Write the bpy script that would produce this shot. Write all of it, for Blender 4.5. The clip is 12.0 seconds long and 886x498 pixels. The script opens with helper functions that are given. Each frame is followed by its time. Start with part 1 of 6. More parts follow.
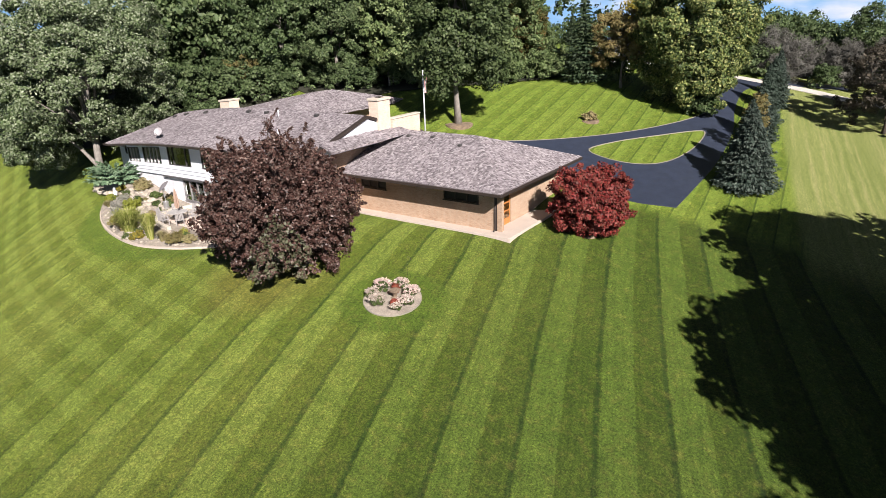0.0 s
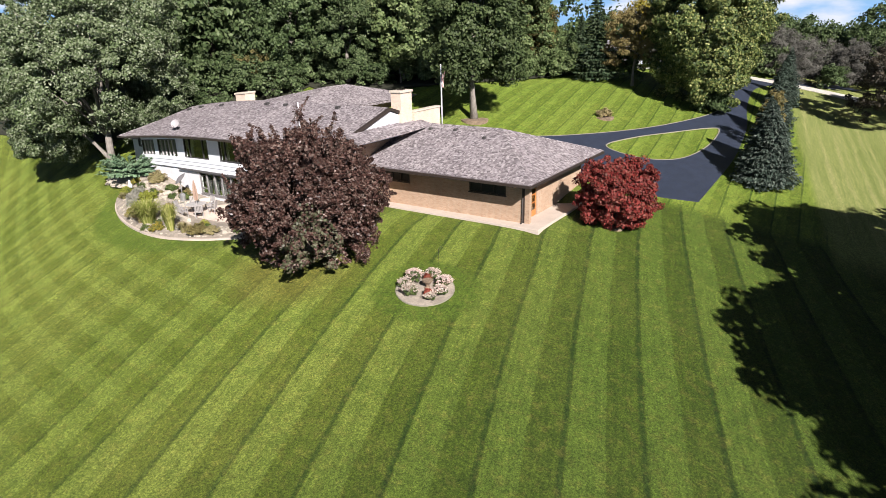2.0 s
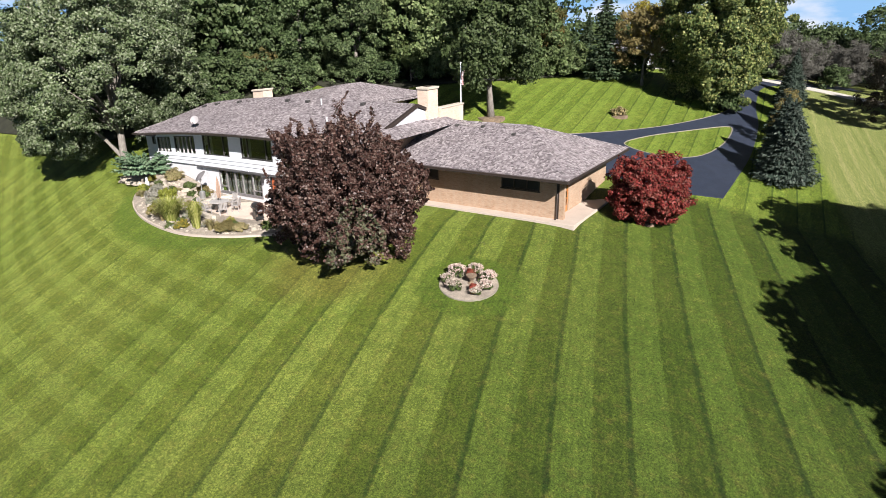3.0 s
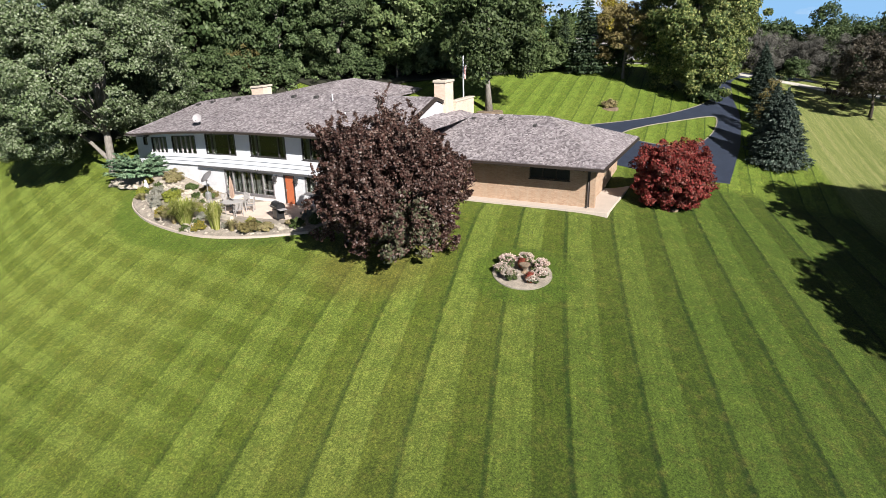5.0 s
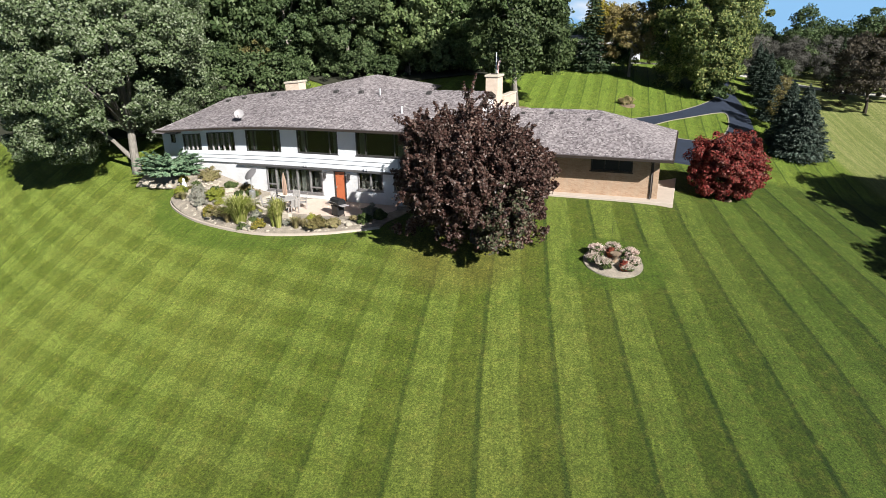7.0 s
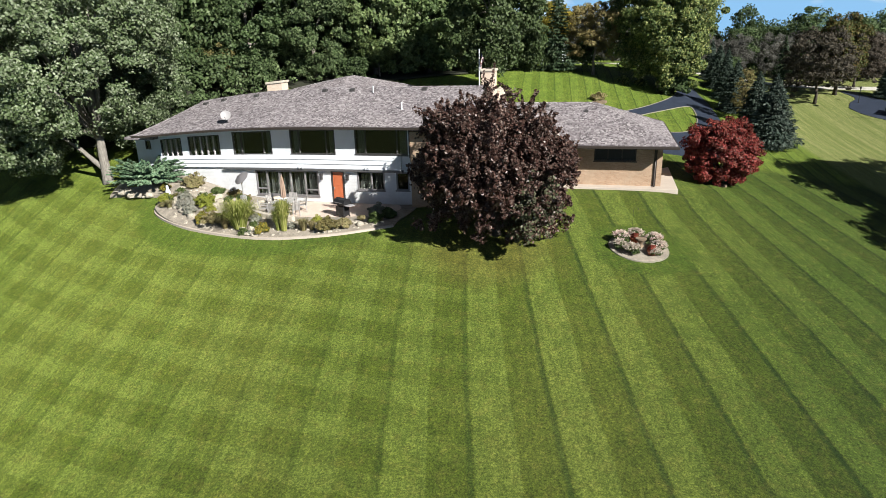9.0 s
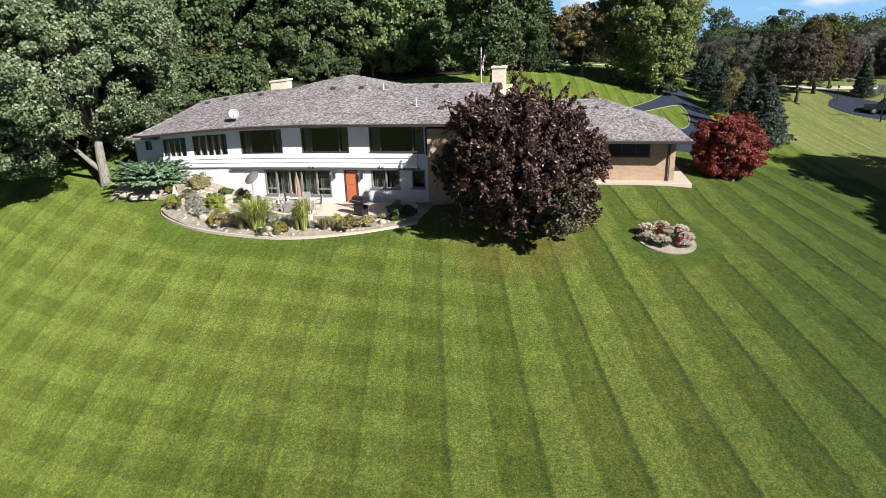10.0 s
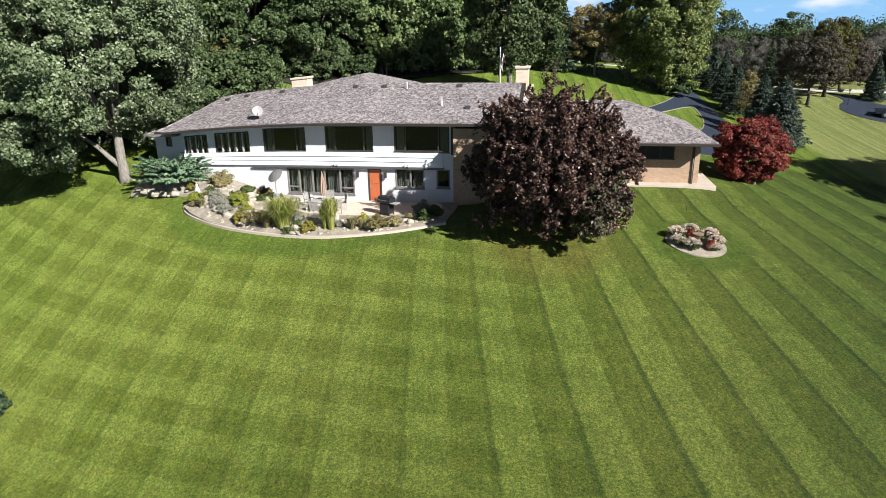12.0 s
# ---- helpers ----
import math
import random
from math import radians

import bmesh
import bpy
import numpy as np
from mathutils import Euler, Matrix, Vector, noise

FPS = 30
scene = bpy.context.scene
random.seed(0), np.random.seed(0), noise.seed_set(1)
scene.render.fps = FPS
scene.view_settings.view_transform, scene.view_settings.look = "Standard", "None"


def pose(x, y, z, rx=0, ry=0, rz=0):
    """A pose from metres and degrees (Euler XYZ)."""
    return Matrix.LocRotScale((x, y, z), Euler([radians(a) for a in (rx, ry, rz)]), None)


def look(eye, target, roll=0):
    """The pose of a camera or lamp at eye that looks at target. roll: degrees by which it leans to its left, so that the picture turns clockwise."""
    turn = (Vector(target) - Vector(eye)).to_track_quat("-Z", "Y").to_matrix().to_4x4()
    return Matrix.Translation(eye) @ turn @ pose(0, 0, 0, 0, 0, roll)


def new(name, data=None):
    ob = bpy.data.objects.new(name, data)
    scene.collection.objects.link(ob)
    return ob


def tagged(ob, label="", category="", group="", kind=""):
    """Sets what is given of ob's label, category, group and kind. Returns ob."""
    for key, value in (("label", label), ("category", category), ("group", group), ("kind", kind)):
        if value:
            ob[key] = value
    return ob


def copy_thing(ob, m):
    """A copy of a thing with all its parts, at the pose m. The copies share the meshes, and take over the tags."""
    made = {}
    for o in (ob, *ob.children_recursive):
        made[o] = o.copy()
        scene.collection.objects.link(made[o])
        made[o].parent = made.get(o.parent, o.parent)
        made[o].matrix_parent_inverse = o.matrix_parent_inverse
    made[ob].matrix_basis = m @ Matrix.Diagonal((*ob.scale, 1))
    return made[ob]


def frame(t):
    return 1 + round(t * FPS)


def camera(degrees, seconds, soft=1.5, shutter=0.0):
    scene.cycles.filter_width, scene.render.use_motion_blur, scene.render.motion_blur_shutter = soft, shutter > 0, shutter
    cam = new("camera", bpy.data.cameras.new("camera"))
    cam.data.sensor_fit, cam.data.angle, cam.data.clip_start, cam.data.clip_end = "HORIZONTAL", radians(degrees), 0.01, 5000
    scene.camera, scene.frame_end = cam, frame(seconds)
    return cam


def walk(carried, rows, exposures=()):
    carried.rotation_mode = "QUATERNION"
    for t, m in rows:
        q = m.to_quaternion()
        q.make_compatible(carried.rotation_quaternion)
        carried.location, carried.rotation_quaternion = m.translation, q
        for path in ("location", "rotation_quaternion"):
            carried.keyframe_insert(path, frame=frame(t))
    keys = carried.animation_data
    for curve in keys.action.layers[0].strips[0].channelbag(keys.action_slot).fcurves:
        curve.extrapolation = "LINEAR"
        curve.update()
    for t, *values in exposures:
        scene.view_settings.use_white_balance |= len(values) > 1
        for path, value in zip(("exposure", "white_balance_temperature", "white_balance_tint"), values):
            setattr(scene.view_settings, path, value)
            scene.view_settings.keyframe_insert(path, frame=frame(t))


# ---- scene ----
from mathutils.geometry import delaunay_2d_cdt

cam = camera(70.0, 12.0, soft=0.65)
# seconds, x, y, z, yaw, pitch, roll of the flight
ROWS = [
    (0, 0.001, 0.000, 12.052, 35.036, -19.917, -2.030),
    (0.5, -0.112, -0.002, 11.630, 35.127, -19.757, -1.899),
    (1, -0.369, -0.240, 11.548, 35.081, -19.718, -1.766),
    (1.5, -0.917, -0.677, 11.473, 34.731, -19.642, -1.627),
    (2, -1.854, -1.292, 11.375, 34.068, -19.624, -1.471),
    (2.5, -3.194, -2.147, 11.231, 33.283, -19.585, -1.201),
    (2.7, -3.789, -2.503, 11.100, 32.960, -19.500, -1.074),
    (4.3, -7.648, -4.980, 10.900, 27.650, -19.600, -1.750),
    (4.5, -8.227, -5.184, 10.810, 27.139, -19.549, -1.609),
    (5, -9.811, -5.897, 10.621, 26.213, -19.482, -1.310),
    (5.5, -11.362, -6.673, 10.480, 25.018, -19.397, -1.204),
    (6, -12.970, -7.328, 10.321, 23.142, -19.282, -1.357),
    (6.5, -14.869, -8.135, 10.273, 21.969, -19.335, -1.099),
    (7, -16.843, -8.917, 10.115, 20.887, -19.239, -0.801),
    (7.2, -17.600, -9.150, 10.060, 20.394, -19.240, -0.803),
    (8.8, -21.263, -9.598, 9.160, 15.300, -18.450, -1.450),
    (9, -21.690, -9.762, 9.113, 14.451, -18.414, -1.590),
    (9.5, -23.462, -9.977, 8.775, 12.074, -18.100, -1.843),
    (10, -25.124, -10.306, 8.644, 10.945, -18.039, -1.580),
    (10.5, -26.211, -10.461, 8.517, 10.229, -18.000, -1.368),
    (11, -26.973, -10.576, 8.511, 9.835, -18.064, -1.235),
    (11.5, -27.306, -10.642, 8.602, 10.100, -18.144, -0.852),
    (12, -27.030, -10.497, 8.803, 10.354, -18.266, -0.834),
]


def flight(x, y, z, yaw, pitch, roll):
    turn = Euler((0, 0, radians(yaw))).to_matrix().to_4x4() @ Euler((radians(90 + pitch), 0, 0)).to_matrix().to_4x4()
    return Matrix.Translation((x, y, z)) @ turn @ pose(0, 0, 0, 0, 0, roll)


walk(cam, [(t, flight(*p)) for t, *p in ROWS], [(0, 1.01, 6400, 17), (2.5, 1.0, 6350, 15), (5.5, 0.96, 6300, 11), (9.5, 0.94, 6250, 7), (10.2, 1.02, 6250, 8), (12, 1.03, 6250, 8)])

# ---------------------------------------------------------------- light
SUN_AZ, SUN_EL = 143.0, 33.0          # the way the light travels (degrees from +x) and its height
way = Vector((math.cos(radians(SUN_AZ)) * math.cos(radians(SUN_EL)), math.sin(radians(SUN_AZ)) * math.cos(radians(SUN_EL)), -math.sin(radians(SUN_EL))))
sun = new("sun", bpy.data.lights.new("sun", "SUN"))
sun.data.energy, sun.data.angle, sun.data.color = 5.0, radians(0.53), (1.0, 0.95, 0.86)
sun.matrix_world = look((0, 0, 60), Vector((0, 0, 60)) + way)
world = bpy.data.worlds.new("sky")
scene.world = world
world.use_nodes = True
wn, wl = world.node_tree.nodes, world.node_tree.links
sky = wn.new("ShaderNodeTexSky")
sky.sky_type, sky.sun_disc = "NISHITA", False
sky.sun_elevation = radians(SUN_EL)
sky.sun_rotation = math.atan2(-way.x, -way.y)
sky.air_density, sky.dust_density, sky.ozone_density = 1.0, 0.0, 4.0
# a few thin clouds low in the sky
wco = wn.new("ShaderNodeTexCoord")
wmap = wn.new("ShaderNodeMapping")
wmap.inputs["Scale"].default_value = (3.0, 3.0, 9.0)
wnoise = wn.new("ShaderNodeTexNoise")
wnoise.inputs["Scale"].default_value, wnoise.inputs["Detail"].default_value = 2.2, 6.0
wramp = wn.new("ShaderNodeValToRGB")
wramp.color_ramp.elements[0].position, wramp.color_ramp.elements[1].position = 0.55, 0.70
wmix = wn.new("ShaderNodeMixRGB")
wmix.inputs[2].default_value = (56.0, 57.0, 59.0, 1)
wl.new(wco.outputs["Generated"], wmap.inputs["Vector"])
wl.new(wmap.outputs[0], wnoise.inputs["Vector"])
wl.new(wnoise.outputs["Fac"], wramp.inputs[0])
wl.new(wramp.outputs[0], wmix.inputs[0])
wtint = wn.new("ShaderNodeMixRGB")
wtint.blend_type = "MULTIPLY"
wtint.inputs[0].default_value, wtint.inputs[2].default_value = 1.0, (0.62, 0.86, 1.12, 1)
wl.new(sky.outputs[0], wtint.inputs[1])
wsep = wn.new("ShaderNodeSeparateXYZ")
wl.new(wco.outputs["Generated"], wsep.inputs[0])
wlow = wn.new("ShaderNodeMapRange")
wlow.interpolation_type = "SMOOTHSTEP"
for k, v in zip(("From Min", "From Max", "To Min", "To Max"), (0.03, 0.2, 1.0, 0.0)):
    wlow.inputs[k].default_value = v
wl.new(wsep.outputs["Z"], wlow.inputs["Value"])
whaze = wn.new("ShaderNodeMixRGB")
whaze.inputs[2].default_value = (19.0, 35.0, 54.0, 1)
wl.new(wlow.outputs[0], whaze.inputs[0])
wl.new(wtint.outputs[0], whaze.inputs[1])
wl.new(whaze.outputs[0], wmix.inputs[1])
wl.new(wmix.outputs[0], wn["Background"].inputs["Color"])
wn["Background"].inputs["Strength"].default_value = 0.0085

# ---------------------------------------------------------------- materials


def material(name, rough=0.8, metal=0.0, spec=0.5):
    m = bpy.data.materials.new(name)
    m.use_nodes = True
    b = m.node_tree.nodes["Principled BSDF"]
    b.inputs["Roughness"].default_value, b.inputs["Metallic"].default_value = rough, metal
    b.inputs["Specular IOR Level"].default_value = spec
    return m, m.node_tree.nodes, m.node_tree.links, b


def noise_node(n, l, scale, detail=4.0, vec=None, stretch=None, rough=0.6):
    t = n.new("ShaderNodeTexNoise")
    t.inputs["Scale"].default_value, t.inputs["Detail"].default_value, t.inputs["Roughness"].default_value = scale, detail, rough
    if vec is None:
        co = n.new("ShaderNodeTexCoord")
        vec = co.outputs["Object"]
    if stretch:
        mp = n.new("ShaderNodeMapping")
        mp.inputs["Scale"].default_value = stretch
        l.new(vec, mp.inputs["Vector"])
        vec = mp.outputs[0]
    l.new(vec, t.inputs["Vector"])
    return t.outputs["Fac"]


def ramp(n, l, fac, stops):
    r = n.new("ShaderNodeValToRGB")
    while len(r.color_ramp.elements) < len(stops):
        r.color_ramp.elements.new(0.5)
    for e, (pos, col) in zip(r.color_ramp.elements, stops):
        e.position, e.color = pos, (*col, 1)
    l.new(fac, r.inputs[0])
    return r.outputs[0]


def mixed(n, l, fac, a, b, kind="MIX"):
    m = n.new("ShaderNodeMixRGB")
    m.blend_type = kind
    for k, v in ((0, fac), (1, a), (2, b)):
        if isinstance(v, (int, float)):
            m.inputs[k].default_value = v
        elif isinstance(v, tuple):
            m.inputs[k].default_value = (*v, 1)
        else:
            l.new(v, m.inputs[k])
    return m.outputs[0]


def calc(n, l, op, a, b=0.0, c=0.0):
    m = n.new("ShaderNodeMath")
    m.operation = op
    for k, v in enumerate((a, b, c)):
        if isinstance(v, (int, float)):
            m.inputs[k].default_value = v
        else:
            l.new(v, m.inputs[k])
    return m.outputs[0]


def bumped(n, l, b, height, strength=0.3, distance=0.02):
    u = n.new("ShaderNodeBump")
    u.inputs["Strength"].default_value, u.inputs["Distance"].default_value = strength, distance
    l.new(height, u.inputs["Height"])
    l.new(u.outputs[0], b.inputs["Normal"])


def plain(name, col, rough=0.6, metal=0.0, vary=0.12, scale=6.0, bump=0.1, spec=0.5):
    """A surface of one colour with fine grain and faint larger stains."""
    m, n, l, b = material(name, rough, metal, spec)
    fine, broad = noise_node(n, l, scale * 6, 5), noise_node(n, l, scale * 0.35, 3)
    lo, hi = tuple(c * (1 - vary) for c in col), tuple(min(1, c * (1 + vary)) for c in col)
    a = ramp(n, l, fine, [(0.3, lo), (0.7, hi)])
    g = ramp(n, l, broad, [(0.3, (1 - vary,) * 3), (0.65, (1, 1, 1))])
    l.new(mixed(n, l, 1.0, a, g, "MULTIPLY"), b.inputs["Base Color"])
    bumped(n, l, b, fine, bump, 0.01)
    return m


def leafy(name, cols, rough=0.55, glow=0.25):
    """Leaves: colour by leaf, a share of light passing through."""
    m, n, l, b = material(name, rough, 0.0, 0.25)
    g = n.new("ShaderNodeNewGeometry")
    r = ramp(n, l, g.outputs["Random Per Island"], [(i / (len(cols) - 1), c) for i, c in enumerate(cols)])
    co = n.new("ShaderNodeTexCoord")
    broad = noise_node(n, l, 0.5, 2, co.outputs["Object"])
    tone = ramp(n, l, broad, [(0.3, (0.7, 0.7, 0.7)), (0.7, (1.2, 1.2, 1.2))])
    oi = n.new("ShaderNodeObjectInfo")
    tree = ramp(n, l, oi.outputs["Random"], [(0.0, (0.82, 0.86, 0.8)), (1.0, (1.12, 1.08, 1.1))])
    col = mixed(n, l, 1.0, mixed(n, l, 1.0, r, tone, "MULTIPLY"), tree, "MULTIPLY")
    l.new(col, b.inputs["Base Color"])
    t = n.new("ShaderNodeBsdfTranslucent")
    l.new(col, t.inputs["Color"])
    s = n.new("ShaderNodeMixShader")
    s.inputs[0].default_value = glow
    l.new(b.outputs[0], s.inputs[1])
    l.new(t.outputs[0], s.inputs[2])
    l.new(s.outputs[0], n["Material Output"].inputs["Surface"])
    return m


def lawn_material():
    m, n, l, b = material("mown_lawn", 0.85, 0, 0.25)
    co = n.new("ShaderNodeTexCoord")
    sep = n.new("ShaderNodeSeparateXYZ")
    l.new(co.outputs["Object"], sep.inputs[0])
    x, y = sep.outputs["X"], sep.outputs["Y"]
    wob = noise_node(n, l, 0.35, 3, co.outputs["Object"])
    wobble = calc(n, l, "MULTIPLY", calc(n, l, "SUBTRACT", wob, 0.5), 0.16)
    rag = calc(n, l, "MULTIPLY", calc(n, l, "SUBTRACT", noise_node(n, l, 5.0, 3, co.outputs["Object"]), 0.5), 0.14)
    wobble = calc(n, l, "ADD", wobble, rag)

    def smooth(v, a, c, lo=0.0, hi=1.0):
        r = n.new("ShaderNodeMapRange")
        r.interpolation_type = "SMOOTHSTEP"
        for k, w in zip(("From Min", "From Max", "To Min", "To Max"), (a, c, lo, hi)):
            r.inputs[k].default_value = w
        l.new(v, r.inputs["Value"])
        return r.outputs[0]

    def stripes(s, period, shift):
        ph = calc(n, l, "FRACT", calc(n, l, "DIVIDE", calc(n, l, "ADD", calc(n, l, "ADD", s, wobble), shift), period))
        band = calc(n, l, "MULTIPLY", smooth(ph, 0.0, 0.02), smooth(ph, 0.475, 0.505, 1.0, 0.0))
        line = calc(n, l, "MULTIPLY", smooth(ph, 0.90, 0.95), smooth(ph, 0.985, 1.0, 1.0, 0.0))
        return band, line

    # front lawn: passes that fan out from the house, counted from the east
    u = calc(n, l, "DIVIDE", calc(n, l, "ADD", calc(n, l, "MINIMUM", calc(n, l, "MAXIMUM", x, -75.0), 20.0), 20.0), 20.0)
    v = calc(n, l, "DIVIDE", calc(n, l, "SUBTRACT", y, 17.0), 10.0)
    lean = calc(n, l, "MULTIPLY_ADD", u, calc(n, l, "MULTIPLY_ADD", u, -0.083, 0.488), 0.908)
    passes = calc(n, l, "MULTIPLY_ADD", u, calc(n, l, "MULTIPLY_ADD", u, calc(n, l, "MULTIPLY_ADD", u, -0.101, -0.207), 6.573), -6.511)
    s1 = calc(n, l, "MULTIPLY", calc(n, l, "MULTIPLY_ADD", v, lean, passes), 3.05)
    band1, dark1 = stripes(s1, 3.05, 0.0)
    # crossing passes on the far half
    bend = calc(n, l, "POWER", calc(n, l, "MAXIMUM", calc(n, l, "SUBTRACT", -33.0, x), 0.0), 2.0)
    s2 = calc(n, l, "MULTIPLY_ADD", bend, -0.006, calc(n, l, "MULTIPLY_ADD", calc(n, l, "ADD", x, 35.0), 0.13, y))
    band2, _ = stripes(s2, 2.1, -13.075)
    left = smooth(calc(n, l, "MULTIPLY_ADD", wobble, 6.0, x), -21.0, -33)
    half = calc(n, l, "ADD", calc(n, l, "MULTIPLY_ADD", band1, 0.80, -0.30), calc(n, l, "MULTIPLY", band2, 0.86))
    band12 = mixed(n, l, left, band1, half)
    # rear lawn: stripes running up the slope
    s3 = calc(n, l, "MULTIPLY_ADD", wobble, -0.6, calc(n, l, "MULTIPLY_ADD", calc(n, l, "SUBTRACT", y, 52.0), 0.09, x))
    band3, dark3 = stripes(s3, 1.62, 0.3)
    band3 = calc(n, l, "MULTIPLY_ADD", band3, 0.65, 0.4)
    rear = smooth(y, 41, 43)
    band = mixed(n, l, rear, band12, band3)
    edge = calc(n, l, "MULTIPLY", mixed(n, l, rear, dark1, dark3), calc(n, l, "SUBTRACT", 1.0, calc(n, l, "MULTIPLY", left, 0.72)))
    west_lit = smooth(calc(n, l, "MULTIPLY_ADD", wobble, 6.0, x), -12.0, -24)
    # laps mown round the flower bed and round the rock garden
    ring = calc(n, l, "SQRT", calc(n, l, "ADD", calc(n, l, "POWER", calc(n, l, "ADD", x, 19.5), 2.0), calc(n, l, "POWER", calc(n, l, "SUBTRACT", y, 23.2), 2.0)))
    lap = calc(n, l, "MULTIPLY", smooth(calc(n, l, "ADD", ring, wobble), 2.5, 3.1, 1.0, 0.0), 0.85)
    oval = calc(n, l, "SQRT", calc(n, l, "ADD", calc(n, l, "POWER", calc(n, l, "DIVIDE", calc(n, l, "ADD", x, 41.2), 11.2), 2.0), calc(n, l, "POWER", calc(n, l, "DIVIDE", calc(n, l, "SUBTRACT", y, 27.6), 8.4), 2.0)))
    lap = calc(n, l, "MAXIMUM", lap, calc(n, l, "MULTIPLY", smooth(oval, 0.93, 1.0, 1.0, 0.0), 0.8))
    lap = calc(n, l, "MULTIPLY", lap, calc(n, l, "SUBTRACT", 1.0, rear))
    # the rough field beyond the row of spruces has no stripes
    verge = calc(n, l, "MULTIPLY_ADD", calc(n, l, "SUBTRACT", y, 46.7), 0.205, calc(n, l, "ADD", x, calc(n, l, "MULTIPLY", wobble, 2.0)))
    field = calc(n, l, "MULTIPLY", smooth(y, 38.0, 43.0), smooth(verge, -3.9, -3.0))
    fine = noise_node(n, l, 15.0, 7, co.outputs["Object"], rough=0.85)
    tuft = noise_node(n, l, 8.0, 4, co.outputs["Object"], rough=0.7)
    mid = noise_node(n, l, 1.7, 5, co.outputs["Object"])
    broad = noise_node(n, l, 0.13, 4, co.outputs["Object"])
    # how well each stripe still shows
    worn = ramp(n, l, noise_node(n, l, 0.22, 3, co.outputs["Object"]), [(0.33, (0.8,) * 3), (0.52, (1.0,) * 3)])
    band = mixed(n, l, worn, (0.55, 0.55, 0.55), band)
    tint = mixed(n, l, band, (0.051, 0.075, 0.009), (0.083, 0.117, 0.021))
    tint = mixed(n, l, calc(n, l, "MULTIPLY", calc(n, l, "MULTIPLY", edge, worn), 0.88), tint, (0.020, 0.042, 0.006))
    dry = ramp(n, l, broad, [(0.45, (0, 0, 0)), (0.62, (1, 1, 1))])
    tint = mixed(n, l, calc(n, l, "MULTIPLY", dry, 0.12), tint, (0.17, 0.175, 0.05))
    # sun's backscatter put into the colour: front lawn painted brighter westward
    tint = mixed(n, l, calc(n, l, "MULTIPLY", west_lit, calc(n, l, "SUBTRACT", 1.0, rear)), tint, mixed(n, l, 1.0, tint, (1.33, 1.29, 1.45), "MULTIPLY"))
    tint = mixed(n, l, lap, tint, (0.058, 0.096, 0.013))
    # painted darker eastward and again brighter far west, for the same backscatter
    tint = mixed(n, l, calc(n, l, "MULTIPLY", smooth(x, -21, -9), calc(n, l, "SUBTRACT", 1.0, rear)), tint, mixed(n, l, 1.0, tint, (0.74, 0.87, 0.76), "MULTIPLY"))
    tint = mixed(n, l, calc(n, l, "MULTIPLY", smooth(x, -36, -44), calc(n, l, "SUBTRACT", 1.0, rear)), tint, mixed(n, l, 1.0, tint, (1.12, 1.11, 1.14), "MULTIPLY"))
    thatch = ramp(n, l, noise_node(n, l, 2.4, 6, co.outputs["Object"], rough=0.7), [(0.50, (0, 0, 0)), (0.66, (1, 1, 1))])
    tint = mixed(n, l, calc(n, l, "MULTIPLY", thatch, 0.30), tint, (0.150, 0.135, 0.040))
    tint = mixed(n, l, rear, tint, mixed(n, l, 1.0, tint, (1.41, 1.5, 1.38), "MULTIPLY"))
    # fallen leaves under the purple tree
    fall = calc(n, l, "SQRT", calc(n, l, "ADD", calc(n, l, "POWER", calc(n, l, "ADD", x, 27.4), 2.0), calc(n, l, "POWER", calc(n, l, "SUBTRACT", y, 21.6), 2.0)))
    fall = calc(n, l, "MULTIPLY", smooth(calc(n, l, "MULTIPLY_ADD", mid, 2.5, fall), 3.4, 6.2, 1.0, 0.0), 0.42)
    tint = mixed(n, l, fall, tint, (0.125, 0.098, 0.030))
    # the mower's streaks, along the stripes
    swath = n.new("ShaderNodeCombineXYZ")
    l.new(mixed(n, l, rear, s1, x), swath.inputs[0])
    l.new(y, swath.inputs[1])
    combed = ramp(n, l, noise_node(n, l, 1.0, 5, swath.outputs[0], (5.0, 0.45, 1.0)), [(0.32, (0.80, 0.83, 0.78)), (0.68, (1.20, 1.16, 1.18))])
    tint = mixed(n, l, 1.0, tint, combed, "MULTIPLY")
    patch = ramp(n, l, mid, [(0.3, (0.78, 0.81, 0.74)), (0.7, (1.17, 1.13, 1.12))])
    tint = mixed(n, l, 1.0, tint, patch, "MULTIPLY")
    swept = n.new("ShaderNodeCombineXYZ")
    l.new(verge, swept.inputs[0])
    l.new(y, swept.inputs[1])
    streak = noise_node(n, l, 1.0, 6, swept.outputs[0], (2.4, 0.06, 1.0))
    rough_field = ramp(n, l, streak, [(0.36, (0.14, 0.172, 0.055)), (0.5, (0.185, 0.212, 0.08)), (0.64, (0.24, 0.25, 0.115))])
    tint = mixed(n, l, field, tint, rough_field)
    blades = ramp(n, l, fine, [(0.38, (0.36, 0.40, 0.28)), (0.5, (0.95, 0.96, 0.90)), (0.62, (1.82, 1.70, 1.66))])
    clump = ramp(n, l, tuft, [(0.34, (0.62, 0.66, 0.54)), (0.5, (0.97, 0.98, 0.95)), (0.66, (1.42, 1.35, 1.36))])
    tint = mixed(n, l, 1.0, tint, clump, "MULTIPLY")
    tint = mixed(n, l, 1.0, tint, (0.78, 0.78, 0.70), "MULTIPLY")
    l.new(mixed(n, l, 1.0, tint, blades, "MULTIPLY"), b.inputs["Base Color"])
    bumped(n, l, b, mixed(n, l, 0.35, fine, tuft), 0.9, 0.07)
    b.inputs["Diffuse Roughness"].default_value = 1.0
    return m


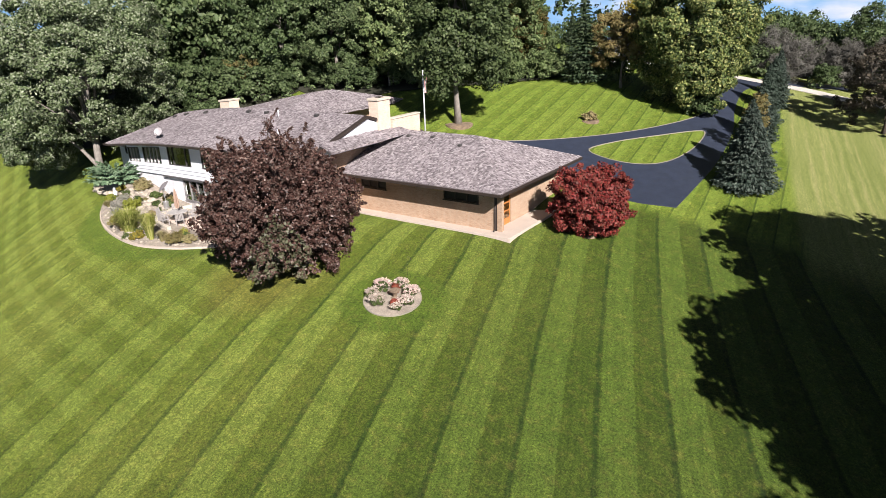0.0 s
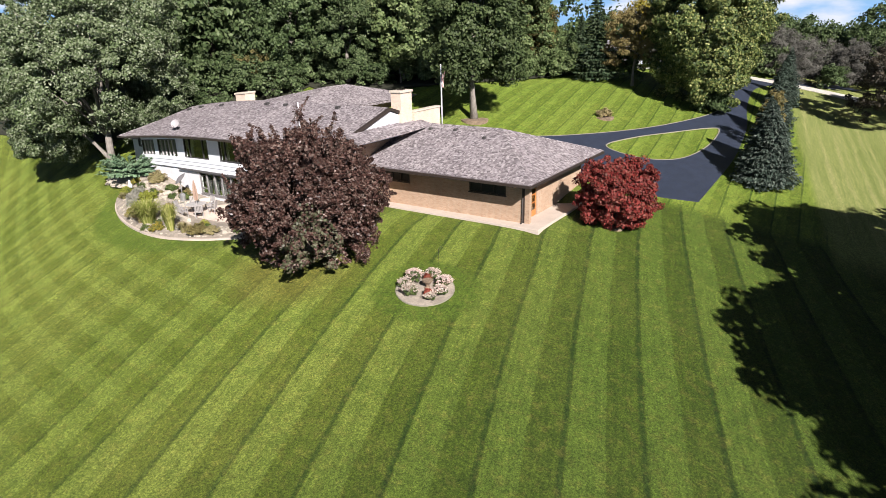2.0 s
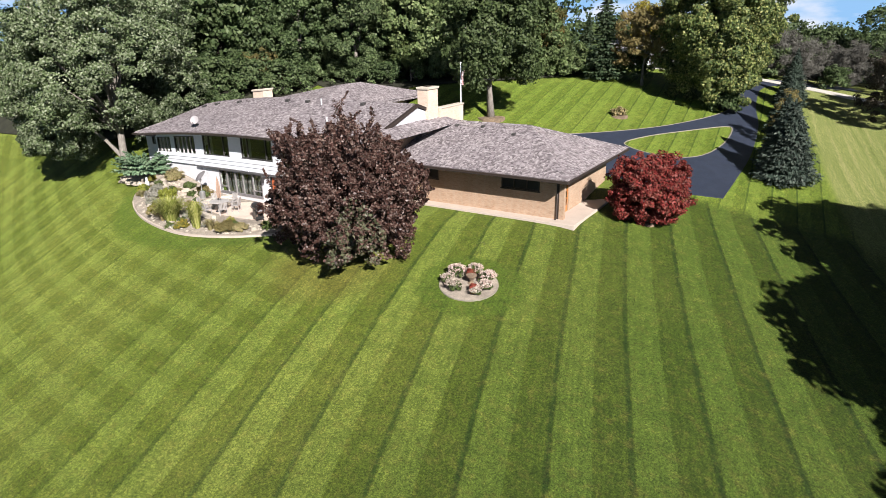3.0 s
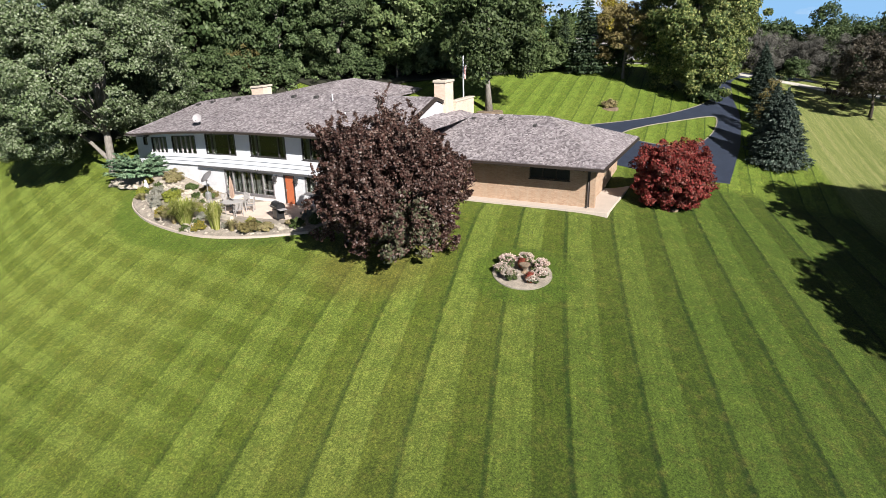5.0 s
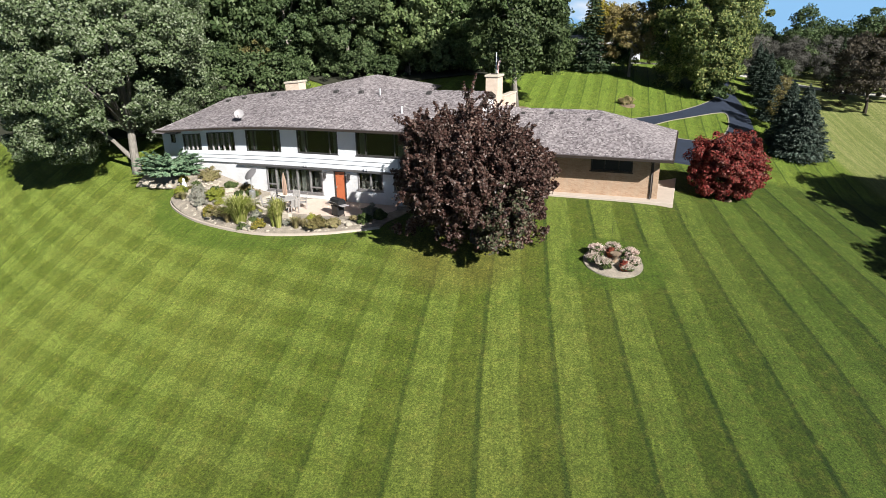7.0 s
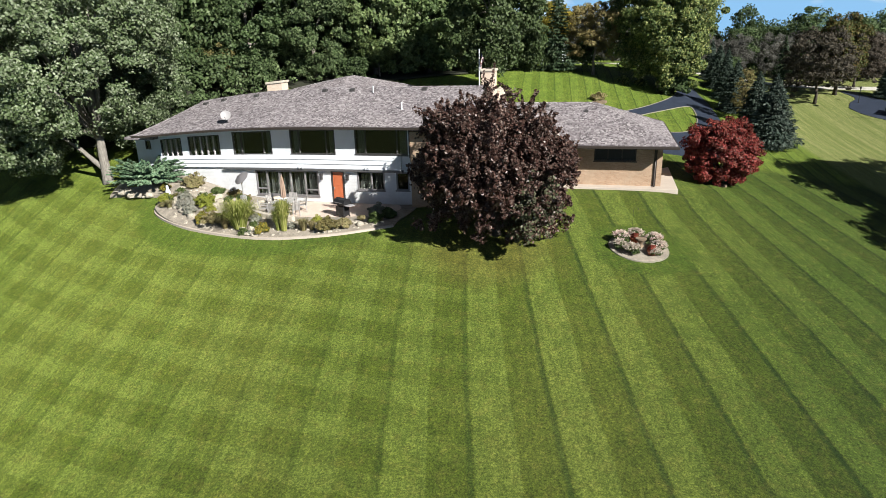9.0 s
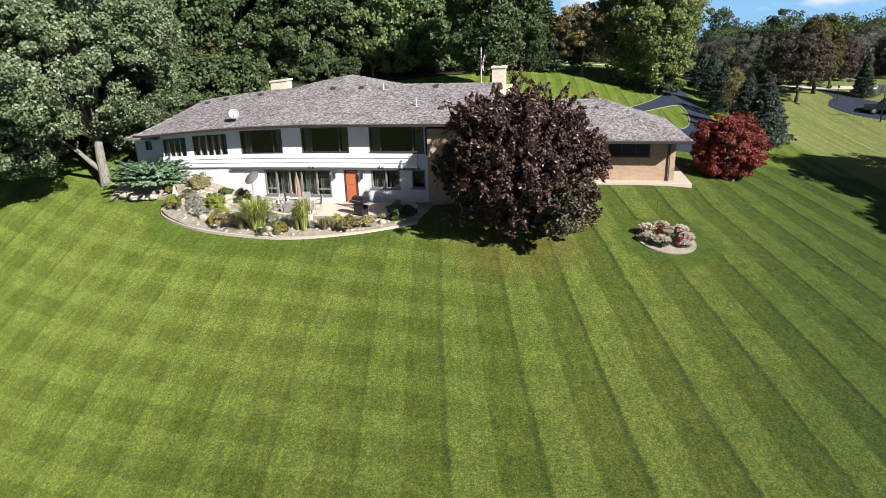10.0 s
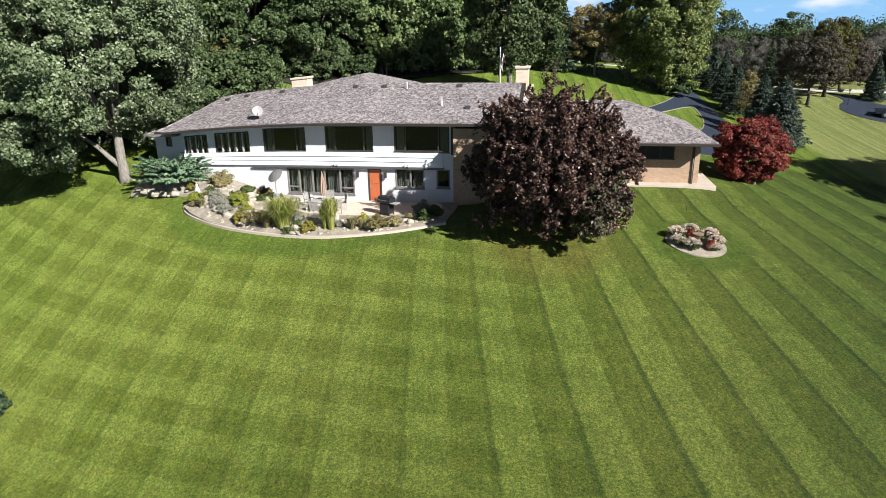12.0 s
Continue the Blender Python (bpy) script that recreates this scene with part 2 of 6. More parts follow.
def shingle_material():
    m, n, l, b = material("asphalt_shingles", 0.92, 0, 0.2)
    co = n.new("ShaderNodeTexCoord")
    br = n.new("ShaderNodeTexBrick")
    br.inputs["Scale"].default_value = 1.0
    br.inputs["Brick Width"].default_value, br.inputs["Row Height"].default_value = 0.19, 0.14
    br.inputs["Mortar Size"].default_value, br.offset, br.squash = 0.006, 0.37, 1.0
    br.inputs["Color1"].default_value, br.inputs["Color2"].default_value = (0, 0, 0, 1), (1, 1, 1, 1)
    br.inputs["Mortar"].default_value = (0.25, 0.25, 0.25, 1)
    l.new(co.outputs["UV"], br.inputs["Vector"])
    cell = ramp(n, l, br.outputs["Color"], [(0.0, (0.115, 0.102, 0.107)), (0.3, (0.21, 0.188, 0.195)), (0.65, (0.28, 0.254, 0.266)), (1.0, (0.40, 0.37, 0.38))])
    grain, broad = noise_node(n, l, 40, 4), noise_node(n, l, 0.6, 4)
    col = mixed(n, l, 1.0, cell, ramp(n, l, grain, [(0.3, (0.75,) * 3), (0.7, (1.2,) * 3)]), "MULTIPLY")
    col = mixed(n, l, 1.0, col, ramp(n, l, broad, [(0.3, (0.84, 0.82, 0.84)), (0.7, (1.08, 1.06, 1.06))]), "MULTIPLY")
    l.new(col, b.inputs["Base Color"])
    bumped(n, l, b, mixed(n, l, 0.5, br.outputs["Color"], grain), 0.5, 0.02)
    return m


def tab_material():
    """Single shingles: a blend of greys, each tab its own shade."""
    m, n, l, b = material("shingle_tabs", 0.92, 0, 0.2)
    g = n.new("ShaderNodeNewGeometry")
    cell = ramp(n, l, g.outputs["Random Per Island"], [(0.0, (0.12, 0.106, 0.112)), (0.22, (0.185, 0.166, 0.174)), (0.55, (0.258, 0.234, 0.244)), (0.85, (0.33, 0.304, 0.316)), (1.0, (0.41, 0.385, 0.39))])
    grain, broad = noise_node(n, l, 38, 4), noise_node(n, l, 0.6, 4)
    col = mixed(n, l, 1.0, cell, ramp(n, l, grain, [(0.3, (0.78,) * 3), (0.7, (1.18,) * 3)]), "MULTIPLY")
    col = mixed(n, l, 1.0, col, ramp(n, l, broad, [(0.3, (0.86, 0.84, 0.86)), (0.7, (1.08, 1.06, 1.06))]), "MULTIPLY")
    l.new(col, b.inputs["Base Color"])
    bumped(n, l, b, grain, 0.4, 0.01)
    return m


def brick_material(name, a, c, mortar, w=0.203, h=0.067):
    m, n, l, b = material(name, 0.9, 0, 0.25)
    co = n.new("ShaderNodeTexCoord")
    br = n.new("ShaderNodeTexBrick")
    br.inputs["Scale"].default_value = 1.0
    br.inputs["Brick Width"].default_value, br.inputs["Row Height"].default_value, br.inputs["Mortar Size"].default_value = w, h, 0.006
    br.inputs["Color1"].default_value, br.inputs["Color2"].default_value, br.inputs["Mortar"].default_value = (*a, 1), (*c, 1), (*mortar, 1)
    l.new(co.outputs["UV"], br.inputs["Vector"])
    grain, broad = noise_node(n, l, 30, 4), noise_node(n, l, 0.8, 4)
    col = mixed(n, l, 1.0, br.outputs["Color"], ramp(n, l, grain, [(0.3, (0.85,) * 3), (0.7, (1.12,) * 3)]), "MULTIPLY")
    col = mixed(n, l, 1.0, col, ramp(n, l, broad, [(0.3, (0.86, 0.83, 0.8)), (0.7, (1.05, 1.04, 1.03))]), "MULTIPLY")
    l.new(col, b.inputs["Base Color"])
    bumped(n, l, b, calc(n, l, "SUBTRACT", 1.0, br.outputs["Fac"]), 0.4, 0.008)
    return m


def glass_material():
    m, n, l, b = material("window_glass", 0.03, 0, 0.6)
    b.inputs["Base Color"].default_value = (0.62, 0.68, 0.62, 1)
    b.inputs["Transmission Weight"].default_value = 1.0
    b.inputs["IOR"].default_value = 1.5
    bumped(n, l, b, noise_node(n, l, 0.9, 2), 0.02, 0.05)
    return m


def bark_material(name, a, c):
    m, n, l, b = material(name, 0.9, 0, 0.2)
    g = noise_node(n, l, 5, 5, None, (3, 3, 0.6))
    l.new(ramp(n, l, g, [(0.3, a), (0.7, c)]), b.inputs["Base Color"])
    bumped(n, l, b, g, 0.8, 0.05)
    return m


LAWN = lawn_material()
SHINGLE = shingle_material()
SHINGLE_TAB = tab_material()
BRICK = brick_material("tan_brick", (0.365, 0.245, 0.168), (0.455, 0.325, 0.232), (0.44, 0.37, 0.29))
PALE_BRICK = brick_material("pale_brick", (0.60, 0.47, 0.38), (0.68, 0.56, 0.46), (0.62, 0.56, 0.50))
GLASS = glass_material()
WHITE = plain("white_paint", (0.61, 0.625, 0.665), 0.55, vary=0.06)
WHITE_BLOCK = brick_material("white_painted_block", (0.61, 0.625, 0.665), (0.64, 0.655, 0.69), (0.56, 0.575, 0.61), 0.40, 0.20)
STONE = plain("limestone", (0.55, 0.49, 0.41), 0.85, vary=0.18, bump=0.4)
DARK_TRIM = plain("dark_brown_trim", (0.035, 0.026, 0.022), 0.5)
DARK_WOOD = plain("dark_stained_panel", (0.075, 0.052, 0.038), 0.6, vary=0.25)
FRAME = plain("bronze_window_frame", (0.045, 0.042, 0.042), 0.45)
GREY_FRAME = plain("grey_window_frame", (0.17, 0.16, 0.165), 0.5)
ORANGE = plain("orange_painted_wood", (0.46, 0.125, 0.05), 0.45, vary=0.1)
OAK_DOOR = plain("varnished_orange_oak", (0.52, 0.19, 0.05), 0.4, vary=0.2)
GUTTER = plain("gutter_metal", (0.36, 0.34, 0.35), 0.4, vary=0.06)
CONCRETE = plain("pale_concrete", (0.50, 0.425, 0.365), 0.9, vary=0.12, scale=3, bump=0.3)
KERB = plain("kerb_concrete", (0.25, 0.23, 0.18), 0.9, vary=0.2, bump=0.4)
ASPHALT = plain("asphalt", (0.028, 0.037, 0.062), 0.55, vary=0.25, scale=4, bump=0.5)
GRAVEL = plain("pale_gravel", (0.55, 0.52, 0.47), 0.95, vary=0.25, scale=4, bump=0.7)
MULCH = plain("bark_mulch", (0.26, 0.19, 0.13), 0.95, vary=0.5, scale=5, bump=1.0)
SAND_BED = plain("pale_stone_mulch", (0.33, 0.285, 0.235), 0.95, vary=0.4, scale=6, bump=1.0)
PAVING = plain("patio_paving", (0.66, 0.53, 0.45), 0.85, vary=0.15, scale=3, bump=0.3)
ROCK = plain("pale_field_stone", (0.45, 0.40, 0.33), 0.9, vary=0.35, scale=2.5, bump=0.9)
METAL = plain("brushed_metal", (0.55, 0.55, 0.55), 0.35, 0.8, vary=0.08)
BLACK = plain("black_enamel", (0.02, 0.02, 0.022), 0.35)
GREY_FURN = plain("weathered_grey_wood", (0.36, 0.34, 0.33), 0.8, vary=0.25, bump=0.4)
TABLE_TOP = plain("pale_tabletop", (0.42, 0.40, 0.39), 0.45, vary=0.1)
CANVAS = plain("beige_canvas", (0.33, 0.23, 0.175), 0.9, vary=0.15, bump=0.5)
CURTAIN = plain("curtain", (0.075, 0.075, 0.075), 0.9, vary=0.1)
BLIND = plain("pale_blind", (0.20, 0.21, 0.20), 0.9, vary=0.1)
DRIP = plain("dark_grey_drip_edge", (0.085, 0.082, 0.085), 0.5)
SCREEN = plain("dark_window_screen", (0.014, 0.014, 0.015), 0.6, vary=0.2)
# dimness of the unlit rooms is put into this dark colour
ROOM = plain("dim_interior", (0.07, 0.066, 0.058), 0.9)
TERRACOTTA = plain("terracotta", (0.42, 0.12, 0.055), 0.8, vary=0.2)
FLAG_WHITE = plain("flag_white", (0.78, 0.78, 0.78), 0.8, vary=0.05)
FLAG_RED = plain("flag_red", (0.52, 0.27, 0.26), 0.8)
FLAG_BLUE = plain("flag_blue", (0.03, 0.045, 0.16), 0.8)
BARK = bark_material("grey_bark", (0.13, 0.115, 0.10), (0.30, 0.275, 0.245))
DARK_BARK = bark_material("dark_bark", (0.03, 0.025, 0.02), (0.09, 0.075, 0.06))
MAPLE_LEAF = leafy("silver_maple_leaves", [(0.062, 0.094, 0.036), (0.098, 0.138, 0.058), (0.145, 0.188, 0.095), (0.22, 0.265, 0.16), (0.35, 0.39, 0.28)])
OAK_LEAF = leafy("oak_leaves", [(0.036, 0.058, 0.02), (0.07, 0.10, 0.038), (0.125, 0.16, 0.068)])
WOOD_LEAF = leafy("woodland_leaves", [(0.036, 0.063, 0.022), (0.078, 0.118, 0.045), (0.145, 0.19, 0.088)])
YELLOW_LEAF = leafy("yellowing_leaves", [(0.04, 0.066, 0.022), (0.08, 0.12, 0.038), (0.135, 0.18, 0.055), (0.22, 0.25, 0.075), (0.38, 0.39, 0.16)])
PURPLE_LEAF = leafy("purple_plum_leaves", [(0.024, 0.012, 0.010), (0.054, 0.027, 0.022), (0.092, 0.052, 0.042), (0.18, 0.137, 0.115)], 0.38, 0.12)
PURPLE_GREEN = leafy("greening_plum_leaves", [(0.05, 0.055, 0.03), (0.09, 0.10, 0.055), (0.13, 0.12, 0.085)], 0.42, 0.15)
RED_LEAF = leafy("scarlet_leaves", [(0.095, 0.014, 0.014), (0.21, 0.026, 0.025), (0.32, 0.052, 0.047), (0.25, 0.078, 0.06), (0.11, 0.038, 0.03)], 0.5, 0.2)
SPRUCE_LEAF = leafy("blue_spruce_needles", [(0.022, 0.038, 0.028), (0.048, 0.072, 0.055), (0.105, 0.135, 0.11)], 0.6, 0.08)
DARK_SPRUCE = leafy("dark_spruce_needles", [(0.0168, 0.035, 0.0168), (0.042, 0.07, 0.0336), (0.07, 0.098, 0.049)], 0.6, 0.08)
JUNIPER_LEAF = leafy("juniper_needles", [(0.08, 0.14, 0.085), (0.15, 0.235, 0.14), (0.26, 0.34, 0.225)], 0.6, 0.1)
GOLD_LEAF = leafy("golden_leaves", [(0.22, 0.17, 0.02), (0.36, 0.27, 0.04), (0.25, 0.24, 0.05)])
RUST_LEAF = leafy("rust_leaves", [(0.14, 0.12, 0.045), (0.24, 0.19, 0.08), (0.19, 0.18, 0.07)])
ORANGE_LEAF = leafy("orange_leaves", [(0.05, 0.07, 0.02), (0.085, 0.105, 0.03), (0.115, 0.1, 0.03), (0.15, 0.085, 0.028)])
DARK_LEAF = leafy("dusky_leaves", [(0.042, 0.037, 0.028), (0.078, 0.066, 0.05), (0.12, 0.1, 0.075)])
BARE_TWIG = leafy("bare_twigs", [(0.07, 0.071, 0.06), (0.13, 0.13, 0.115)], 0.9, 0.0)
GRASS_LEAF = leafy("ornamental_grass", [(0.2, 0.24, 0.05), (0.34, 0.37, 0.09), (0.52, 0.5, 0.2)], 0.6, 0.4)
DRY_LEAF = leafy("dry_perennials", [(0.22, 0.18, 0.09), (0.34, 0.28, 0.15), (0.25, 0.25, 0.1)], 0.7, 0.2)
LIME_LEAF = leafy("lime_shrub_leaves", [(0.2, 0.22, 0.03), (0.33, 0.34, 0.05), (0.28, 0.31, 0.08)])
GREEN_LEAF = leafy("shrub_leaves", [(0.045, 0.075, 0.02), (0.09, 0.13, 0.04), (0.14, 0.17, 0.06)])
PINK_FLOWER = leafy("pink_sedum_heads", [(0.5, 0.36, 0.33), (0.72, 0.59, 0.53), (0.84, 0.76, 0.7)], 0.7, 0.3)
YELLOW_FLOWER = leafy("yellow_flowers", [(0.10, 0.13, 0.03), (0.17, 0.17, 0.04), (0.25, 0.22, 0.05), (0.52, 0.36, 0.04)], 0.6, 0.2)
# litter colour kept very dark: the wood's shade is put into it
FOREST_FLOOR = plain("shaded_leaf_litter", (0.026, 0.028, 0.014), 0.95, vary=0.5, scale=3, bump=1.0)
SILVER_LEAF = leafy("silvery_perennials", [(0.24, 0.24, 0.2), (0.36, 0.36, 0.32), (0.3, 0.28, 0.21)], 0.7, 0.2)

# ---------------------------------------------------------------- building helpers


def smooth_clamp(v, lo, hi, s):
    def soft(u):
        return max(u, 0) + math.log1p(math.exp(-abs(u)))
    return lo + s * soft((v - lo) / s) - s * soft((v - hi) / s)


def bell(x, y, cx, cy, rx, ry, sharp=4):
    """1 inside an ellipse, falling off to 0 round it."""
    d = math.hypot((x - cx) / rx, (y - cy) / ry)
    return 1 / (1 + d ** (2 * sharp))


def gz(x, y):
    """The lie of the land."""
    u = (smooth_clamp(x, -68, 2, 3) + 25) / 20
    v = (smooth_clamp(y, 4, 72, 3) - 28) / 20
    z = -0.409 - 1.718 * u + 2.86 * v - 0.999 * u * u - 1.882 * u * v - 0.924 * v * v + 0.552 * v ** 3 + 1.248 * u * u * v
    z = 5.4 - 0.6 * (max((5.4 - z) / 0.6, 0) + math.log1p(math.exp(-abs((5.4 - z) / 0.6))))
    k = bell(x, y, -39.5, 27.5, 9.5, 4.6)
    z = z * (1 - k) + (-1.16) * k
    k = bell(x, y, -24.0, 33.4, 9.6, 4.2, 5)
    z = z * (1 - k) + (-0.36 - 0.05 * (31 - min(y, 31))) * k
    k = bell(x, y, -48.2, 41.0, 8.0, 9.6, 5)
    z = z * (1 - k) + 1.4 * k
    z -= 0.03 * max(0.0, math.hypot(x + 20, y - 20) - 105)
    return z


def bm_box(bm, x0, y0, z0, x1, y1, z1):
    v = [bm.verts.new(p) for p in ((x0, y0, z0), (x1, y0, z0), (x1, y1, z0), (x0, y1, z0), (x0, y0, z1), (x1, y0, z1), (x1, y1, z1), (x0, y1, z1))]
    for f in ((3, 2, 1, 0), (4, 5, 6, 7), (0, 1, 5, 4), (1, 2, 6, 5), (2, 3, 7, 6), (3, 0, 4, 7)):
        bm.faces.new([v[i] for i in f])
    return v


def bm_tube(bm, path, radii, sides=8, caps=True):
    rings = []
    path = [Vector(p) for p in path]
    for i, p in enumerate(path):
        d = (path[min(i + 1, len(path) - 1)] - path[max(i - 1, 0)]).normalized()
        a = d.orthogonal().normalized() if abs(d.z) < 0.9 else d.cross(Vector((0, 1, 0))).normalized()
        b = d.cross(a)
        r = radii[i] if isinstance(radii, (list, tuple)) else radii
        rings.append([bm.verts.new(p + r * (math.cos(t) * a + math.sin(t) * b)) for t in (2 * math.pi * k / sides for k in range(sides))])
    for q, w in zip(rings, rings[1:]):
        best = min(range(sides), key=lambda s: (q[0].co - w[s].co).length)
        for k in range(sides):
            bm.faces.new((q[k], q[(k + 1) % sides], w[(k + 1 + best) % sides], w[(k + best) % sides]))
    if caps:
        bm.faces.new(rings[0][::-1])
        bm.faces.new(rings[-1])


def bm_lathe(bm, profile, at=(0, 0, 0), sides=20):
    """Turn (radius, height) pairs round the z axis."""
    rings = [[bm.verts.new((at[0] + max(r, 0.001) * math.cos(a), at[1] + max(r, 0.001) * math.sin(a), at[2] + h)) for a in (2 * math.pi * k / sides for k in range(sides))] for r, h in profile]
    for q, w in zip(rings, rings[1:]):
        for k in range(sides):
            bm.faces.new((q[k], q[(k + 1) % sides], w[(k + 1) % sides], w[k]))
    bm.faces.new(rings[0][::-1])
    bm.faces.new(rings[-1])


def wall_uv(me):
    """UVs in metres, laid along each face."""
    uv = me.uv_layers.new(name="UVMap")
    for p in me.polygons:
        nrm = p.normal
        if abs(nrm.z) > 0.995:
            a, b = Vector((1, 0, 0)), Vector((0, 1, 0))
        else:
            a = Vector((-nrm.y, nrm.x, 0)).normalized()
            b = nrm.cross(a)
        for i in p.loop_indices:
            c = me.vertices[me.loops[i].vertex_index].co
            uv.data[i].uv = (c.dot(a), c.dot(b))


def part(name, bm, mat, parent=None, label="", bevel=0.0, smooth=False, uv=False):
    me = bpy.data.meshes.new(name)
    bmesh.ops.recalc_face_normals(bm, faces=bm.faces)
    if bevel:
        bmesh.ops.bevel(bm, geom=list(bm.edges), offset=bevel, segments=1, affect="EDGES", clamp_overlap=True)
    bm.to_mesh(me)
    bm.free()
    if uv:
        wall_uv(me)
    if smooth:
        me.shade_smooth()
    me.materials.append(mat)
    ob = new(name, me)
    if parent is not None:
        ob.parent = parent
    if label:
        tagged(ob, label)
    return ob


def box_part(name, x0, y0, z0, x1, y1, z1, mat, parent=None, label="", bevel=0.0, uv=False):
    bm = bmesh.new()
    bm_box(bm, min(x0, x1), min(y0, y1), min(z0, z1), max(x0, x1), max(y0, y1), max(z0, z1))
    return part(name, bm, mat, parent, label, bevel, uv=uv)


def base(name, at, label, category, group="", rz=0.0):
    ob = new(name)
    ob.matrix_basis = pose(*at, 0, 0, rz)
    ob.empty_display_size = 0.3
    return tagged(ob, label, category, group)


def curve_points(pts, n=6, closed=False):
    """A smooth line through the points (Catmull-Rom)."""
    out, m = [], len(pts)
    for i in range(m if closed else m - 1):
        if closed:
            p = [pts[(i + k) % m] for k in (-1, 0, 1, 2)]
        else:
            p = [pts[min(max(i + k, 0), m - 1)] for k in (-1, 0, 1, 2)]
        for s in range(n):
            t = s / n
            out.append(tuple(0.5 * (2 * p[1][j] + (p[2][j] - p[0][j]) * t + (2 * p[0][j] - 5 * p[1][j] + 4 * p[2][j] - p[3][j]) * t * t + (3 * p[1][j] - p[0][j] - 3 * p[2][j] + p[3][j]) * t ** 3) for j in range(2)))
    if not closed:
        out.append(tuple(pts[-1]))
    return out


def inside(p, poly):
    hit, j = False, len(poly) - 1
    for i in range(len(poly)):
        (xi, yi), (xj, yj) = poly[i], poly[j]
        if (yi > p[1]) != (yj > p[1]) and p[0] < (xj - xi) * (p[1] - yi) / (yj - yi) + xi:
            hit = not hit
        j = i
    return hit


def draped(name, outline, lift, mat, step=1.0, holes=(), height=gz, skirt=0.1):
    """A sheet that follows the ground inside an outline."""
    verts, edges = [], []

    def fine(ring):
        out = []
        for (x0, y0), (x1, y1) in zip(ring, ring[1:] + ring[:1]):
            k = max(1, round(math.hypot(x1 - x0, y1 - y0) / step))
            out += [(x0 + (x1 - x0) * i / k, y0 + (y1 - y0) * i / k) for i in range(k)]
        return out

    outline, holes = fine(list(outline)), [fine(list(h)) for h in holes]
    for ring in (outline, *holes):
        k = len(verts)
        verts += [Vector(p) for p in ring]
        edges += [(k + i, k + (i + 1) % len(ring)) for i in range(len(ring))]
    xs, ys = [p[0] for p in outline], [p[1] for p in outline]
    gx = min(xs) + step / 2
    while gx < max(xs):
        gy = min(ys) + step / 2
        while gy < max(ys):
            if inside((gx, gy), outline) and not any(inside((gx, gy), h) for h in holes):
                verts.append(Vector((gx, gy)))
            gy += step
        gx += step
    v2, _, faces, *_ = delaunay_2d_cdt(verts, edges, [], 0, 0.001)
    keep = []
    for f in faces:
        c = sum((v2[i] for i in f), Vector((0, 0))) / len(f)
        if inside(c, outline) and not any(inside(c, h) for h in holes):
            keep.append(f)
    bm = bmesh.new()
    bv = [bm.verts.new((p.x, p.y, height(p.x, p.y) + lift)) for p in v2]
    for f in keep:
        bm.faces.new([bv[i] for i in f])
    bmesh.ops.recalc_face_normals(bm, faces=bm.faces)
    if bm.faces and sum(f.normal.z for f in bm.faces) < 0:
        bmesh.ops.reverse_faces(bm, faces=bm.faces)
    rim = [e for e in bm.edges if e.is_boundary]
    low = bmesh.ops.extrude_edge_only(bm, edges=rim)["geom"]
    for v in low:
        if isinstance(v, bmesh.types.BMVert):
            v.co.z -= skirt
    bmesh.ops.delete(bm, geom=[v for v in bm.verts if not v.link_faces], context="VERTS")
    me = bpy.data.meshes.new(name)
    bm.to_mesh(me)
    bm.free()
    me.materials.append(mat)
    return new(name, me)


def edging(bm, line, width, top, depth=0.2, height=gz):
    """A kerb of stone or concrete along a line."""
    rings = []
    for i, p in enumerate(line):
        a, b = Vector(line[max(i - 1, 0)]), Vector(line[min(i + 1, len(line) - 1)])
        d = (b - a).normalized()
        s = Vector((-d.y, d.x)) * width / 2
        z = height(*p) + top
        q = Vector(p)
        rings.append([bm.verts.new((*c, h)) for c, h in ((q - s, z - depth), (q - s * 0.9, z), (q + s * 0.9, z), (q + s, z - depth))])
    for q, w in zip(rings, rings[1:]):
        for k in range(3):
            bm.faces.new((q[k], q[k + 1], w[k + 1], w[k]))
    bm.faces.new(rings[0])
    bm.faces.new(rings[-1][::-1])


# ---------------------------------------------------------------- plants


def leaf_mesh(name, centres, normals, size, mat, stretch=1.5, seed=1, tip=None, flat=False):
    """Many small folded leaves, each an island of its own."""
    g = np.random.default_rng(seed)
    n = len(centres)
    nrm = normals + g.normal(0, 0.55, (n, 3))
    nrm /= np.linalg.norm(nrm, axis=1, keepdims=True) + 1e-9
    if tip is None:
        tip = g.normal(0, 1, (n, 3))
    a = tip - (tip * nrm).sum(1, keepdims=True) * nrm
    a /= np.linalg.norm(a, axis=1, keepdims=True) + 1e-9
    b = np.cross(nrm, a)
    s = (size * g.uniform(0.65, 1.35, n))[:, None]
    fold = nrm * s * g.uniform(-0.12, 0.3, (n, 1))
    v = np.stack([centres - a * s * stretch / 2, centres - b * s / 2 + fold, centres + a * s * stretch / 2, centres + b * s / 2 + fold], 1).reshape(-1, 3)
    k = np.arange(n)[:, None] * 4
    tri = np.concatenate([k + [0, 1, 2], k + [0, 2, 3]], 1).reshape(-1)
    me = bpy.data.meshes.new(name)
    me.vertices.add(n * 4)
    me.vertices.foreach_set("co", v.astype(np.float32).ravel())
    me.loops.add(n * 6)
    me.loops.foreach_set("vertex_index", tri.astype(np.int32))
    me.polygons.add(n * 2)
    me.polygons.foreach_set("loop_start", (np.arange(n * 2) * 3).astype(np.int32))
    me.polygons.foreach_set("loop_total", np.full(n * 2, 3, np.int32))
    me.update(calc_edges=True)
    me.materials.append(mat)
    return me


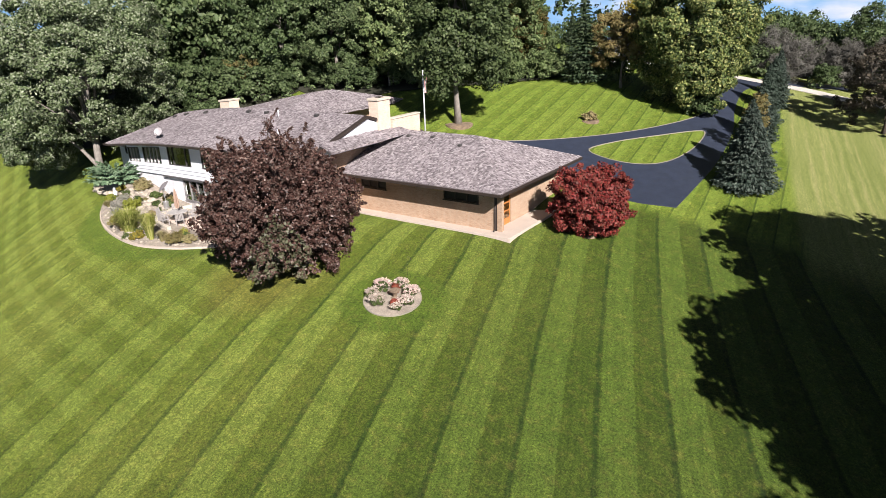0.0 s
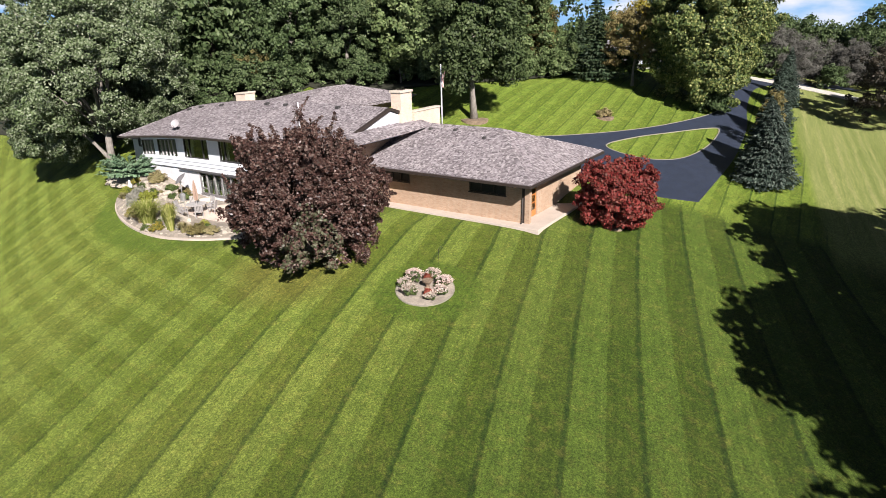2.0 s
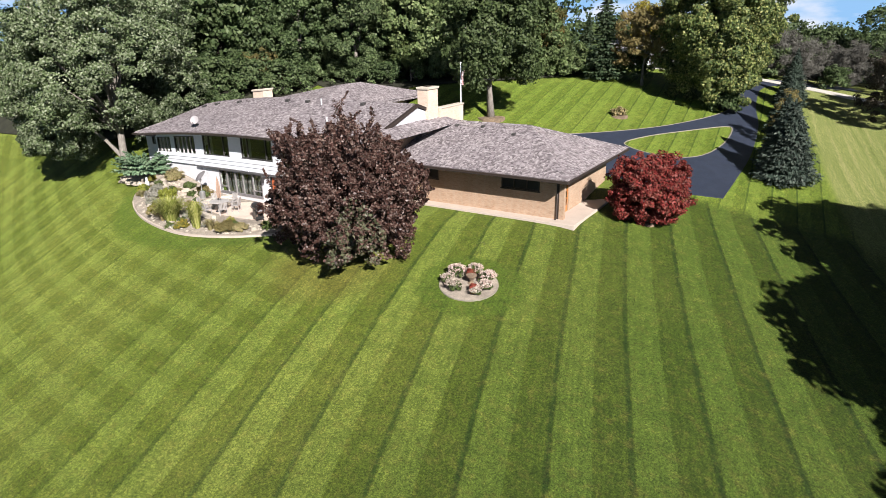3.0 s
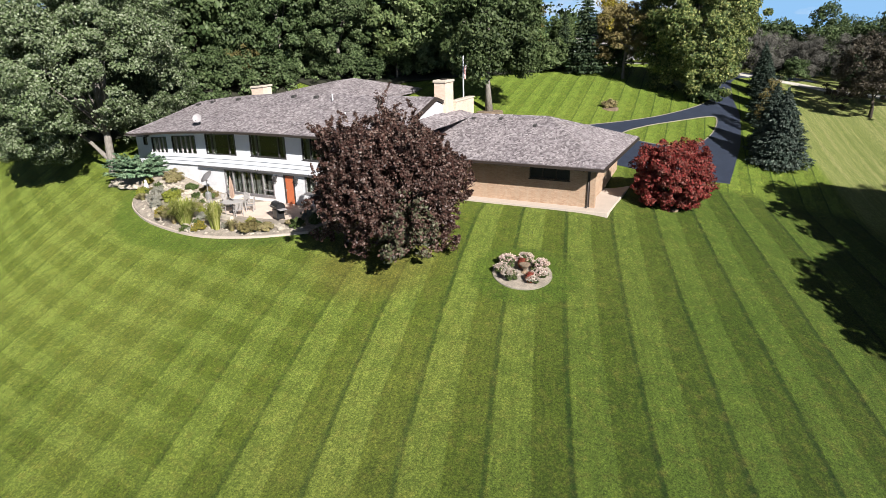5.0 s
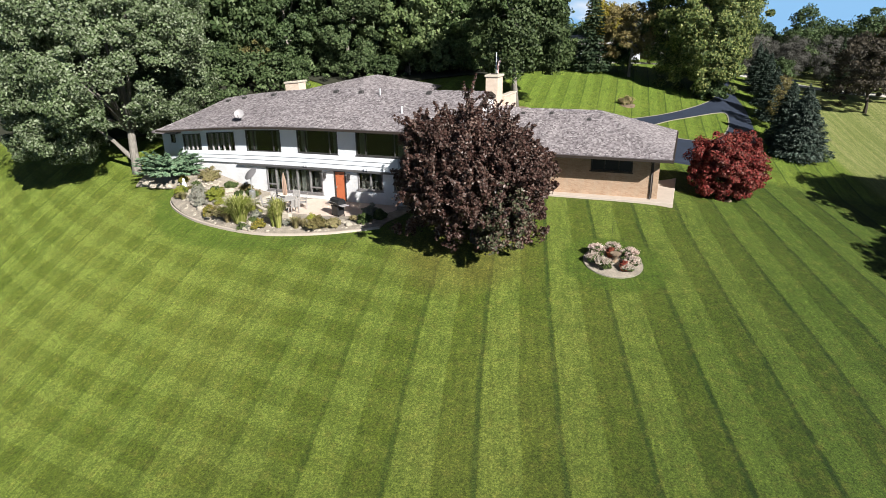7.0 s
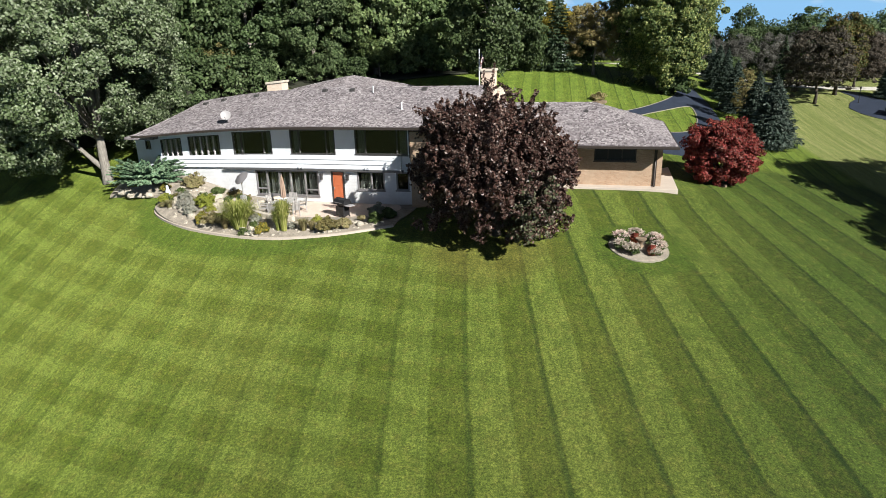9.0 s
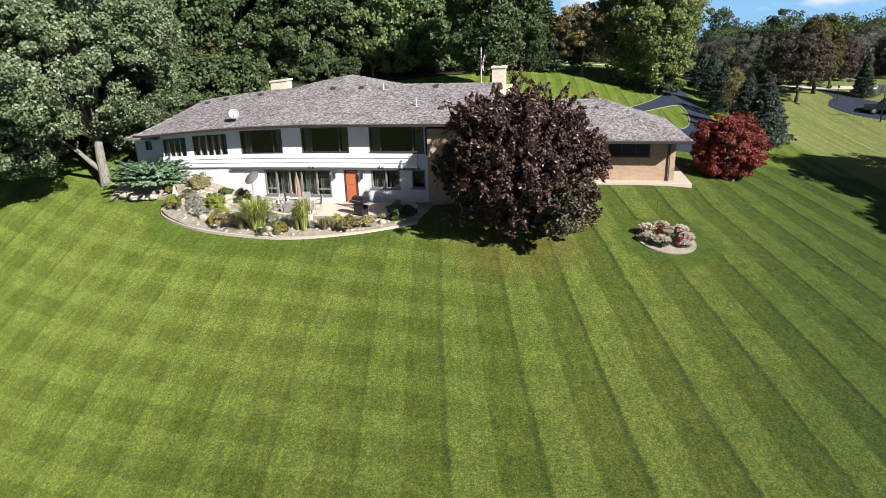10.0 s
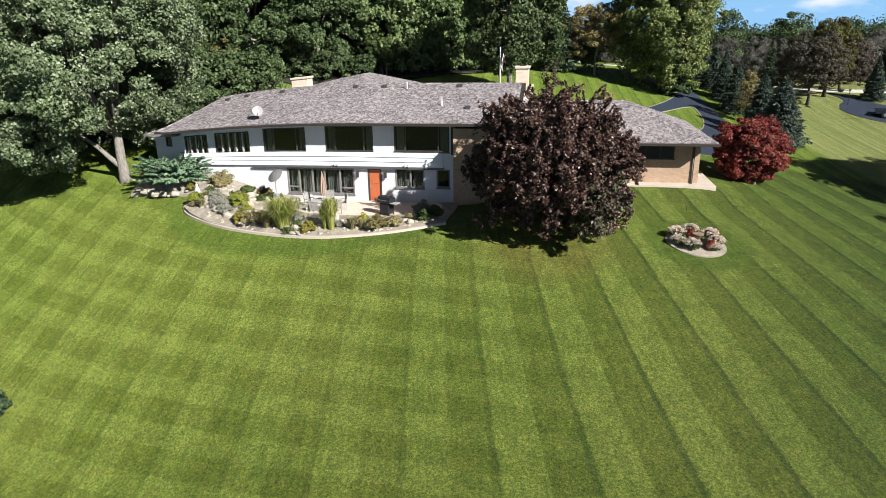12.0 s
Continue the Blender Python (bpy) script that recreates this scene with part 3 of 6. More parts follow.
def clump_points(g, radii, centre, clumps, leaves, clump_r, lumpy=0.25, low=-0.75, hollow=0.55):
    """Leaf places in round clumps set about an uneven crown; the clumps' centres too."""
    d = g.normal(0, 1, (clumps * 3, 3))
    d /= np.linalg.norm(d, axis=1, keepdims=True)
    d = d[d[:, 2] > low][:clumps]
    k = len(d)
    ph = g.uniform(0, 6.28, 6)
    az, el = np.arctan2(d[:, 1], d[:, 0]), d[:, 2]
    lump = 1 + lumpy * (np.sin(2 * az + ph[0]) * 0.4 + np.sin(3 * az + ph[1] + 2 * el) * 0.4 + np.sin(5 * az + ph[2] + 4 * el) * 0.35 + np.sin(6 * el + ph[3]) * 0.3)
    rad = lump * g.uniform(hollow, 1.0, k) ** 0.6
    c = d * rad[:, None] * np.array(radii) + centre
    cr = clump_r * g.uniform(0.55, 1.35, k)
    o = g.normal(0, 1, (k, leaves, 3))
    o /= np.linalg.norm(o, axis=2, keepdims=True)
    q = o * (g.uniform(0.25, 1.0, (k, leaves, 1)) ** 0.5) * cr[:, None, None] * np.array([1, 1, 0.72])
    pts = (c[:, None] + q).reshape(-1, 3)
    out = (o * 0.75 + d[:, None] * 0.5 + np.array([0, 0, 0.25])).reshape(-1, 3)
    out /= np.linalg.norm(out, axis=1, keepdims=True)
    return pts, out, c


def trunk_mesh(g, height, radius, spread, reach, limbs, mat, fork=0.35, wander=0.05, ends=None, sides=9):
    bm = bmesh.new()
    path = [Vector((0, 0, -0.3))]
    steps = 7
    for i in range(1, steps + 1):
        path.append(Vector((g.normal(0, wander) * height * i / steps, g.normal(0, wander) * height * i / steps, height * i / steps)))
    rad = [radius * (1.45 if i == 0 else 1.08 if i == 1 else 1) * (1 - 0.8 * (i / steps)) for i in range(steps + 1)]
    bm_tube(bm, path, rad, sides)
    for k in range(limbs):
        h = fork + (0.95 - fork) * (k + g.uniform(0, 1)) / limbs
        i = min(int(h * steps), steps - 1)
        p = path[i].lerp(path[i + 1], h * steps - i)
        if ends is not None:
            e = Vector(ends[k % len(ends)])
        else:
            az = 2.4 * k + g.uniform(-0.5, 0.5)
            e = Vector((math.cos(az) * spread * g.uniform(0.6, 1), math.sin(az) * spread * g.uniform(0.6, 1), p.z + reach * g.uniform(0.3, 1)))
        m = p.lerp(e, 0.5) + Vector((g.normal(0, 0.1), g.normal(0, 0.1), 0.12)) * (e - p).length * 0.5
        r = max(0.25 * radius, radius * (1 - 0.75 * h) * 0.6)
        bm_tube(bm, [p, p.lerp(m, 0.5) + Vector((0, 0, 0.05 * reach)), m, m.lerp(e, 0.5), e], [r, r * 0.8, r * 0.55, r * 0.35, r * 0.12], 6)
    me = bpy.data.meshes.new("trunk")
    bmesh.ops.recalc_face_normals(bm, faces=bm.faces)
    bm.to_mesh(me)
    bm.free()
    me.shade_smooth()
    me.materials.append(mat)
    return me


def tree(name, at, label, category, trunk_me, crown_me, group="", rz=0.0, size=1.0):
    t = base(name, at, label, category, group, rz)
    t.scale = (size,) * 3
    for nm, me in (("trunk", trunk_me), ("crown", crown_me)):
        if me is not None:
            new(nm, me).parent = t
    return t


def round_tree(seed, radii, centre_z, trunk_h, trunk_r, clumps, leaves, clump_r, leaf, mat, bark, limbs=9, lumpy=0.25, low=-0.75, fork=0.3, hollow=0.55, stretch=1.5):
    g = np.random.default_rng(seed)
    pts, out, c = clump_points(g, radii, np.array([0, 0, centre_z]), clumps, leaves, clump_r, lumpy, low, hollow)
    tr = trunk_mesh(g, trunk_h, trunk_r, 0, 0, limbs, bark, fork, ends=[tuple(q * np.array([0.8, 0.8, 1])) for q in c[:limbs * 3:3]])
    return tr, leaf_mesh("crown", pts, out, leaf, mat, stretch, seed)


def spruce_meshes(seed, height, radius, mat, bark, tiers=17, boughs=13, per=16, leaf=0.2, droop=0.18):
    g = np.random.default_rng(seed)
    pts, nrm, tip = [], [], []
    for i in range(tiers):
        f = i / tiers
        z = height * (0.05 + 0.93 * f)
        r = radius * (1 - f) ** 0.85 * g.uniform(0.86, 1.1)
        k = max(5, int(boughs * (1 - 0.55 * f)))
        for j in range(k):
            az = 2 * math.pi * (j + g.uniform(-0.35, 0.35)) / k + i * 0.7
            rr = r * g.uniform(0.8, 1.12)
            d = np.array([math.cos(az), math.sin(az), 0])
            s = np.array([-d[1], d[0], 0])
            for q in range(per):
                u = (q + g.uniform(0, 1)) / per
                w = 0.26 * rr * (1 - 0.55 * u) + 0.05
                side = g.uniform(-1, 1) * w
                p = d * rr * (0.12 + 0.9 * u) + s * side
                p[2] = z - droop * rr * u - 0.25 * abs(side) + g.normal(0, 0.04) + 0.1 * rr * u * u
                pts.append(p)
                nrm.append(np.array([0, 0, 1.0]) + d * 0.35)
                tip.append(d + s * side / max(w, 0.01) * 0.7 + np.array([0, 0, -0.25]))
    q = g.uniform(0, 1, 40)
    for u in q:
        pts.append(np.array([g.normal(0, 0.04), g.normal(0, 0.04), height * (0.93 + 0.07 * u)]))
        nrm.append(g.normal(0, 1, 3))
        tip.append(np.array([0, 0, 1.0]))
    bm = bmesh.new()
    bm_tube(bm, [(0, 0, -0.3), (0, 0, height * 0.5), (0, 0, height * 0.97)], [0.055 * radius + 0.06, 0.04 * radius + 0.03, 0.015], 7)
    tr = bpy.data.meshes.new("trunk")
    bm.to_mesh(tr)
    bm.free()
    tr.materials.append(bark)
    return tr, leaf_mesh("crown", np.array(pts), np.array(nrm), leaf, mat, 2.4, seed, np.array(tip))


def bush_mesh(seed, radii, clumps, leaves, clump_r, leaf, mat, stretch=1.5, lumpy=0.2):
    g = np.random.default_rng(seed)
    pts, out, _ = clump_points(g, radii, np.array([0, 0, radii[2] * 0.55]), clumps, leaves, clump_r, lumpy, -0.35, 0.35)
    keep = pts[:, 2] > -0.05
    return leaf_mesh("leaves", pts[keep], out[keep], leaf, mat, stretch, seed)


def tuft_mesh(seed, height, spread, blades, mat, width=0.05):
    """A clump of arching grass blades."""
    g = np.random.default_rng(seed)
    v, f = [], []
    for _ in range(blades):
        az, lean, h = g.uniform(0, 6.28), g.uniform(0.1, 1) * spread, height * g.uniform(0.6, 1.05)
        d, s = np.array([math.cos(az), math.sin(az), 0]), np.array([-math.sin(az), math.cos(az), 0])
        o = d * g.uniform(0, 0.25) * spread
        w = width * g.uniform(0.6, 1.3)
        k = len(v)
        for q, (u, hh, ww) in enumerate(((0, 0, 1.0), (0.25, 0.6, 0.9), (0.65, 0.95, 0.6), (1.0, 0.9 + 0.1 * g.uniform(-1, 1), 0.1))):
            c = o + d * lean * u + np.array([0, 0, h * hh])
            v += [tuple(c - s * w * ww / 2), tuple(c + s * w * ww / 2)]
        f += [(k + 2 * i, k + 2 * i + 1, k + 2 * i + 3, k + 2 * i + 2) for i in range(3)]
    me = bpy.data.meshes.new("blades")
    me.from_pydata(v, [], f)
    me.materials.append(mat)
    return me


def rock_mesh(seed, sx, sy, sz):
    g = np.random.default_rng(seed)
    bm = bmesh.new()
    bmesh.ops.create_icosphere(bm, subdivisions=2, radius=1.0)
    off = Vector(g.uniform(-50, 50, 3))
    for v in bm.verts:
        k = 1 + 0.38 * noise.noise(v.co * 1.1 + off) + 0.16 * noise.noise(v.co * 3 + off)
        v.co = Vector((v.co.x * sx * k, v.co.y * sy * k, max(v.co.z, -0.5) * sz * k))
    me = bpy.data.meshes.new("rock")
    bm.to_mesh(me)
    bm.free()
    me.materials.append(ROCK)
    return me


# ---------------------------------------------------------------- ground, drive, paths


def make_ground():
    xs = sorted(set([-900, -500, -300, -200, -140, -110] + [x * 1.0 for x in range(-90, 41)] + [55, 75, 110, 170, 300, 500, 900]))
    ys = sorted(set([-600, -300, -150, -80, -45, -25] + [y * 1.0 for y in range(-14, 86)] + [95, 110, 130, 160, 220, 350, 600, 1000]))
    v = [(x, y, gz(x, y)) for y in ys for x in xs]
    w = len(xs)
    f = [(j * w + i, j * w + i + 1, (j + 1) * w + i + 1, (j + 1) * w + i) for j in range(len(ys) - 1) for i in range(w - 1)]
    me = bpy.data.meshes.new("ground")
    me.from_pydata(v, [], f)
    me.shade_smooth()
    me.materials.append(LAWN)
    return tagged(new("ground", me), "striped mown green lawn on gently rolling ground", "lawn", kind="structure")


make_ground()

DRIVE_RIGHT = [(-10.8, 43.7), (-10.7, 48), (-10.6, 54.9), (-11.1, 62.5), (-12.2, 68.5), (-12.4, 76), (-9.5, 82), (-3, 86)]
DRIVE_LEFT = [(-5, 89), (-11.5, 85.5), (-15.0, 79), (-15.0, 72), (-14.1, 67.5), (-14.6, 64.0), (-17.3, 58.6), (-20.3, 53.9), (-24.2, 49.0), (-28.0, 45.6)]
drive_outline = curve_points(DRIVE_RIGHT, 6) + curve_points(DRIVE_LEFT, 6) + [(-28, 42.2), (-16.9, 42.2), (-13.1, 42.7)]
island = curve_points([(-19.9, 50.2), (-18.6, 53.6), (-16.4, 57.0), (-13.9, 60.3), (-13.0, 60.2), (-13.0, 56.0), (-13.9, 52.0), (-15.6, 49.9), (-18.0, 49.3)], 5, True)
tagged(draped("driveway", drive_outline, 0.03, ASPHALT, 1.2, [island]), "dark blacktop driveway looping round a grass island", "driveway", kind="structure")
bm = bmesh.new()
edging(bm, island + island[:1], 0.11, 0.05)
tagged(part("kerb_island", bm, KERB), "pale concrete edging round the grass island", "kerb", kind="structure")
bm = bmesh.new()
edging(bm, curve_points(DRIVE_LEFT, 6), 0.11, 0.05)
tagged(part("kerb_drive", bm, KERB), "pale concrete edging along the driveway", "kerb", kind="structure")

# gravel road far off and the neighbour's drive
road = curve_points([(-38, 86), (-30, 82), (-20, 81.5), (-9, 80.0), (-2, 75.8), (6, 74.2), (20, 73.5), (60, 74)], 6) + curve_points([(60, 76.2), (20, 75.8), (6, 76.4), (-1.5, 78), (-8, 82.5), (-20, 84), (-30, 84.5), (-38, 88.5)], 6)
tagged(draped("gravel_road", road, 0.05, GRAVEL, 3.0), "pale gravel road crossing behind the lawn", "road", kind="structure")
side_drive = curve_points([(3.3, 66.6), (4.3, 64.4), (7.0, 62.3), (12.5, 60.5), (31.2, 56)], 5) + curve_points([(31.2, 61.5), (16.0, 65.0), (9.6, 67.6), (7.0, 70.0), (5.2, 73.4), (4.2, 73.2), (4.9, 70.2), (3.9, 68.4)], 5)
tagged(draped("neighbour_drive", side_drive, 0.04, ASPHALT, 2.0), "dark asphalt drive of the neighbouring plot", "driveway", kind="structure")

# concrete walk round the corner of the garage wing
bm = bmesh.new()
bm_box(bm, -31.5, 31.15, -0.75, -17.0, 32.3, -0.22)
bm_box(bm, -18.9, 32.3, -0.75, -17.0, 40.5, -0.222)
tagged(part("walk", bm, CONCRETE, bevel=0.02), "pale concrete walk along the brick garage wing", "path", kind="structure")

# ---------------------------------------------------------------- house


def wall_panel(bm, axis, at, thick, a0, a1, z0, z1, holes):
    """A wall as blocks round its openings; holes are (a, b, low, high). axis 'x': the wall runs along x at y = at (outer face), thick goes inwards."""
    cuts = sorted({a0, a1, *[h[0] for h in holes], *[h[1] for h in holes]})
    for p, q in zip(cuts, cuts[1:]):
        mid = (p + q) / 2
        gaps = sorted((h[2], h[3]) for h in holes if h[0] < mid < h[1])
        low = z0
        for g0, g1 in gaps + [(z1, z1)]:
            if g0 - low > 0.001:
                if axis == "x":
                    bm_box(bm, p, min(at, at + thick), low, q, max(at, at + thick), g0)
                else:
                    bm_box(bm, min(at, at + thick), p, low, max(at, at + thick), q, g0)
            low = g1
    bmesh.ops.remove_doubles(bm, verts=bm.verts, dist=0.0005)


house = base("house", (-36, 33, -1.1), "long low white and tan brick ranch house on two levels", "house")


def settled(x, z):
    """The long roof line falls slightly towards the far end."""
    u = max(0.0, min(1.0, (-39.0 - x) / 13.0))
    return z - 0.19 * max(0.0, z - 0.4) * u * u


def hp(name, bm, mat, parent=None, label="", bevel=0.0, uv=False, smooth=False):
    """A part of the house, given in world metres."""
    xs = [v.co.x for v in bm.verts]
    if min(xs) < -39.0:
        for c in (-39.5, -42.0, -44.5, -47.0, -49.5, -52.0):
            if min(xs) + 0.6 < c < max(xs) - 0.6:
                bmesh.ops.bisect_plane(bm, geom=bm.verts[:] + bm.edges[:] + bm.faces[:], plane_co=(c, 0, 0), plane_no=(1, 0, 0))
        for v in bm.verts:
            v.co.z = settled(v.co.x, v.co.z)
    bm.transform(Matrix.Translation((36, -33, 1.1)))
    return part(name, bm, mat, parent or house, label, bevel, smooth, uv)


def hbox(name, x0, y0, z0, x1, y1, z1, mat, parent=None, label="", bevel=0.0, uv=False):
    bm = bmesh.new()
    bm_box(bm, min(x0, x1), min(y0, y1), min(z0, z1), max(x0, x1), max(y0, y1), max(z0, z1))
    return hp(name, bm, mat, parent, label, bevel, uv)


YF, YG = 28.3, 31.95        # outer faces of the two-storey front and of the garage front
XW, XE = -51.7, -33.3                  # where the white front meets the brick end
UP = [(-51.6, -49.95, 1.95, 3.5), (-49.4, -46.95, 2.02, 3.55), (-45.95, -43.05, 2.08, 3.68), (-41.7, -38.53, 2.12, 3.74), (-37.15, -33.62, 2.16, 3.80)]
LOW = [(-44.5, -39.9, -0.72, 1.0), (-38.98, -38.06, -1.10, 1.03), (-37.15, -35.25, -0.19, 1.06), (-34.47, -33.6, -0.13, 1.06)]
EAVE, RIDGE, YR = 3.95, 6.0, 33.3

bm = bmesh.new()
wall_panel(bm, "x", YF, 0.24, XW, XE, -1.5, 1.3, LOW)
hp("wall", bm, WHITE_BLOCK, label="white painted block lower wall", uv=True)
bm = bmesh.new()
wall_panel(bm, "x", YF, 0.24, XW, XE, 1.3, EAVE, UP)
hp("wall", bm, WHITE, label="white upper wall between the windows")
hbox("wall", XW, YF + 0.24, -1.5, XW + 0.24, 38.5, EAVE, WHITE, label="white end wall")
# low wing set back at the far end
bm = bmesh.new()
wall_panel(bm, "x", 29.15, 0.24, -54.35, XW - 0.002, -1.5, 3.62, [(-53.55, -53.1, 2.5, 3.3)])
hp("wall", bm, WHITE, label="white front wall of the low end wing")
hbox("wall", -54.35, 29.392, -1.5, -54.11, 38.3, 3.62, WHITE, label="white end wall of the low wing")
# ledge of lapped boards that runs under the upper windows
for i, (z0, z1, y) in enumerate(((1.81, 2.09, 0.17), (1.51, 1.80, 0.17), (1.20, 1.50, 0.17))):
    bm = bmesh.new()
    bm_box(bm, XW, YF - y, z0, -34.05, YF - 0.002, z1)
    for v in bm.verts:
        if v.co.z > z1 - 0.01 and v.co.y < YF - 0.1:
            v.co.y += 0.06
    hp("siding_board", bm, WHITE, bevel=0.006)
hbox("ledge_board", -46.75, YF - 0.27, 1.06, -33.95, YF - 0.002, 1.195, DRIP, label="grey metal drip edge under the ledge", bevel=0.01)
# brick end of the front, which steps back
bm = bmesh.new()
wall_panel(bm, "x", 27.75, 0.3, XE, -29.9, -1.5, 3.7, [])
hp("wall", bm, BRICK, label="tan brick end wall", uv=True)
hbox("corner_trim", XE - 0.22, YF - 0.06, 2.0, XE, YF + 0.1, EAVE - 0.02, DARK_TRIM)
hbox("wall", -30.2, 28.05, -1.5, -29.9, 38.5, EAVE, BRICK, label="brick side wall", uv=True)
hbox("wall", XW, 38.5, -1.5, -29.9, 38.74, EAVE, WHITE, label="white rear wall")
# slabs and inner wall added behind the windows, coloured dark as unlit rooms
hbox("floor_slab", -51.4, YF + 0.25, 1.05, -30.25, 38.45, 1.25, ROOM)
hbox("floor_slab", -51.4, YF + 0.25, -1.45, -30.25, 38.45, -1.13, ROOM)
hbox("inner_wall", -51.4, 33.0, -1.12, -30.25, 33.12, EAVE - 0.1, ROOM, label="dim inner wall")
hbox("soffit", -53.0, 27.2, EAVE - 0.03, -29.7, 39.3, EAVE, DARK_TRIM, label="dark soffit boards")


def window(x0, x1, z0, z1, y, bars, frame_mat, slim=0.07, curtains=False, sill=True, glass=GLASS, bar_mat=None):
    bm = bmesh.new()
    d0, d1 = y - 0.02, y + 0.12
    bm_box(bm, x0, d0, z0, x1, d1, z0 + slim)
    bm_box(bm, x0, d0, z1 - slim, x1, d1, z1)
    bm_box(bm, x0, d0 + 0.003, z0 + slim, x0 + slim, d1 - 0.003, z1 - slim)
    bm_box(bm, x1 - slim, d0 + 0.003, z0 + slim, x1, d1 - 0.003, z1 - slim)
    w = hp("window", bm, frame_mat, bevel=0.006)
    for b in bars:
        c = x0 + (x1 - x0) * b
        hbox("mullion", c - slim * 0.5, d0 + 0.003, z0 + slim, c + slim * 0.5, d1 - 0.003, z1 - slim, bar_mat or frame_mat, w)
    edges = [0, *bars, 1]
    for a, b in zip(edges, edges[1:]):
        p = hbox("pane", x0 + (x1 - x0) * a + slim * 0.45, y + 0.05, z0 + slim * 0.9, x0 + (x1 - x0) * b - slim * 0.45, y + 0.062, z1 - slim * 0.9, glass, w)
        p.visible_shadow = False
    if sill:
        hbox("sill", x0 - 0.06, y - 0.07, z0 - 0.07, x1 + 0.06, y - 0.022, z0, frame_mat, w, bevel=0.008)
    if curtains:
        for a, b in zip(edges, edges[1:]):
            if curtains == "sides" and b - a > 0.4:
                continue
            bm = bmesh.new()
            u0, u1 = x0 + (x1 - x0) * a + slim, x0 + (x1 - x0) * b - slim
            k = max(4, int((u1 - u0) / 0.07))
            row = [(u0 + (u1 - u0) * i / k, y + 0.42 + (0.03 if i % 2 else 0.0)) for i in range(k + 1)]
            for (p0, q0), (p1, q1) in zip(row, row[1:]):
                vs = [bm.verts.new(c) for c in ((p0, q0, z0), (p1, q1, z0), (p1, q1, z1), (p0, q0, z1))]
                bm.faces.new(vs)
            hp("curtain", bm, BLIND if z0 > 1.5 else CURTAIN, w, "grey pleated curtain")
    return w


for (x0, x1, z0, z1), bars in zip(UP, ([0.25, 0.5, 0.75], [0.2, 0.4, 0.6, 0.8], [0.22, 0.78], [0.2, 0.8], [0.2, 0.8])):
    window(x0, x1, z0, z1, YF, bars, FRAME, bar_mat=GUTTER if len(bars) > 2 else None, curtains=True if len(bars) > 2 else "sides" if bars else False)
window(-53.55, -53.1, 2.5, 3.3, 29.15, [], FRAME, sill=False)
w_low = window(*LOW[0][:2], *LOW[0][2:], YF, [0.18, 0.38, 0.56, 0.79], GREY_FRAME, 0.09, curtains=True)
for a, b in ((0.02, 0.17), (0.80, 0.98)):
    u0, u1 = LOW[0][0], LOW[0][1]
    hbox("transom", u0 + (u1 - u0) * a, YF - 0.015, -0.32, u0 + (u1 - u0) * b, YF + 0.11, -0.24, GREY_FRAME, w_low)
window(*LOW[2][:2], *LOW[2][2:], YF, [0.52], GREY_FRAME, 0.09, curtains=True)
window(*LOW[3][:2], *LOW[3][2:], YF, [], GREY_FRAME, 0.09)
# orange door to the patio
x0, x1, z0, z1 = LOW[1]
door = hbox("door", x0 + 0.09, YF + 0.05, z0 + 0.02, x1 - 0.09, YF + 0.1, z1 - 0.09, ORANGE, label="orange painted door to the patio", bevel=0.006)
for a, b in ((0.1, 0.46), (0.54, 0.92)):
    hz = z0 + (z1 - z0) * a
    hbox("door_panel", x0 + 0.2, YF + 0.035, hz, x1 - 0.2, YF + 0.048, z0 + (z1 - z0) * b - 0.06, ORANGE, door, bevel=0.005)
hbox("door_handle", x0 + 0.13, YF - 0.01, -0.2, x0 + 0.17, YF + 0.045, -0.05, METAL, door)
bm = bmesh.new()
bm_box(bm, x0, YF - 0.02, z0, x0 + 0.085, YF + 0.14, z1)
bm_box(bm, x1 - 0.085, YF - 0.02, z0, x1, YF + 0.14, z1)
bm_box(bm, x0 + 0.085, YF - 0.017, z1 - 0.085, x1 - 0.085, YF + 0.137, z1)
hp("door_frame", bm, FRAME)


def lantern(x, z):
    bm = bmesh.new()
    bm_box(bm, x - 0.05, YF - 0.1, z - 0.05, x + 0.05, YF - 0.002, z + 0.05)
    bm_box(bm, x - 0.1, YF - 0.3, z + 0.06, x + 0.1, YF - 0.08, z + 0.12)
    bm_box(bm, x - 0.075, YF - 0.27, z - 0.28, x + 0.075, YF - 0.11, z + 0.06)
    return hp("wall_lamp", bm, FRAME, label="dark wall lantern", bevel=0.012)


lantern(-39.6, 0.75)
lantern(-37.75, 0.75)
for x in (-40.95, -36.3):
    bm = bmesh.new()
    bm_box(bm, x - 0.07, YF - 0.38, 1.26, x + 0.07, YF - 0.172, 1.42)
    for s in (-1, 1):
        bm_lathe(bm, [(0.03, 0.0), (0.075, 0.06), (0.09, 0.16), (0.02, 0.17)], (x + 0.11 * s, YF - 0.32, 1.20), 10)
    hp("flood_lamp", bm, WHITE, label="white twin flood lamp")


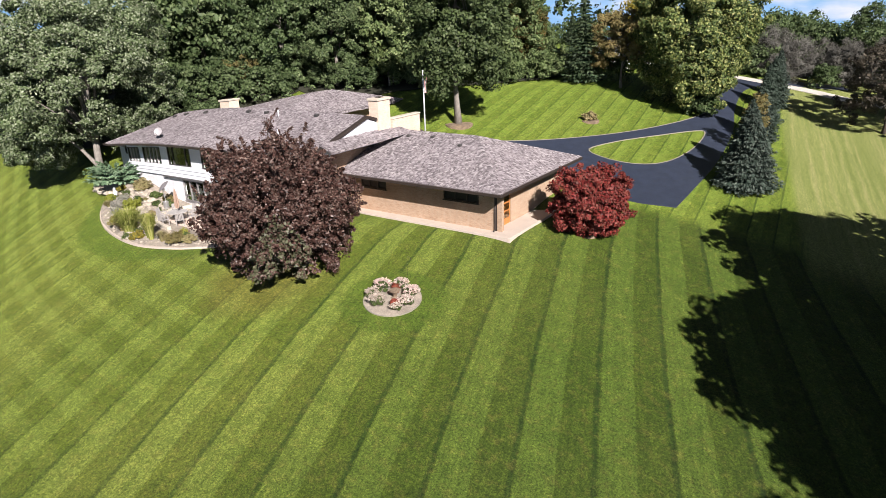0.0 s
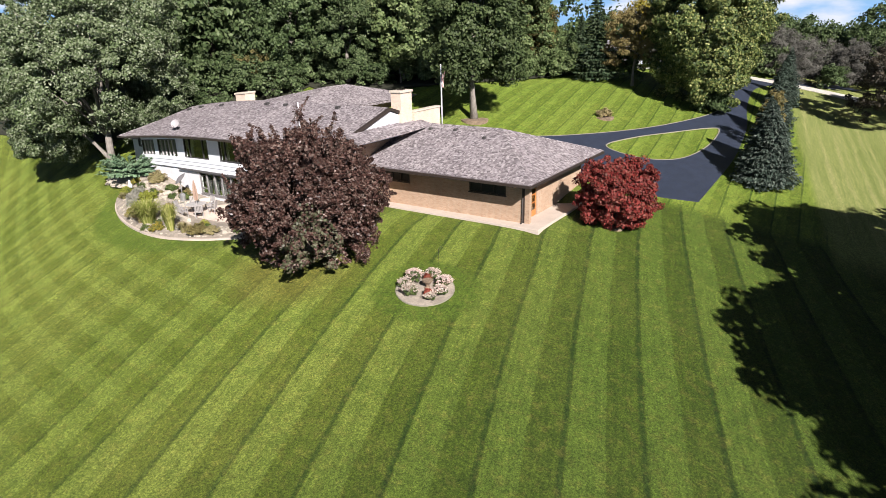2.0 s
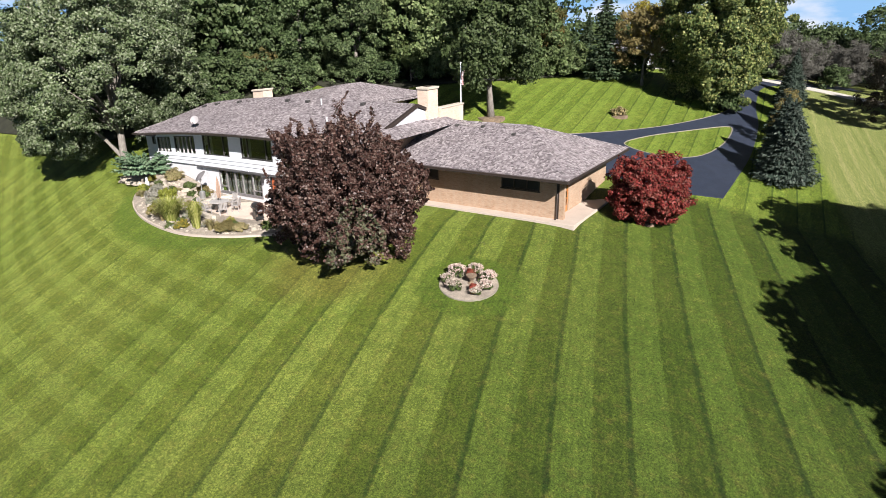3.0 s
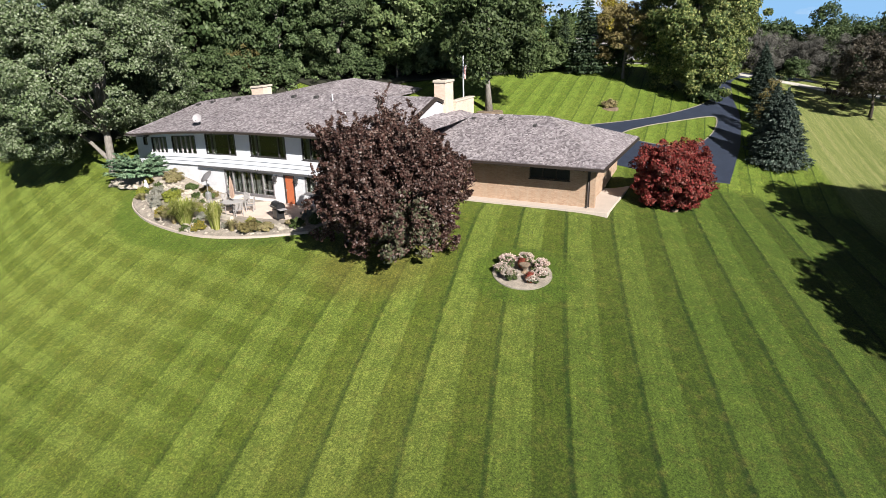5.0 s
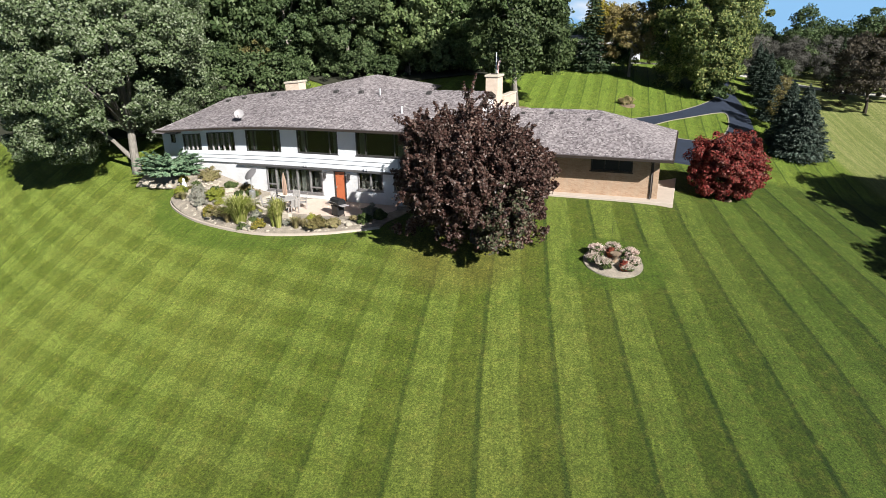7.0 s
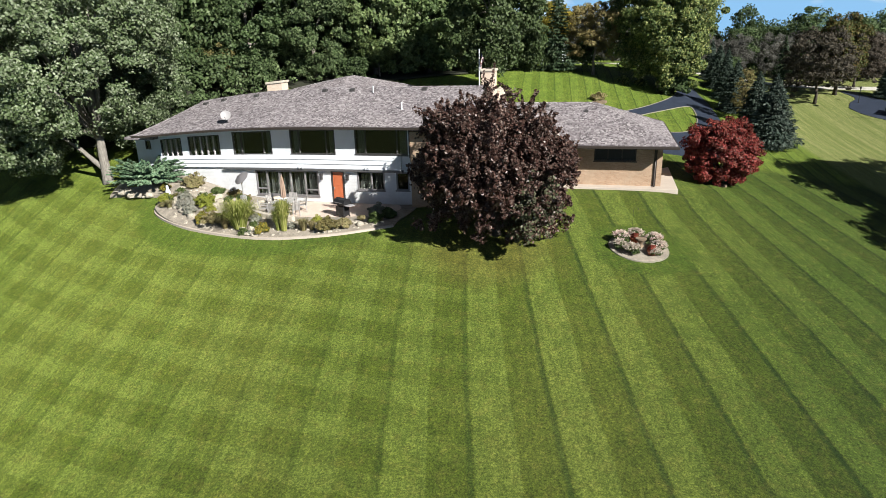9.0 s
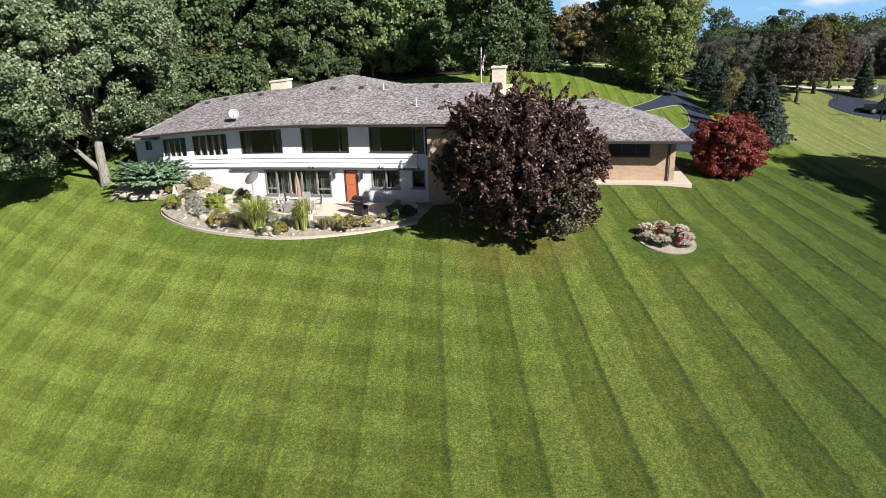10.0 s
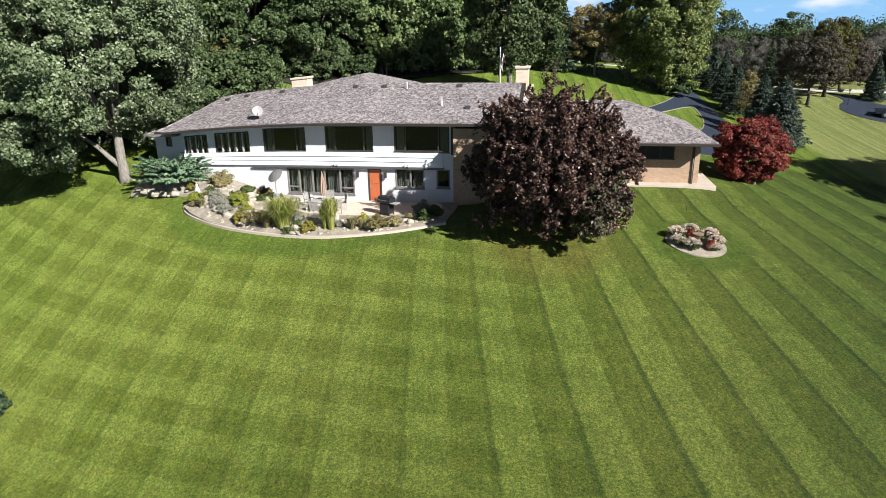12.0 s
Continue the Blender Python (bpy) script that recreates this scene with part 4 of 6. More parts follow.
def shingles(parent, polys, seed):
    """Courses of single tabs laid over the sloping faces, with caps along the ridges and hips."""
    g = random.Random(seed)
    v, f = [], []
    lines = {}

    def add(p):
        v.append((p.x + 36, p.y - 33, settled(p.x, p.z) + 1.1 if p.x < -39 else p.z + 1.1))
        return len(v) - 1

    for poly in polys:
        nrm = Vector((0, 0, 0))
        for i in range(1, len(poly) - 1):
            nrm += (poly[i] - poly[0]).cross(poly[i + 1] - poly[0])
        nrm.normalize()
        if nrm.z < 0:
            nrm = -nrm
        if nrm.z < 0.5:
            continue
        up = (Vector((0, 0, 1)) - nrm * nrm.z).normalized()
        along = up.cross(nrm)
        low = min(poly, key=lambda p: p.z)
        flat = [((p - low).dot(along), (p - low).dot(up)) for p in poly]
        high, row = max(q[1] for q in flat), 0.0
        while row < high - 0.03:
            mid = row + 0.07
            cuts = []
            for (ua, va), (ub, vb) in zip(flat, flat[1:] + flat[:1]):
                if (va > mid) != (vb > mid):
                    cuts.append(ua + (ub - ua) * (mid - va) / (vb - va))
            if len(cuts) >= 2:
                c, end = min(cuts), max(cuts)
                c -= g.uniform(0, 0.12)
                while c < end - 0.02:
                    d = c + g.choice((0.06, 0.08, 0.10, 0.13, 0.16))
                    lift = g.uniform(0.012, 0.034)
                    q0, q1 = max(c, min(cuts)), min(d, end)
                    drop = g.uniform(-0.012, 0.012)
                    lo, hi = low + up * (row + drop) + nrm * 0.008, low + up * min(row + 0.15, high) + nrm * 0.014
                    k = [add(p) for p in (lo + along * q0, lo + along * q1, lo + along * q0 + nrm * lift, lo + along * q1 + nrm * lift, hi + along * q1, hi + along * q0)]
                    f.extend([(k[2], k[3], k[4], k[5]), (k[0], k[1], k[3], k[2]), (k[1], k[4], k[3]), (k[0], k[2], k[5])])
                    c = d
            row += 0.14
        for p, q in zip(poly, poly[1:] + poly[:1]):
            key = tuple(sorted((tuple(round(c, 2) for c in p), tuple(round(c, 2) for c in q))))
            lines.setdefault(key, []).append((nrm, p, q))
    for both in lines.values():
        if len(both) == 2:
            (n1, p, q), (n2, _, _) = both
            d = (q - p).normalized()
            sides = []
            for n0 in (n1, n2):
                w = n0.cross(d).normalized()
                sides.append(w if w.z < 0 else -w)
            k = max(1, int((q - p).length / 0.16))
            for i in range(k):
                a0, a1 = p.lerp(q, i / k), p.lerp(q, (i + 1) / k)
                h = Vector((0, 0, g.uniform(0.045, 0.06)))
                j = [add(c) for c in (a0 + sides[0] * 0.15 + h * 0.7, a1 + sides[0] * 0.15 + h * 0.6, a0 + h, a1 + h * 0.8, a0 + sides[1] * 0.15 + h * 0.7, a1 + sides[1] * 0.15 + h * 0.6)]
                f.extend([(j[0], j[1], j[3], j[2]), (j[2], j[3], j[5], j[4])])
    me = bpy.data.meshes.new("shingles")
    me.from_pydata(v, [], f)
    me.materials.append(SHINGLE_TAB)
    ob = new("shingles", me)
    ob.parent = parent
    return tagged(ob, "mottled grey asphalt shingle tabs", kind="stuff")


def roof(name, eave, z0, apex_pts, z1, thick=0.16, label=""):
    """A hip roof: eave rectangle (x0, y0, x1, y1) rising to a ridge line of two points; or gable ends where the ridge reaches the eave's end."""
    x0, y0, x1, y1 = eave
    (ax, ay), (bx, by) = apex_pts
    bm = bmesh.new()
    c = [(x0, y0, z0), (x1, y0, z0), (x1, y1, z0), (x0, y1, z0)]
    v = [bm.verts.new(p) for p in c]
    a, b = bm.verts.new((ax, ay, z1)), bm.verts.new((bx, by, z1))
    if abs(ay - by) < 0.01:
        faces = [(v[0], v[1], b, a), (v[2], v[3], a, b), (v[1], v[2], b), (v[3], v[0], a)]
    else:
        faces = [(v[1], v[2], b, a), (v[3], v[0], a, b), (v[0], v[1], a), (v[2], v[3], b)]
    top = [[w.co.copy() for w in f] for f in faces]
    for f in faces:
        bm.faces.new(f)
    under = bm.faces.new(v[::-1])
    bmesh.ops.recalc_face_normals(bm, faces=bm.faces)
    low = bmesh.ops.extrude_face_region(bm, geom=[under])["geom"]
    for g in low:
        if isinstance(g, bmesh.types.BMVert):
            g.co.z -= thick
    ob = hp(name, bm, SHINGLE, label=label, uv=True)
    shingles(ob, top, int(abs(x0) * 10))
    return ob


def fascia(x0, y0, x1, y1, z, mat=GUTTER):
    bm = bmesh.new()
    bm_box(bm, x0 - 0.12, y0 - 0.12, z - 0.19, x1 + 0.12, y0 - 0.002, z - 0.02)
    bm_box(bm, x1 + 0.002, y0, z - 0.19, x1 + 0.12, y1, z - 0.02)
    return hp("gutter", bm, mat, bevel=0.02)


roof("roof", (-54.65, 28.45, -52.4, 38.9), 3.62, ((-53.4, 33.4), (-52.41, 33.4)), 4.35, label="low shingle roof over the end wing")
roof("roof", (-52.75, 27.1, -29.5, 39.5), EAVE + 0.12, ((-51.2, YR), (-29.51, YR)), RIDGE, label="weathered grey asphalt shingle roof over the front")
roof("roof", (-54.0, 33.7, -39.3, 50.5), 4.75, ((-43.5, 42.0), (-43.3, 44.5)), 6.3, label="grey shingle hip roof over the rear wing")
hbox("wall", -53.0, 38.8, -0.5, -40.2, 49.6, 4.7, BRICK, label="rear wing walls", uv=True)
hbox("gutter", -52.85, 26.98, EAVE - 0.04, -29.5, 27.098, EAVE + 0.11, DARK_TRIM, label="dark eave gutter")
# white gable at the end of the front roof
bm = bmesh.new()
v = [bm.verts.new(p) for p in ((-29.49, 28.2, EAVE), (-29.49, 38.4, EAVE), (-29.49, YR, RIDGE - 0.2))]
bm.faces.new(v)
ext = bmesh.ops.extrude_face_region(bm, geom=list(bm.faces))["geom"]
for g in ext:
    if isinstance(g, bmesh.types.BMVert):
        g.co.x += 0.08
hp("gable_wall", bm, WHITE, label="white boarded gable")
bm = bmesh.new()
for (y0, y1) in ((27.0, YR), (39.6, YR)):
    zz0, zz1 = EAVE + 0.0, RIDGE - 0.0
    vs = [bm.verts.new(p) for p in ((-29.49, y0, zz0 - 0.1), (-29.49, y0, zz0 + 0.14), (-29.49, y1, zz1 + 0.03), (-29.49, y1, zz1 - 0.17))]
    bm.faces.new(vs)
ext = bmesh.ops.extrude_face_region(bm, geom=list(bm.faces))["geom"]
for g in ext:
    if isinstance(g, bmesh.types.BMVert):
        g.co.x += 0.22
hp("bargeboard", bm, DARK_TRIM)

# garage wing
GX0, GX1, GY1 = -30.2, -18.5, 41.0
GW = [(-29.1, -26.9, 1.38, 2.28), (-22.2, -19.6, 1.36, 2.28)]
bm = bmesh.new()
wall_panel(bm, "x", YG, 0.28, GX0, GX1, -0.6, 2.6, GW)
hp("wall", bm, BRICK, label="tan brick front wall of the garage wing", uv=True)
bm = bmesh.new()
wall_panel(bm, "y", GX1, -0.28, YG + 0.3, GY1, -0.6, 2.355, [(33.05, 34.05, -0.3, 1.85)])
hp("wall", bm, BRICK, label="tan brick east wall of the garage wing", uv=True)
hbox("corner_post", GX1 + 0.002, YG + 0.03, -0.5, GX1 + 0.17, YG + 0.2, 2.36, DARK_TRIM)
hbox("pier", GX1 + 0.18, YG + 0.02, -0.5, GX1 + 0.5, YG + 0.3, 2.36, BRICK, uv=True)
for g in GW:
    window(*g[:2], *g[2:], YG, [0.33, 0.67], DARK_TRIM, 0.08, sill=True, glass=SCREEN)
hbox("wall", GX0, GY1, -0.5, GX1, GY1 + 0.25, 2.6, BRICK, label="rear wall of the garage wing", uv=True)
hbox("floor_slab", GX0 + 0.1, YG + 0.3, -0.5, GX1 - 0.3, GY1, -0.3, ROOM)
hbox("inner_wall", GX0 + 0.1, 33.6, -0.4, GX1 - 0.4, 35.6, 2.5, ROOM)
od = hbox("door", GX1 - 0.1, 33.1, -0.28, GX1 - 0.05, 34.0, 1.8, OAK_DOOR, label="varnished orange wooden door")
for k in range(3):
    hbox("door_light", GX1 - 0.048, 33.25, 0.2 + k * 0.52, GX1 - 0.04, 33.85, 0.62 + k * 0.52, GLASS, od)
roof("roof", (-30.0, 30.55, -17.3, 42.2), 2.56, ((-29.99, 36.4), (-22.4, 36.4)), 4.6, label="weathered grey shingle hip roof over the garage wing")
hbox("soffit", -29.9, 30.65, 2.36, -17.4, 42.1, 2.395, DARK_WOOD, label="dark wooden soffit")
fascia(-30.0, 30.55, -17.3, 42.2, 2.56, DARK_TRIM)
# pent roof below the gable, running into the garage roof
bm = bmesh.new()
up = [(-29.41, 28.6, 4.88), (-29.41, 33.1, 4.88), (-29.41, 36.4, 4.94)]
dn = [(-28.15, 28.4, 4.46), (-28.15, 33.1, 4.46), (-27.95, 36.4, 4.62)]
q = [[bm.verts.new(p) for p in row] for row in (up, dn)]
for i in range(2):
    bm.faces.new((q[0][i], q[0][i + 1], q[1][i + 1], q[1][i]))
ext = bmesh.ops.extrude_face_region(bm, geom=list(bm.faces))["geom"]
for g in ext:
    if isinstance(g, bmesh.types.BMVert):
        g.co.z -= 0.14
pent = hp("roof", bm, SHINGLE, label="small shingled pent roof below the gable", uv=True)
shingles(pent, [[Vector(p) for p in (dn[i], dn[i + 1], up[i + 1], up[i])] for i in range(2)], 5)
# downspout at the garage corner
bm = bmesh.new()
bm_tube(bm, [(-18.45, 30.6, 2.34), (-18.43, 31.6, 2.25), (-18.42, 31.89, 2.0), (-18.42, 31.89, -0.1), (-18.42, 31.7, -0.18)], 0.05, 8)
hp("downspout", bm, DARK_TRIM, smooth=True)


def chimney(x0, y0, x1, y1, z0, z1, mat):
    c = hbox("chimney", x0, y0, z0, x1, y1, z1 - 0.16, mat, label="pale stone chimney", uv=True)
    hbox("chimney_cap", x0 - 0.08, y0 - 0.08, z1 - 0.16, x1 + 0.08, y1 + 0.08, z1, STONE, c, "limestone cap", bevel=0.02)
    hbox("flue", (x0 + x1) / 2 - 0.2, (y0 + y1) / 2 - 0.2, z1, (x0 + x1) / 2 + 0.2, (y0 + y1) / 2 + 0.2, z1 + 0.06, DARK_TRIM, c)
    return c


chimney(-46.05, 33.9, -44.85, 34.9, 4.6, 6.72, PALE_BRICK)
chimney(-30.0, 34.3, -29.15, 35.6, 3.4, 7.05, PALE_BRICK)
low = hbox("parapet", -29.4, 35.65, 3.4, -29.0, 38.9, 5.45, PALE_BRICK, label="low pale brick parapet behind the chimney", uv=True)
hbox("coping", -29.46, 35.62, 5.45, -28.94, 38.96, 5.56, STONE, low, bevel=0.02)

# vents, pipes and the dish on the roof
S1 = (RIDGE - EAVE - 0.12) / (YR - 27.1)


def roof_z(y):
    return EAVE + 0.12 + S1 * (y - 27.1)


def vent(x, y, z, size=1.0):
    bm = bmesh.new()
    v = bm_box(bm, x - 0.17 * size, y - 0.15 * size, z - 0.02, x + 0.17 * size, y + 0.15 * size, z + 0.16 * size)
    for i in (6, 7):
        v[i].co.z += 0.04
    for i in (4, 5):
        v[i].co.y += 0.05
    return hp("roof_vent", bm, FRAME, label="dark metal roof vent", bevel=0.015)


for x, y in ((-50.3, 32.3), (-48.9, 32.5), (-46.2, 32.5), (-40.85, 32.6), (-38.8, 32.6), (-33.6, 32.7), (-32.6, 29.2)):
    vent(x, y, roof_z(y))
for x, y in ((-27.6, 35.6), (-25.6, 35.7), (-22.9, 35.0)):
    vent(x, y, 2.56 + (y - 30.55) * 2.04 / 5.85, 0.75)
for x, y in ((-37.15, 32.3), (-34.3, 29.6)):
    bm = bmesh.new()
    bm_lathe(bm, [(0.05, -0.1), (0.05, 0.42), (0.065, 0.43), (0.065, 0.47)], (x, y, roof_z(y)), 10)
    hp("vent_pipe", bm, WHITE, label="white plastic vent pipe")

# dish on the roof
dish = base("satellite_dish", (-45.95, 27.95, settled(-45.95, roof_z(27.95))), "white satellite dish on the front slope of the roof", "satellite dish")
bm = bmesh.new()
bm_lathe(bm, [(0.02, 0.0), (0.14, 0.015), (0.26, 0.06), (0.32, 0.1), (0.33, 0.095), (0.26, 0.04), (0.02, -0.02)], (0, 0, 0), 24)
bm.transform(pose(0, -0.05, 0.52, 62, 0, 25))
part("reflector", bm, GUTTER, dish, "pale grey round reflector", smooth=True)
bm = bmesh.new()
bm_tube(bm, [(0, 0.05, -0.05), (0, 0.05, 0.3), (0, 0.0, 0.5)], 0.03, 8)
bm_tube(bm, [(0, 0, 0.3), (0.1, -0.3, 0.3), (0.14, -0.42, 0.5)], 0.015, 6)
bm_box(bm, -0.12, -0.08, -0.06, 0.12, 0.16, -0.0)
part("mast", bm, FRAME, dish)

# ---------------------------------------------------------------- trees near the house
g0 = np.random.default_rng(7)

# purple-leaved tree in front of the house: arching branches, each a plume of leaves


def plumes(g, count, leaves, radii, centre_z, length, width, low):
    """Leaf places along branches that end on an uneven crown, with the branches' roots and tips."""
    P, N, ends = [], [], []
    ph = g.uniform(0, 6.28, 5)
    while len(ends) < count:
        d = g.normal(0, 1, 3)
        d /= np.linalg.norm(d)
        if d[2] < low:
            continue
        az = math.atan2(d[1], d[0])
        k = 1 + 0.07 * math.sin(2 * az + ph[0]) + 0.06 * math.sin(3 * az + ph[1] + 3 * d[2]) + 0.07 * math.sin(5 * az + ph[2] - 4 * d[2]) + 0.05 * math.sin(7 * d[2] + ph[3])
        inner = g.uniform(0.2, 1.0) ** 0.4
        full = (1 - abs(d[2]) ** (4.5 if d[2] < 0 else 2.4)) ** 0.5 / max(0.05, math.hypot(d[0], d[1]))
        tip = d * np.array([full, full, 1.0]) * np.array(radii) * k * inner + np.array([0, 0, centre_z])
        if tip[2] < 0.35:
            continue
        way = d * np.array([1.0, 1.0, 0.5]) + np.array([0, 0, 0.42 if d[2] > -0.2 else -0.1]) + g.normal(0, 0.5, 3)
        way /= np.linalg.norm(way)
        size = length * g.uniform(0.7, 1.35)
        u = g.uniform(0, 1, leaves) ** 0.8
        off = g.normal(0, 1, (leaves, 3))
        off /= np.linalg.norm(off, axis=1, keepdims=True)
        rad = width * (1.05 - u) ** 0.7 * g.uniform(0.35, 1, leaves)
        p = tip - way * size * (1 - u)[:, None] + off * rad[:, None]
        p[:, 2] -= 0.16 * size * (1 - u) ** 2
        P.append(p)
        N.append(off * 0.8 + d * 0.35 + np.array([0, 0, 0.3]) + g.normal(0, 0.45, (leaves, 3)))
        ends.append((tip - way * size, tip))
    return np.concatenate(P), np.concatenate(N), ends


pts, out, twigs = plumes(g0, 900, 150, (4.65, 4.5, 3.75), 3.7, 0.95, 0.42, -0.93)
more, more_out, tops = plumes(g0, 130, 75, (4.75, 4.6, 4.4), 3.75, 1.3, 0.19, 0.05)
side, side_out, _ = plumes(g0, 36, 130, (1.7, 1.5, 1.5), 3.0, 1.0, 0.3, -0.5)
side = side + np.array([-2.2, -1.2, 3.2])
pts, out = np.concatenate([pts, more, side]), np.concatenate([out, more_out, side_out])
keep = pts[:, 2] > 0.22 + 0.25 * np.sin(pts[:, 0] * 1.7) * np.sin(pts[:, 1] * 1.3)
pts, out = pts[keep], out[keep]
green = (np.hypot(pts[:, 0] - 2.6, pts[:, 1] + 2.6) + 0.6 * np.abs(pts[:, 2] - 1.5) < 2.0) & (g0.uniform(0, 1, len(pts)) < 0.45)
plum = base("purple_tree", (-27.1, 22.9, gz(-27.1, 22.9)), "broad purple-leaved ornamental tree with low branches", "tree")
new("crown", leaf_mesh("crown", pts[~green], out[~green], 0.098, PURPLE_LEAF, 1.6, 3)).parent = plum
tagged(new("lower_leaves", leaf_mesh("lower_leaves", pts[green], out[green], 0.125, PURPLE_GREEN, 1.6, 4)), "greenish lower leaves").parent = plum
new("trunk", trunk_mesh(g0, 4.5, 0.24, 3, 3, 26, DARK_BARK, 0.12, ends=[tuple(q[0]) for q in twigs[:260:10]])).parent = plum
bm = bmesh.new()
for q0, q1 in tops:
    bm_tube(bm, [tuple(q0), tuple(q1)], [0.022, 0.008], 4, caps=False)
tagged(part("twigs", bm, DARK_BARK, plum), kind="stuff")

# red tree at the garage corner
tr, cr = round_tree(11, (2.3, 2.3, 2.12), 2.1, 2.2, 0.1, 420, 120, 0.33, 0.095, RED_LEAF, DARK_BARK, 14, 0.10, -0.95, 0.12, 0.42)
tree("red_tree", (-13.9, 35.8, gz(-13.9, 35.8)), "round scarlet autumn tree at the garage corner", "tree", tr, cr, size=1.03)
bm = bmesh.new()
bm_lathe(bm, [(0.6, -0.2), (0.6, 0.02), (0.4, 0.04), (0.01, 0.08)], (-14.0, 35.6, gz(-14, 35.6)), 24)
tagged(part("mulch_ring", bm, MULCH), "ring of bark mulch under the red tree", "mulch", kind="structure")

# silver maple at the far end of the house
g1 = np.random.default_rng(21)
p1, o1, c1 = clump_points(g1, (7.3, 7.6, 7.6), np.array([-2.2, 0.4, 8.4]), 640, 320, 0.9, 0.24, -0.9, 0.5)
p2, o2, _ = clump_points(g1, (3.6, 3.0, 2.7), np.array([-4.5, -2.6, 3.3]), 210, 270, 0.58, 0.24, -0.97, 0.4)
pp, oo = np.concatenate([p1, p2]), np.concatenate([o1, o2])
toward = pp[:, 0] * 0.766 - pp[:, 1] * 0.643
aside = np.abs(pp[:, 0] * 0.643 + pp[:, 1] * 0.766)
keep = (pp[:, 2] > 0.9) & ~((toward > 0) & (aside < 1.7) & (pp[:, 2] < 2.8 + 0.72 * toward)) & ~((np.hypot(pp[:, 0] + 0.3, pp[:, 1] + 0.8) < 2.1) & (pp[:, 2] < 3.4)) & ~((pp[:, 0] > 1.2) & (pp[:, 2] < 3.7)) & ~((pp[:, 0] > 3.2) & (pp[:, 2] < 8.0 + 0.5 * np.sin(3 * pp[:, 1])))
maple = base("silver_maple", (-56.4, 28.2, gz(-56.4, 28.2)), "large silver maple with a pale forked trunk", "tree")
new("crown", leaf_mesh("crown", pp[keep], oo[keep], 0.135, MAPLE_LEAF, 1.5, 21)).parent = maple
bm = bmesh.new()
bm_tube(bm, [(0, 0, -0.4), (-0.05, 0, 0.4), (-0.1, 0, 1.5), (-0.15, 0.1, 3.2), (-0.3, 0.2, 6), (-0.8, 0.3, 11)], [0.5, 0.36, 0.31, 0.27, 0.18, 0.05], 12)
lb = bmesh.new()
bm_tube(lb, [(-0.06, 0, 0.75), (-0.7, -0.25, 1.5), (-1.35, -0.6, 2.4), (-2.5, -1.2, 3.5), (-4.5, -1.9, 4.6)], [0.2, 0.18, 0.15, 0.11, 0.04], 9)
part("limb", lb, BARK, maple, smooth=True)
for q in [c for c in c1 if c[2] > 6.0 and c[0] < 3.0][:60:4]:
    lb = bmesh.new()
    bm_tube(lb, [(-0.15, 0.1, 3.0), (q[0] * 0.4, q[1] * 0.4, 3.0 + (q[2] - 3.0) * 0.55), tuple(q * np.array([0.85, 0.85, 1]))], [0.17, 0.09, 0.02], 6)
    part("limb", lb, BARK, maple, smooth=True)
part("trunk", bm, BARK, maple, smooth=True)

# tall tree behind the house beside the flagpole
tr, cr = round_tree(31, (4.6, 4.2, 5.8), 7.9, 14, 0.27, 320, 150, 0.85, 0.18, OAK_LEAF, BARK, 12, 0.22, -0.85, 0.35)
tree("shade_tree", (-31.3, 47.8, gz(-31.3, 47.8)), "tall thin-leaved shade tree in a mulch ring", "tree", tr, cr)
bm = bmesh.new()
bm_lathe(bm, [(1.25, -0.3), (1.25, 0.05), (0.9, 0.1), (0.01, 0.1)], (-31.3, 47.8, gz(-31.3, 47.8)), 24)
tagged(part("mulch_ring", bm, MULCH), "ring of bark mulch round the shade tree", "mulch", kind="structure")

# yellowing tree beside the drive
tr, cr = round_tree(41, (5.0, 4.9, 6.9), 7.4, 12, 0.34, 560, 230, 0.85, 0.16, YELLOW_LEAF, BARK, 14, 0.26, -0.93, 0.25, 0.42)
tree("yellowing_tree", (-16.0, 65.0, gz(-16.0, 65.0)), "large tree with yellowing leaves beside the drive", "tree", tr, cr)

tr, cr = round_tree(42, (2.3, 2.3, 2.6), 5.4, 6.5, 0.2, 120, 80, 0.7, 0.2, GOLD_LEAF, BARK, 8, 0.25, -0.8, 0.3)
tree("golden_tree", (-29.2, 90.0, gz(-29.2, 90.0)), "small golden autumn tree beyond the rear lawn", "tree", tr, cr)

# spruces along the drive
s1 = spruce_meshes(51, 6.2, 1.85, SPRUCE_LEAF, DARK_BARK, 26, 20, 60, 0.1)
s2 = spruce_meshes(52, 5.6, 2.1, SPRUCE_LEAF, DARK_BARK, 22, 20, 52, 0.115)
front = spruce_meshes(54, 6.1, 2.45, SPRUCE_LEAF, DARK_BARK, 26, 22, 70, 0.105)
s3 = spruce_meshes(53, 9.6, 2.3, DARK_SPRUCE, DARK_BARK, 28, 14, 28, 0.16)
for (x, y, k, m) in ((-7.65, 50.5, 1.0, front), (-8.35, 53.9, 1.0, s2), (-8.9, 61.6, 0.9, s2), (-9.2, 66.0, 0.85, s1), (-9.4, 70.2, 0.85, s2), (-9.6, 75.0, 0.75, s1)):
    tree("spruce", (x, y, gz(x, y)), "blue-green spruce in a row along the drive", "tree", *m, group="spruces along the drive", rz=x * 70, size=k)
tree("dark_spruce", (-27.3, 66.0, gz(-27.3, 66)), "tall dark spruce at the edge of the rear lawn", "tree", *s3, size=1.0)
tree("dark_spruce", (-31.5, 72.5, gz(-31.5, 72.5)), "dark spruce behind the rear lawn", "tree", *s3, rz=80, size=0.7)

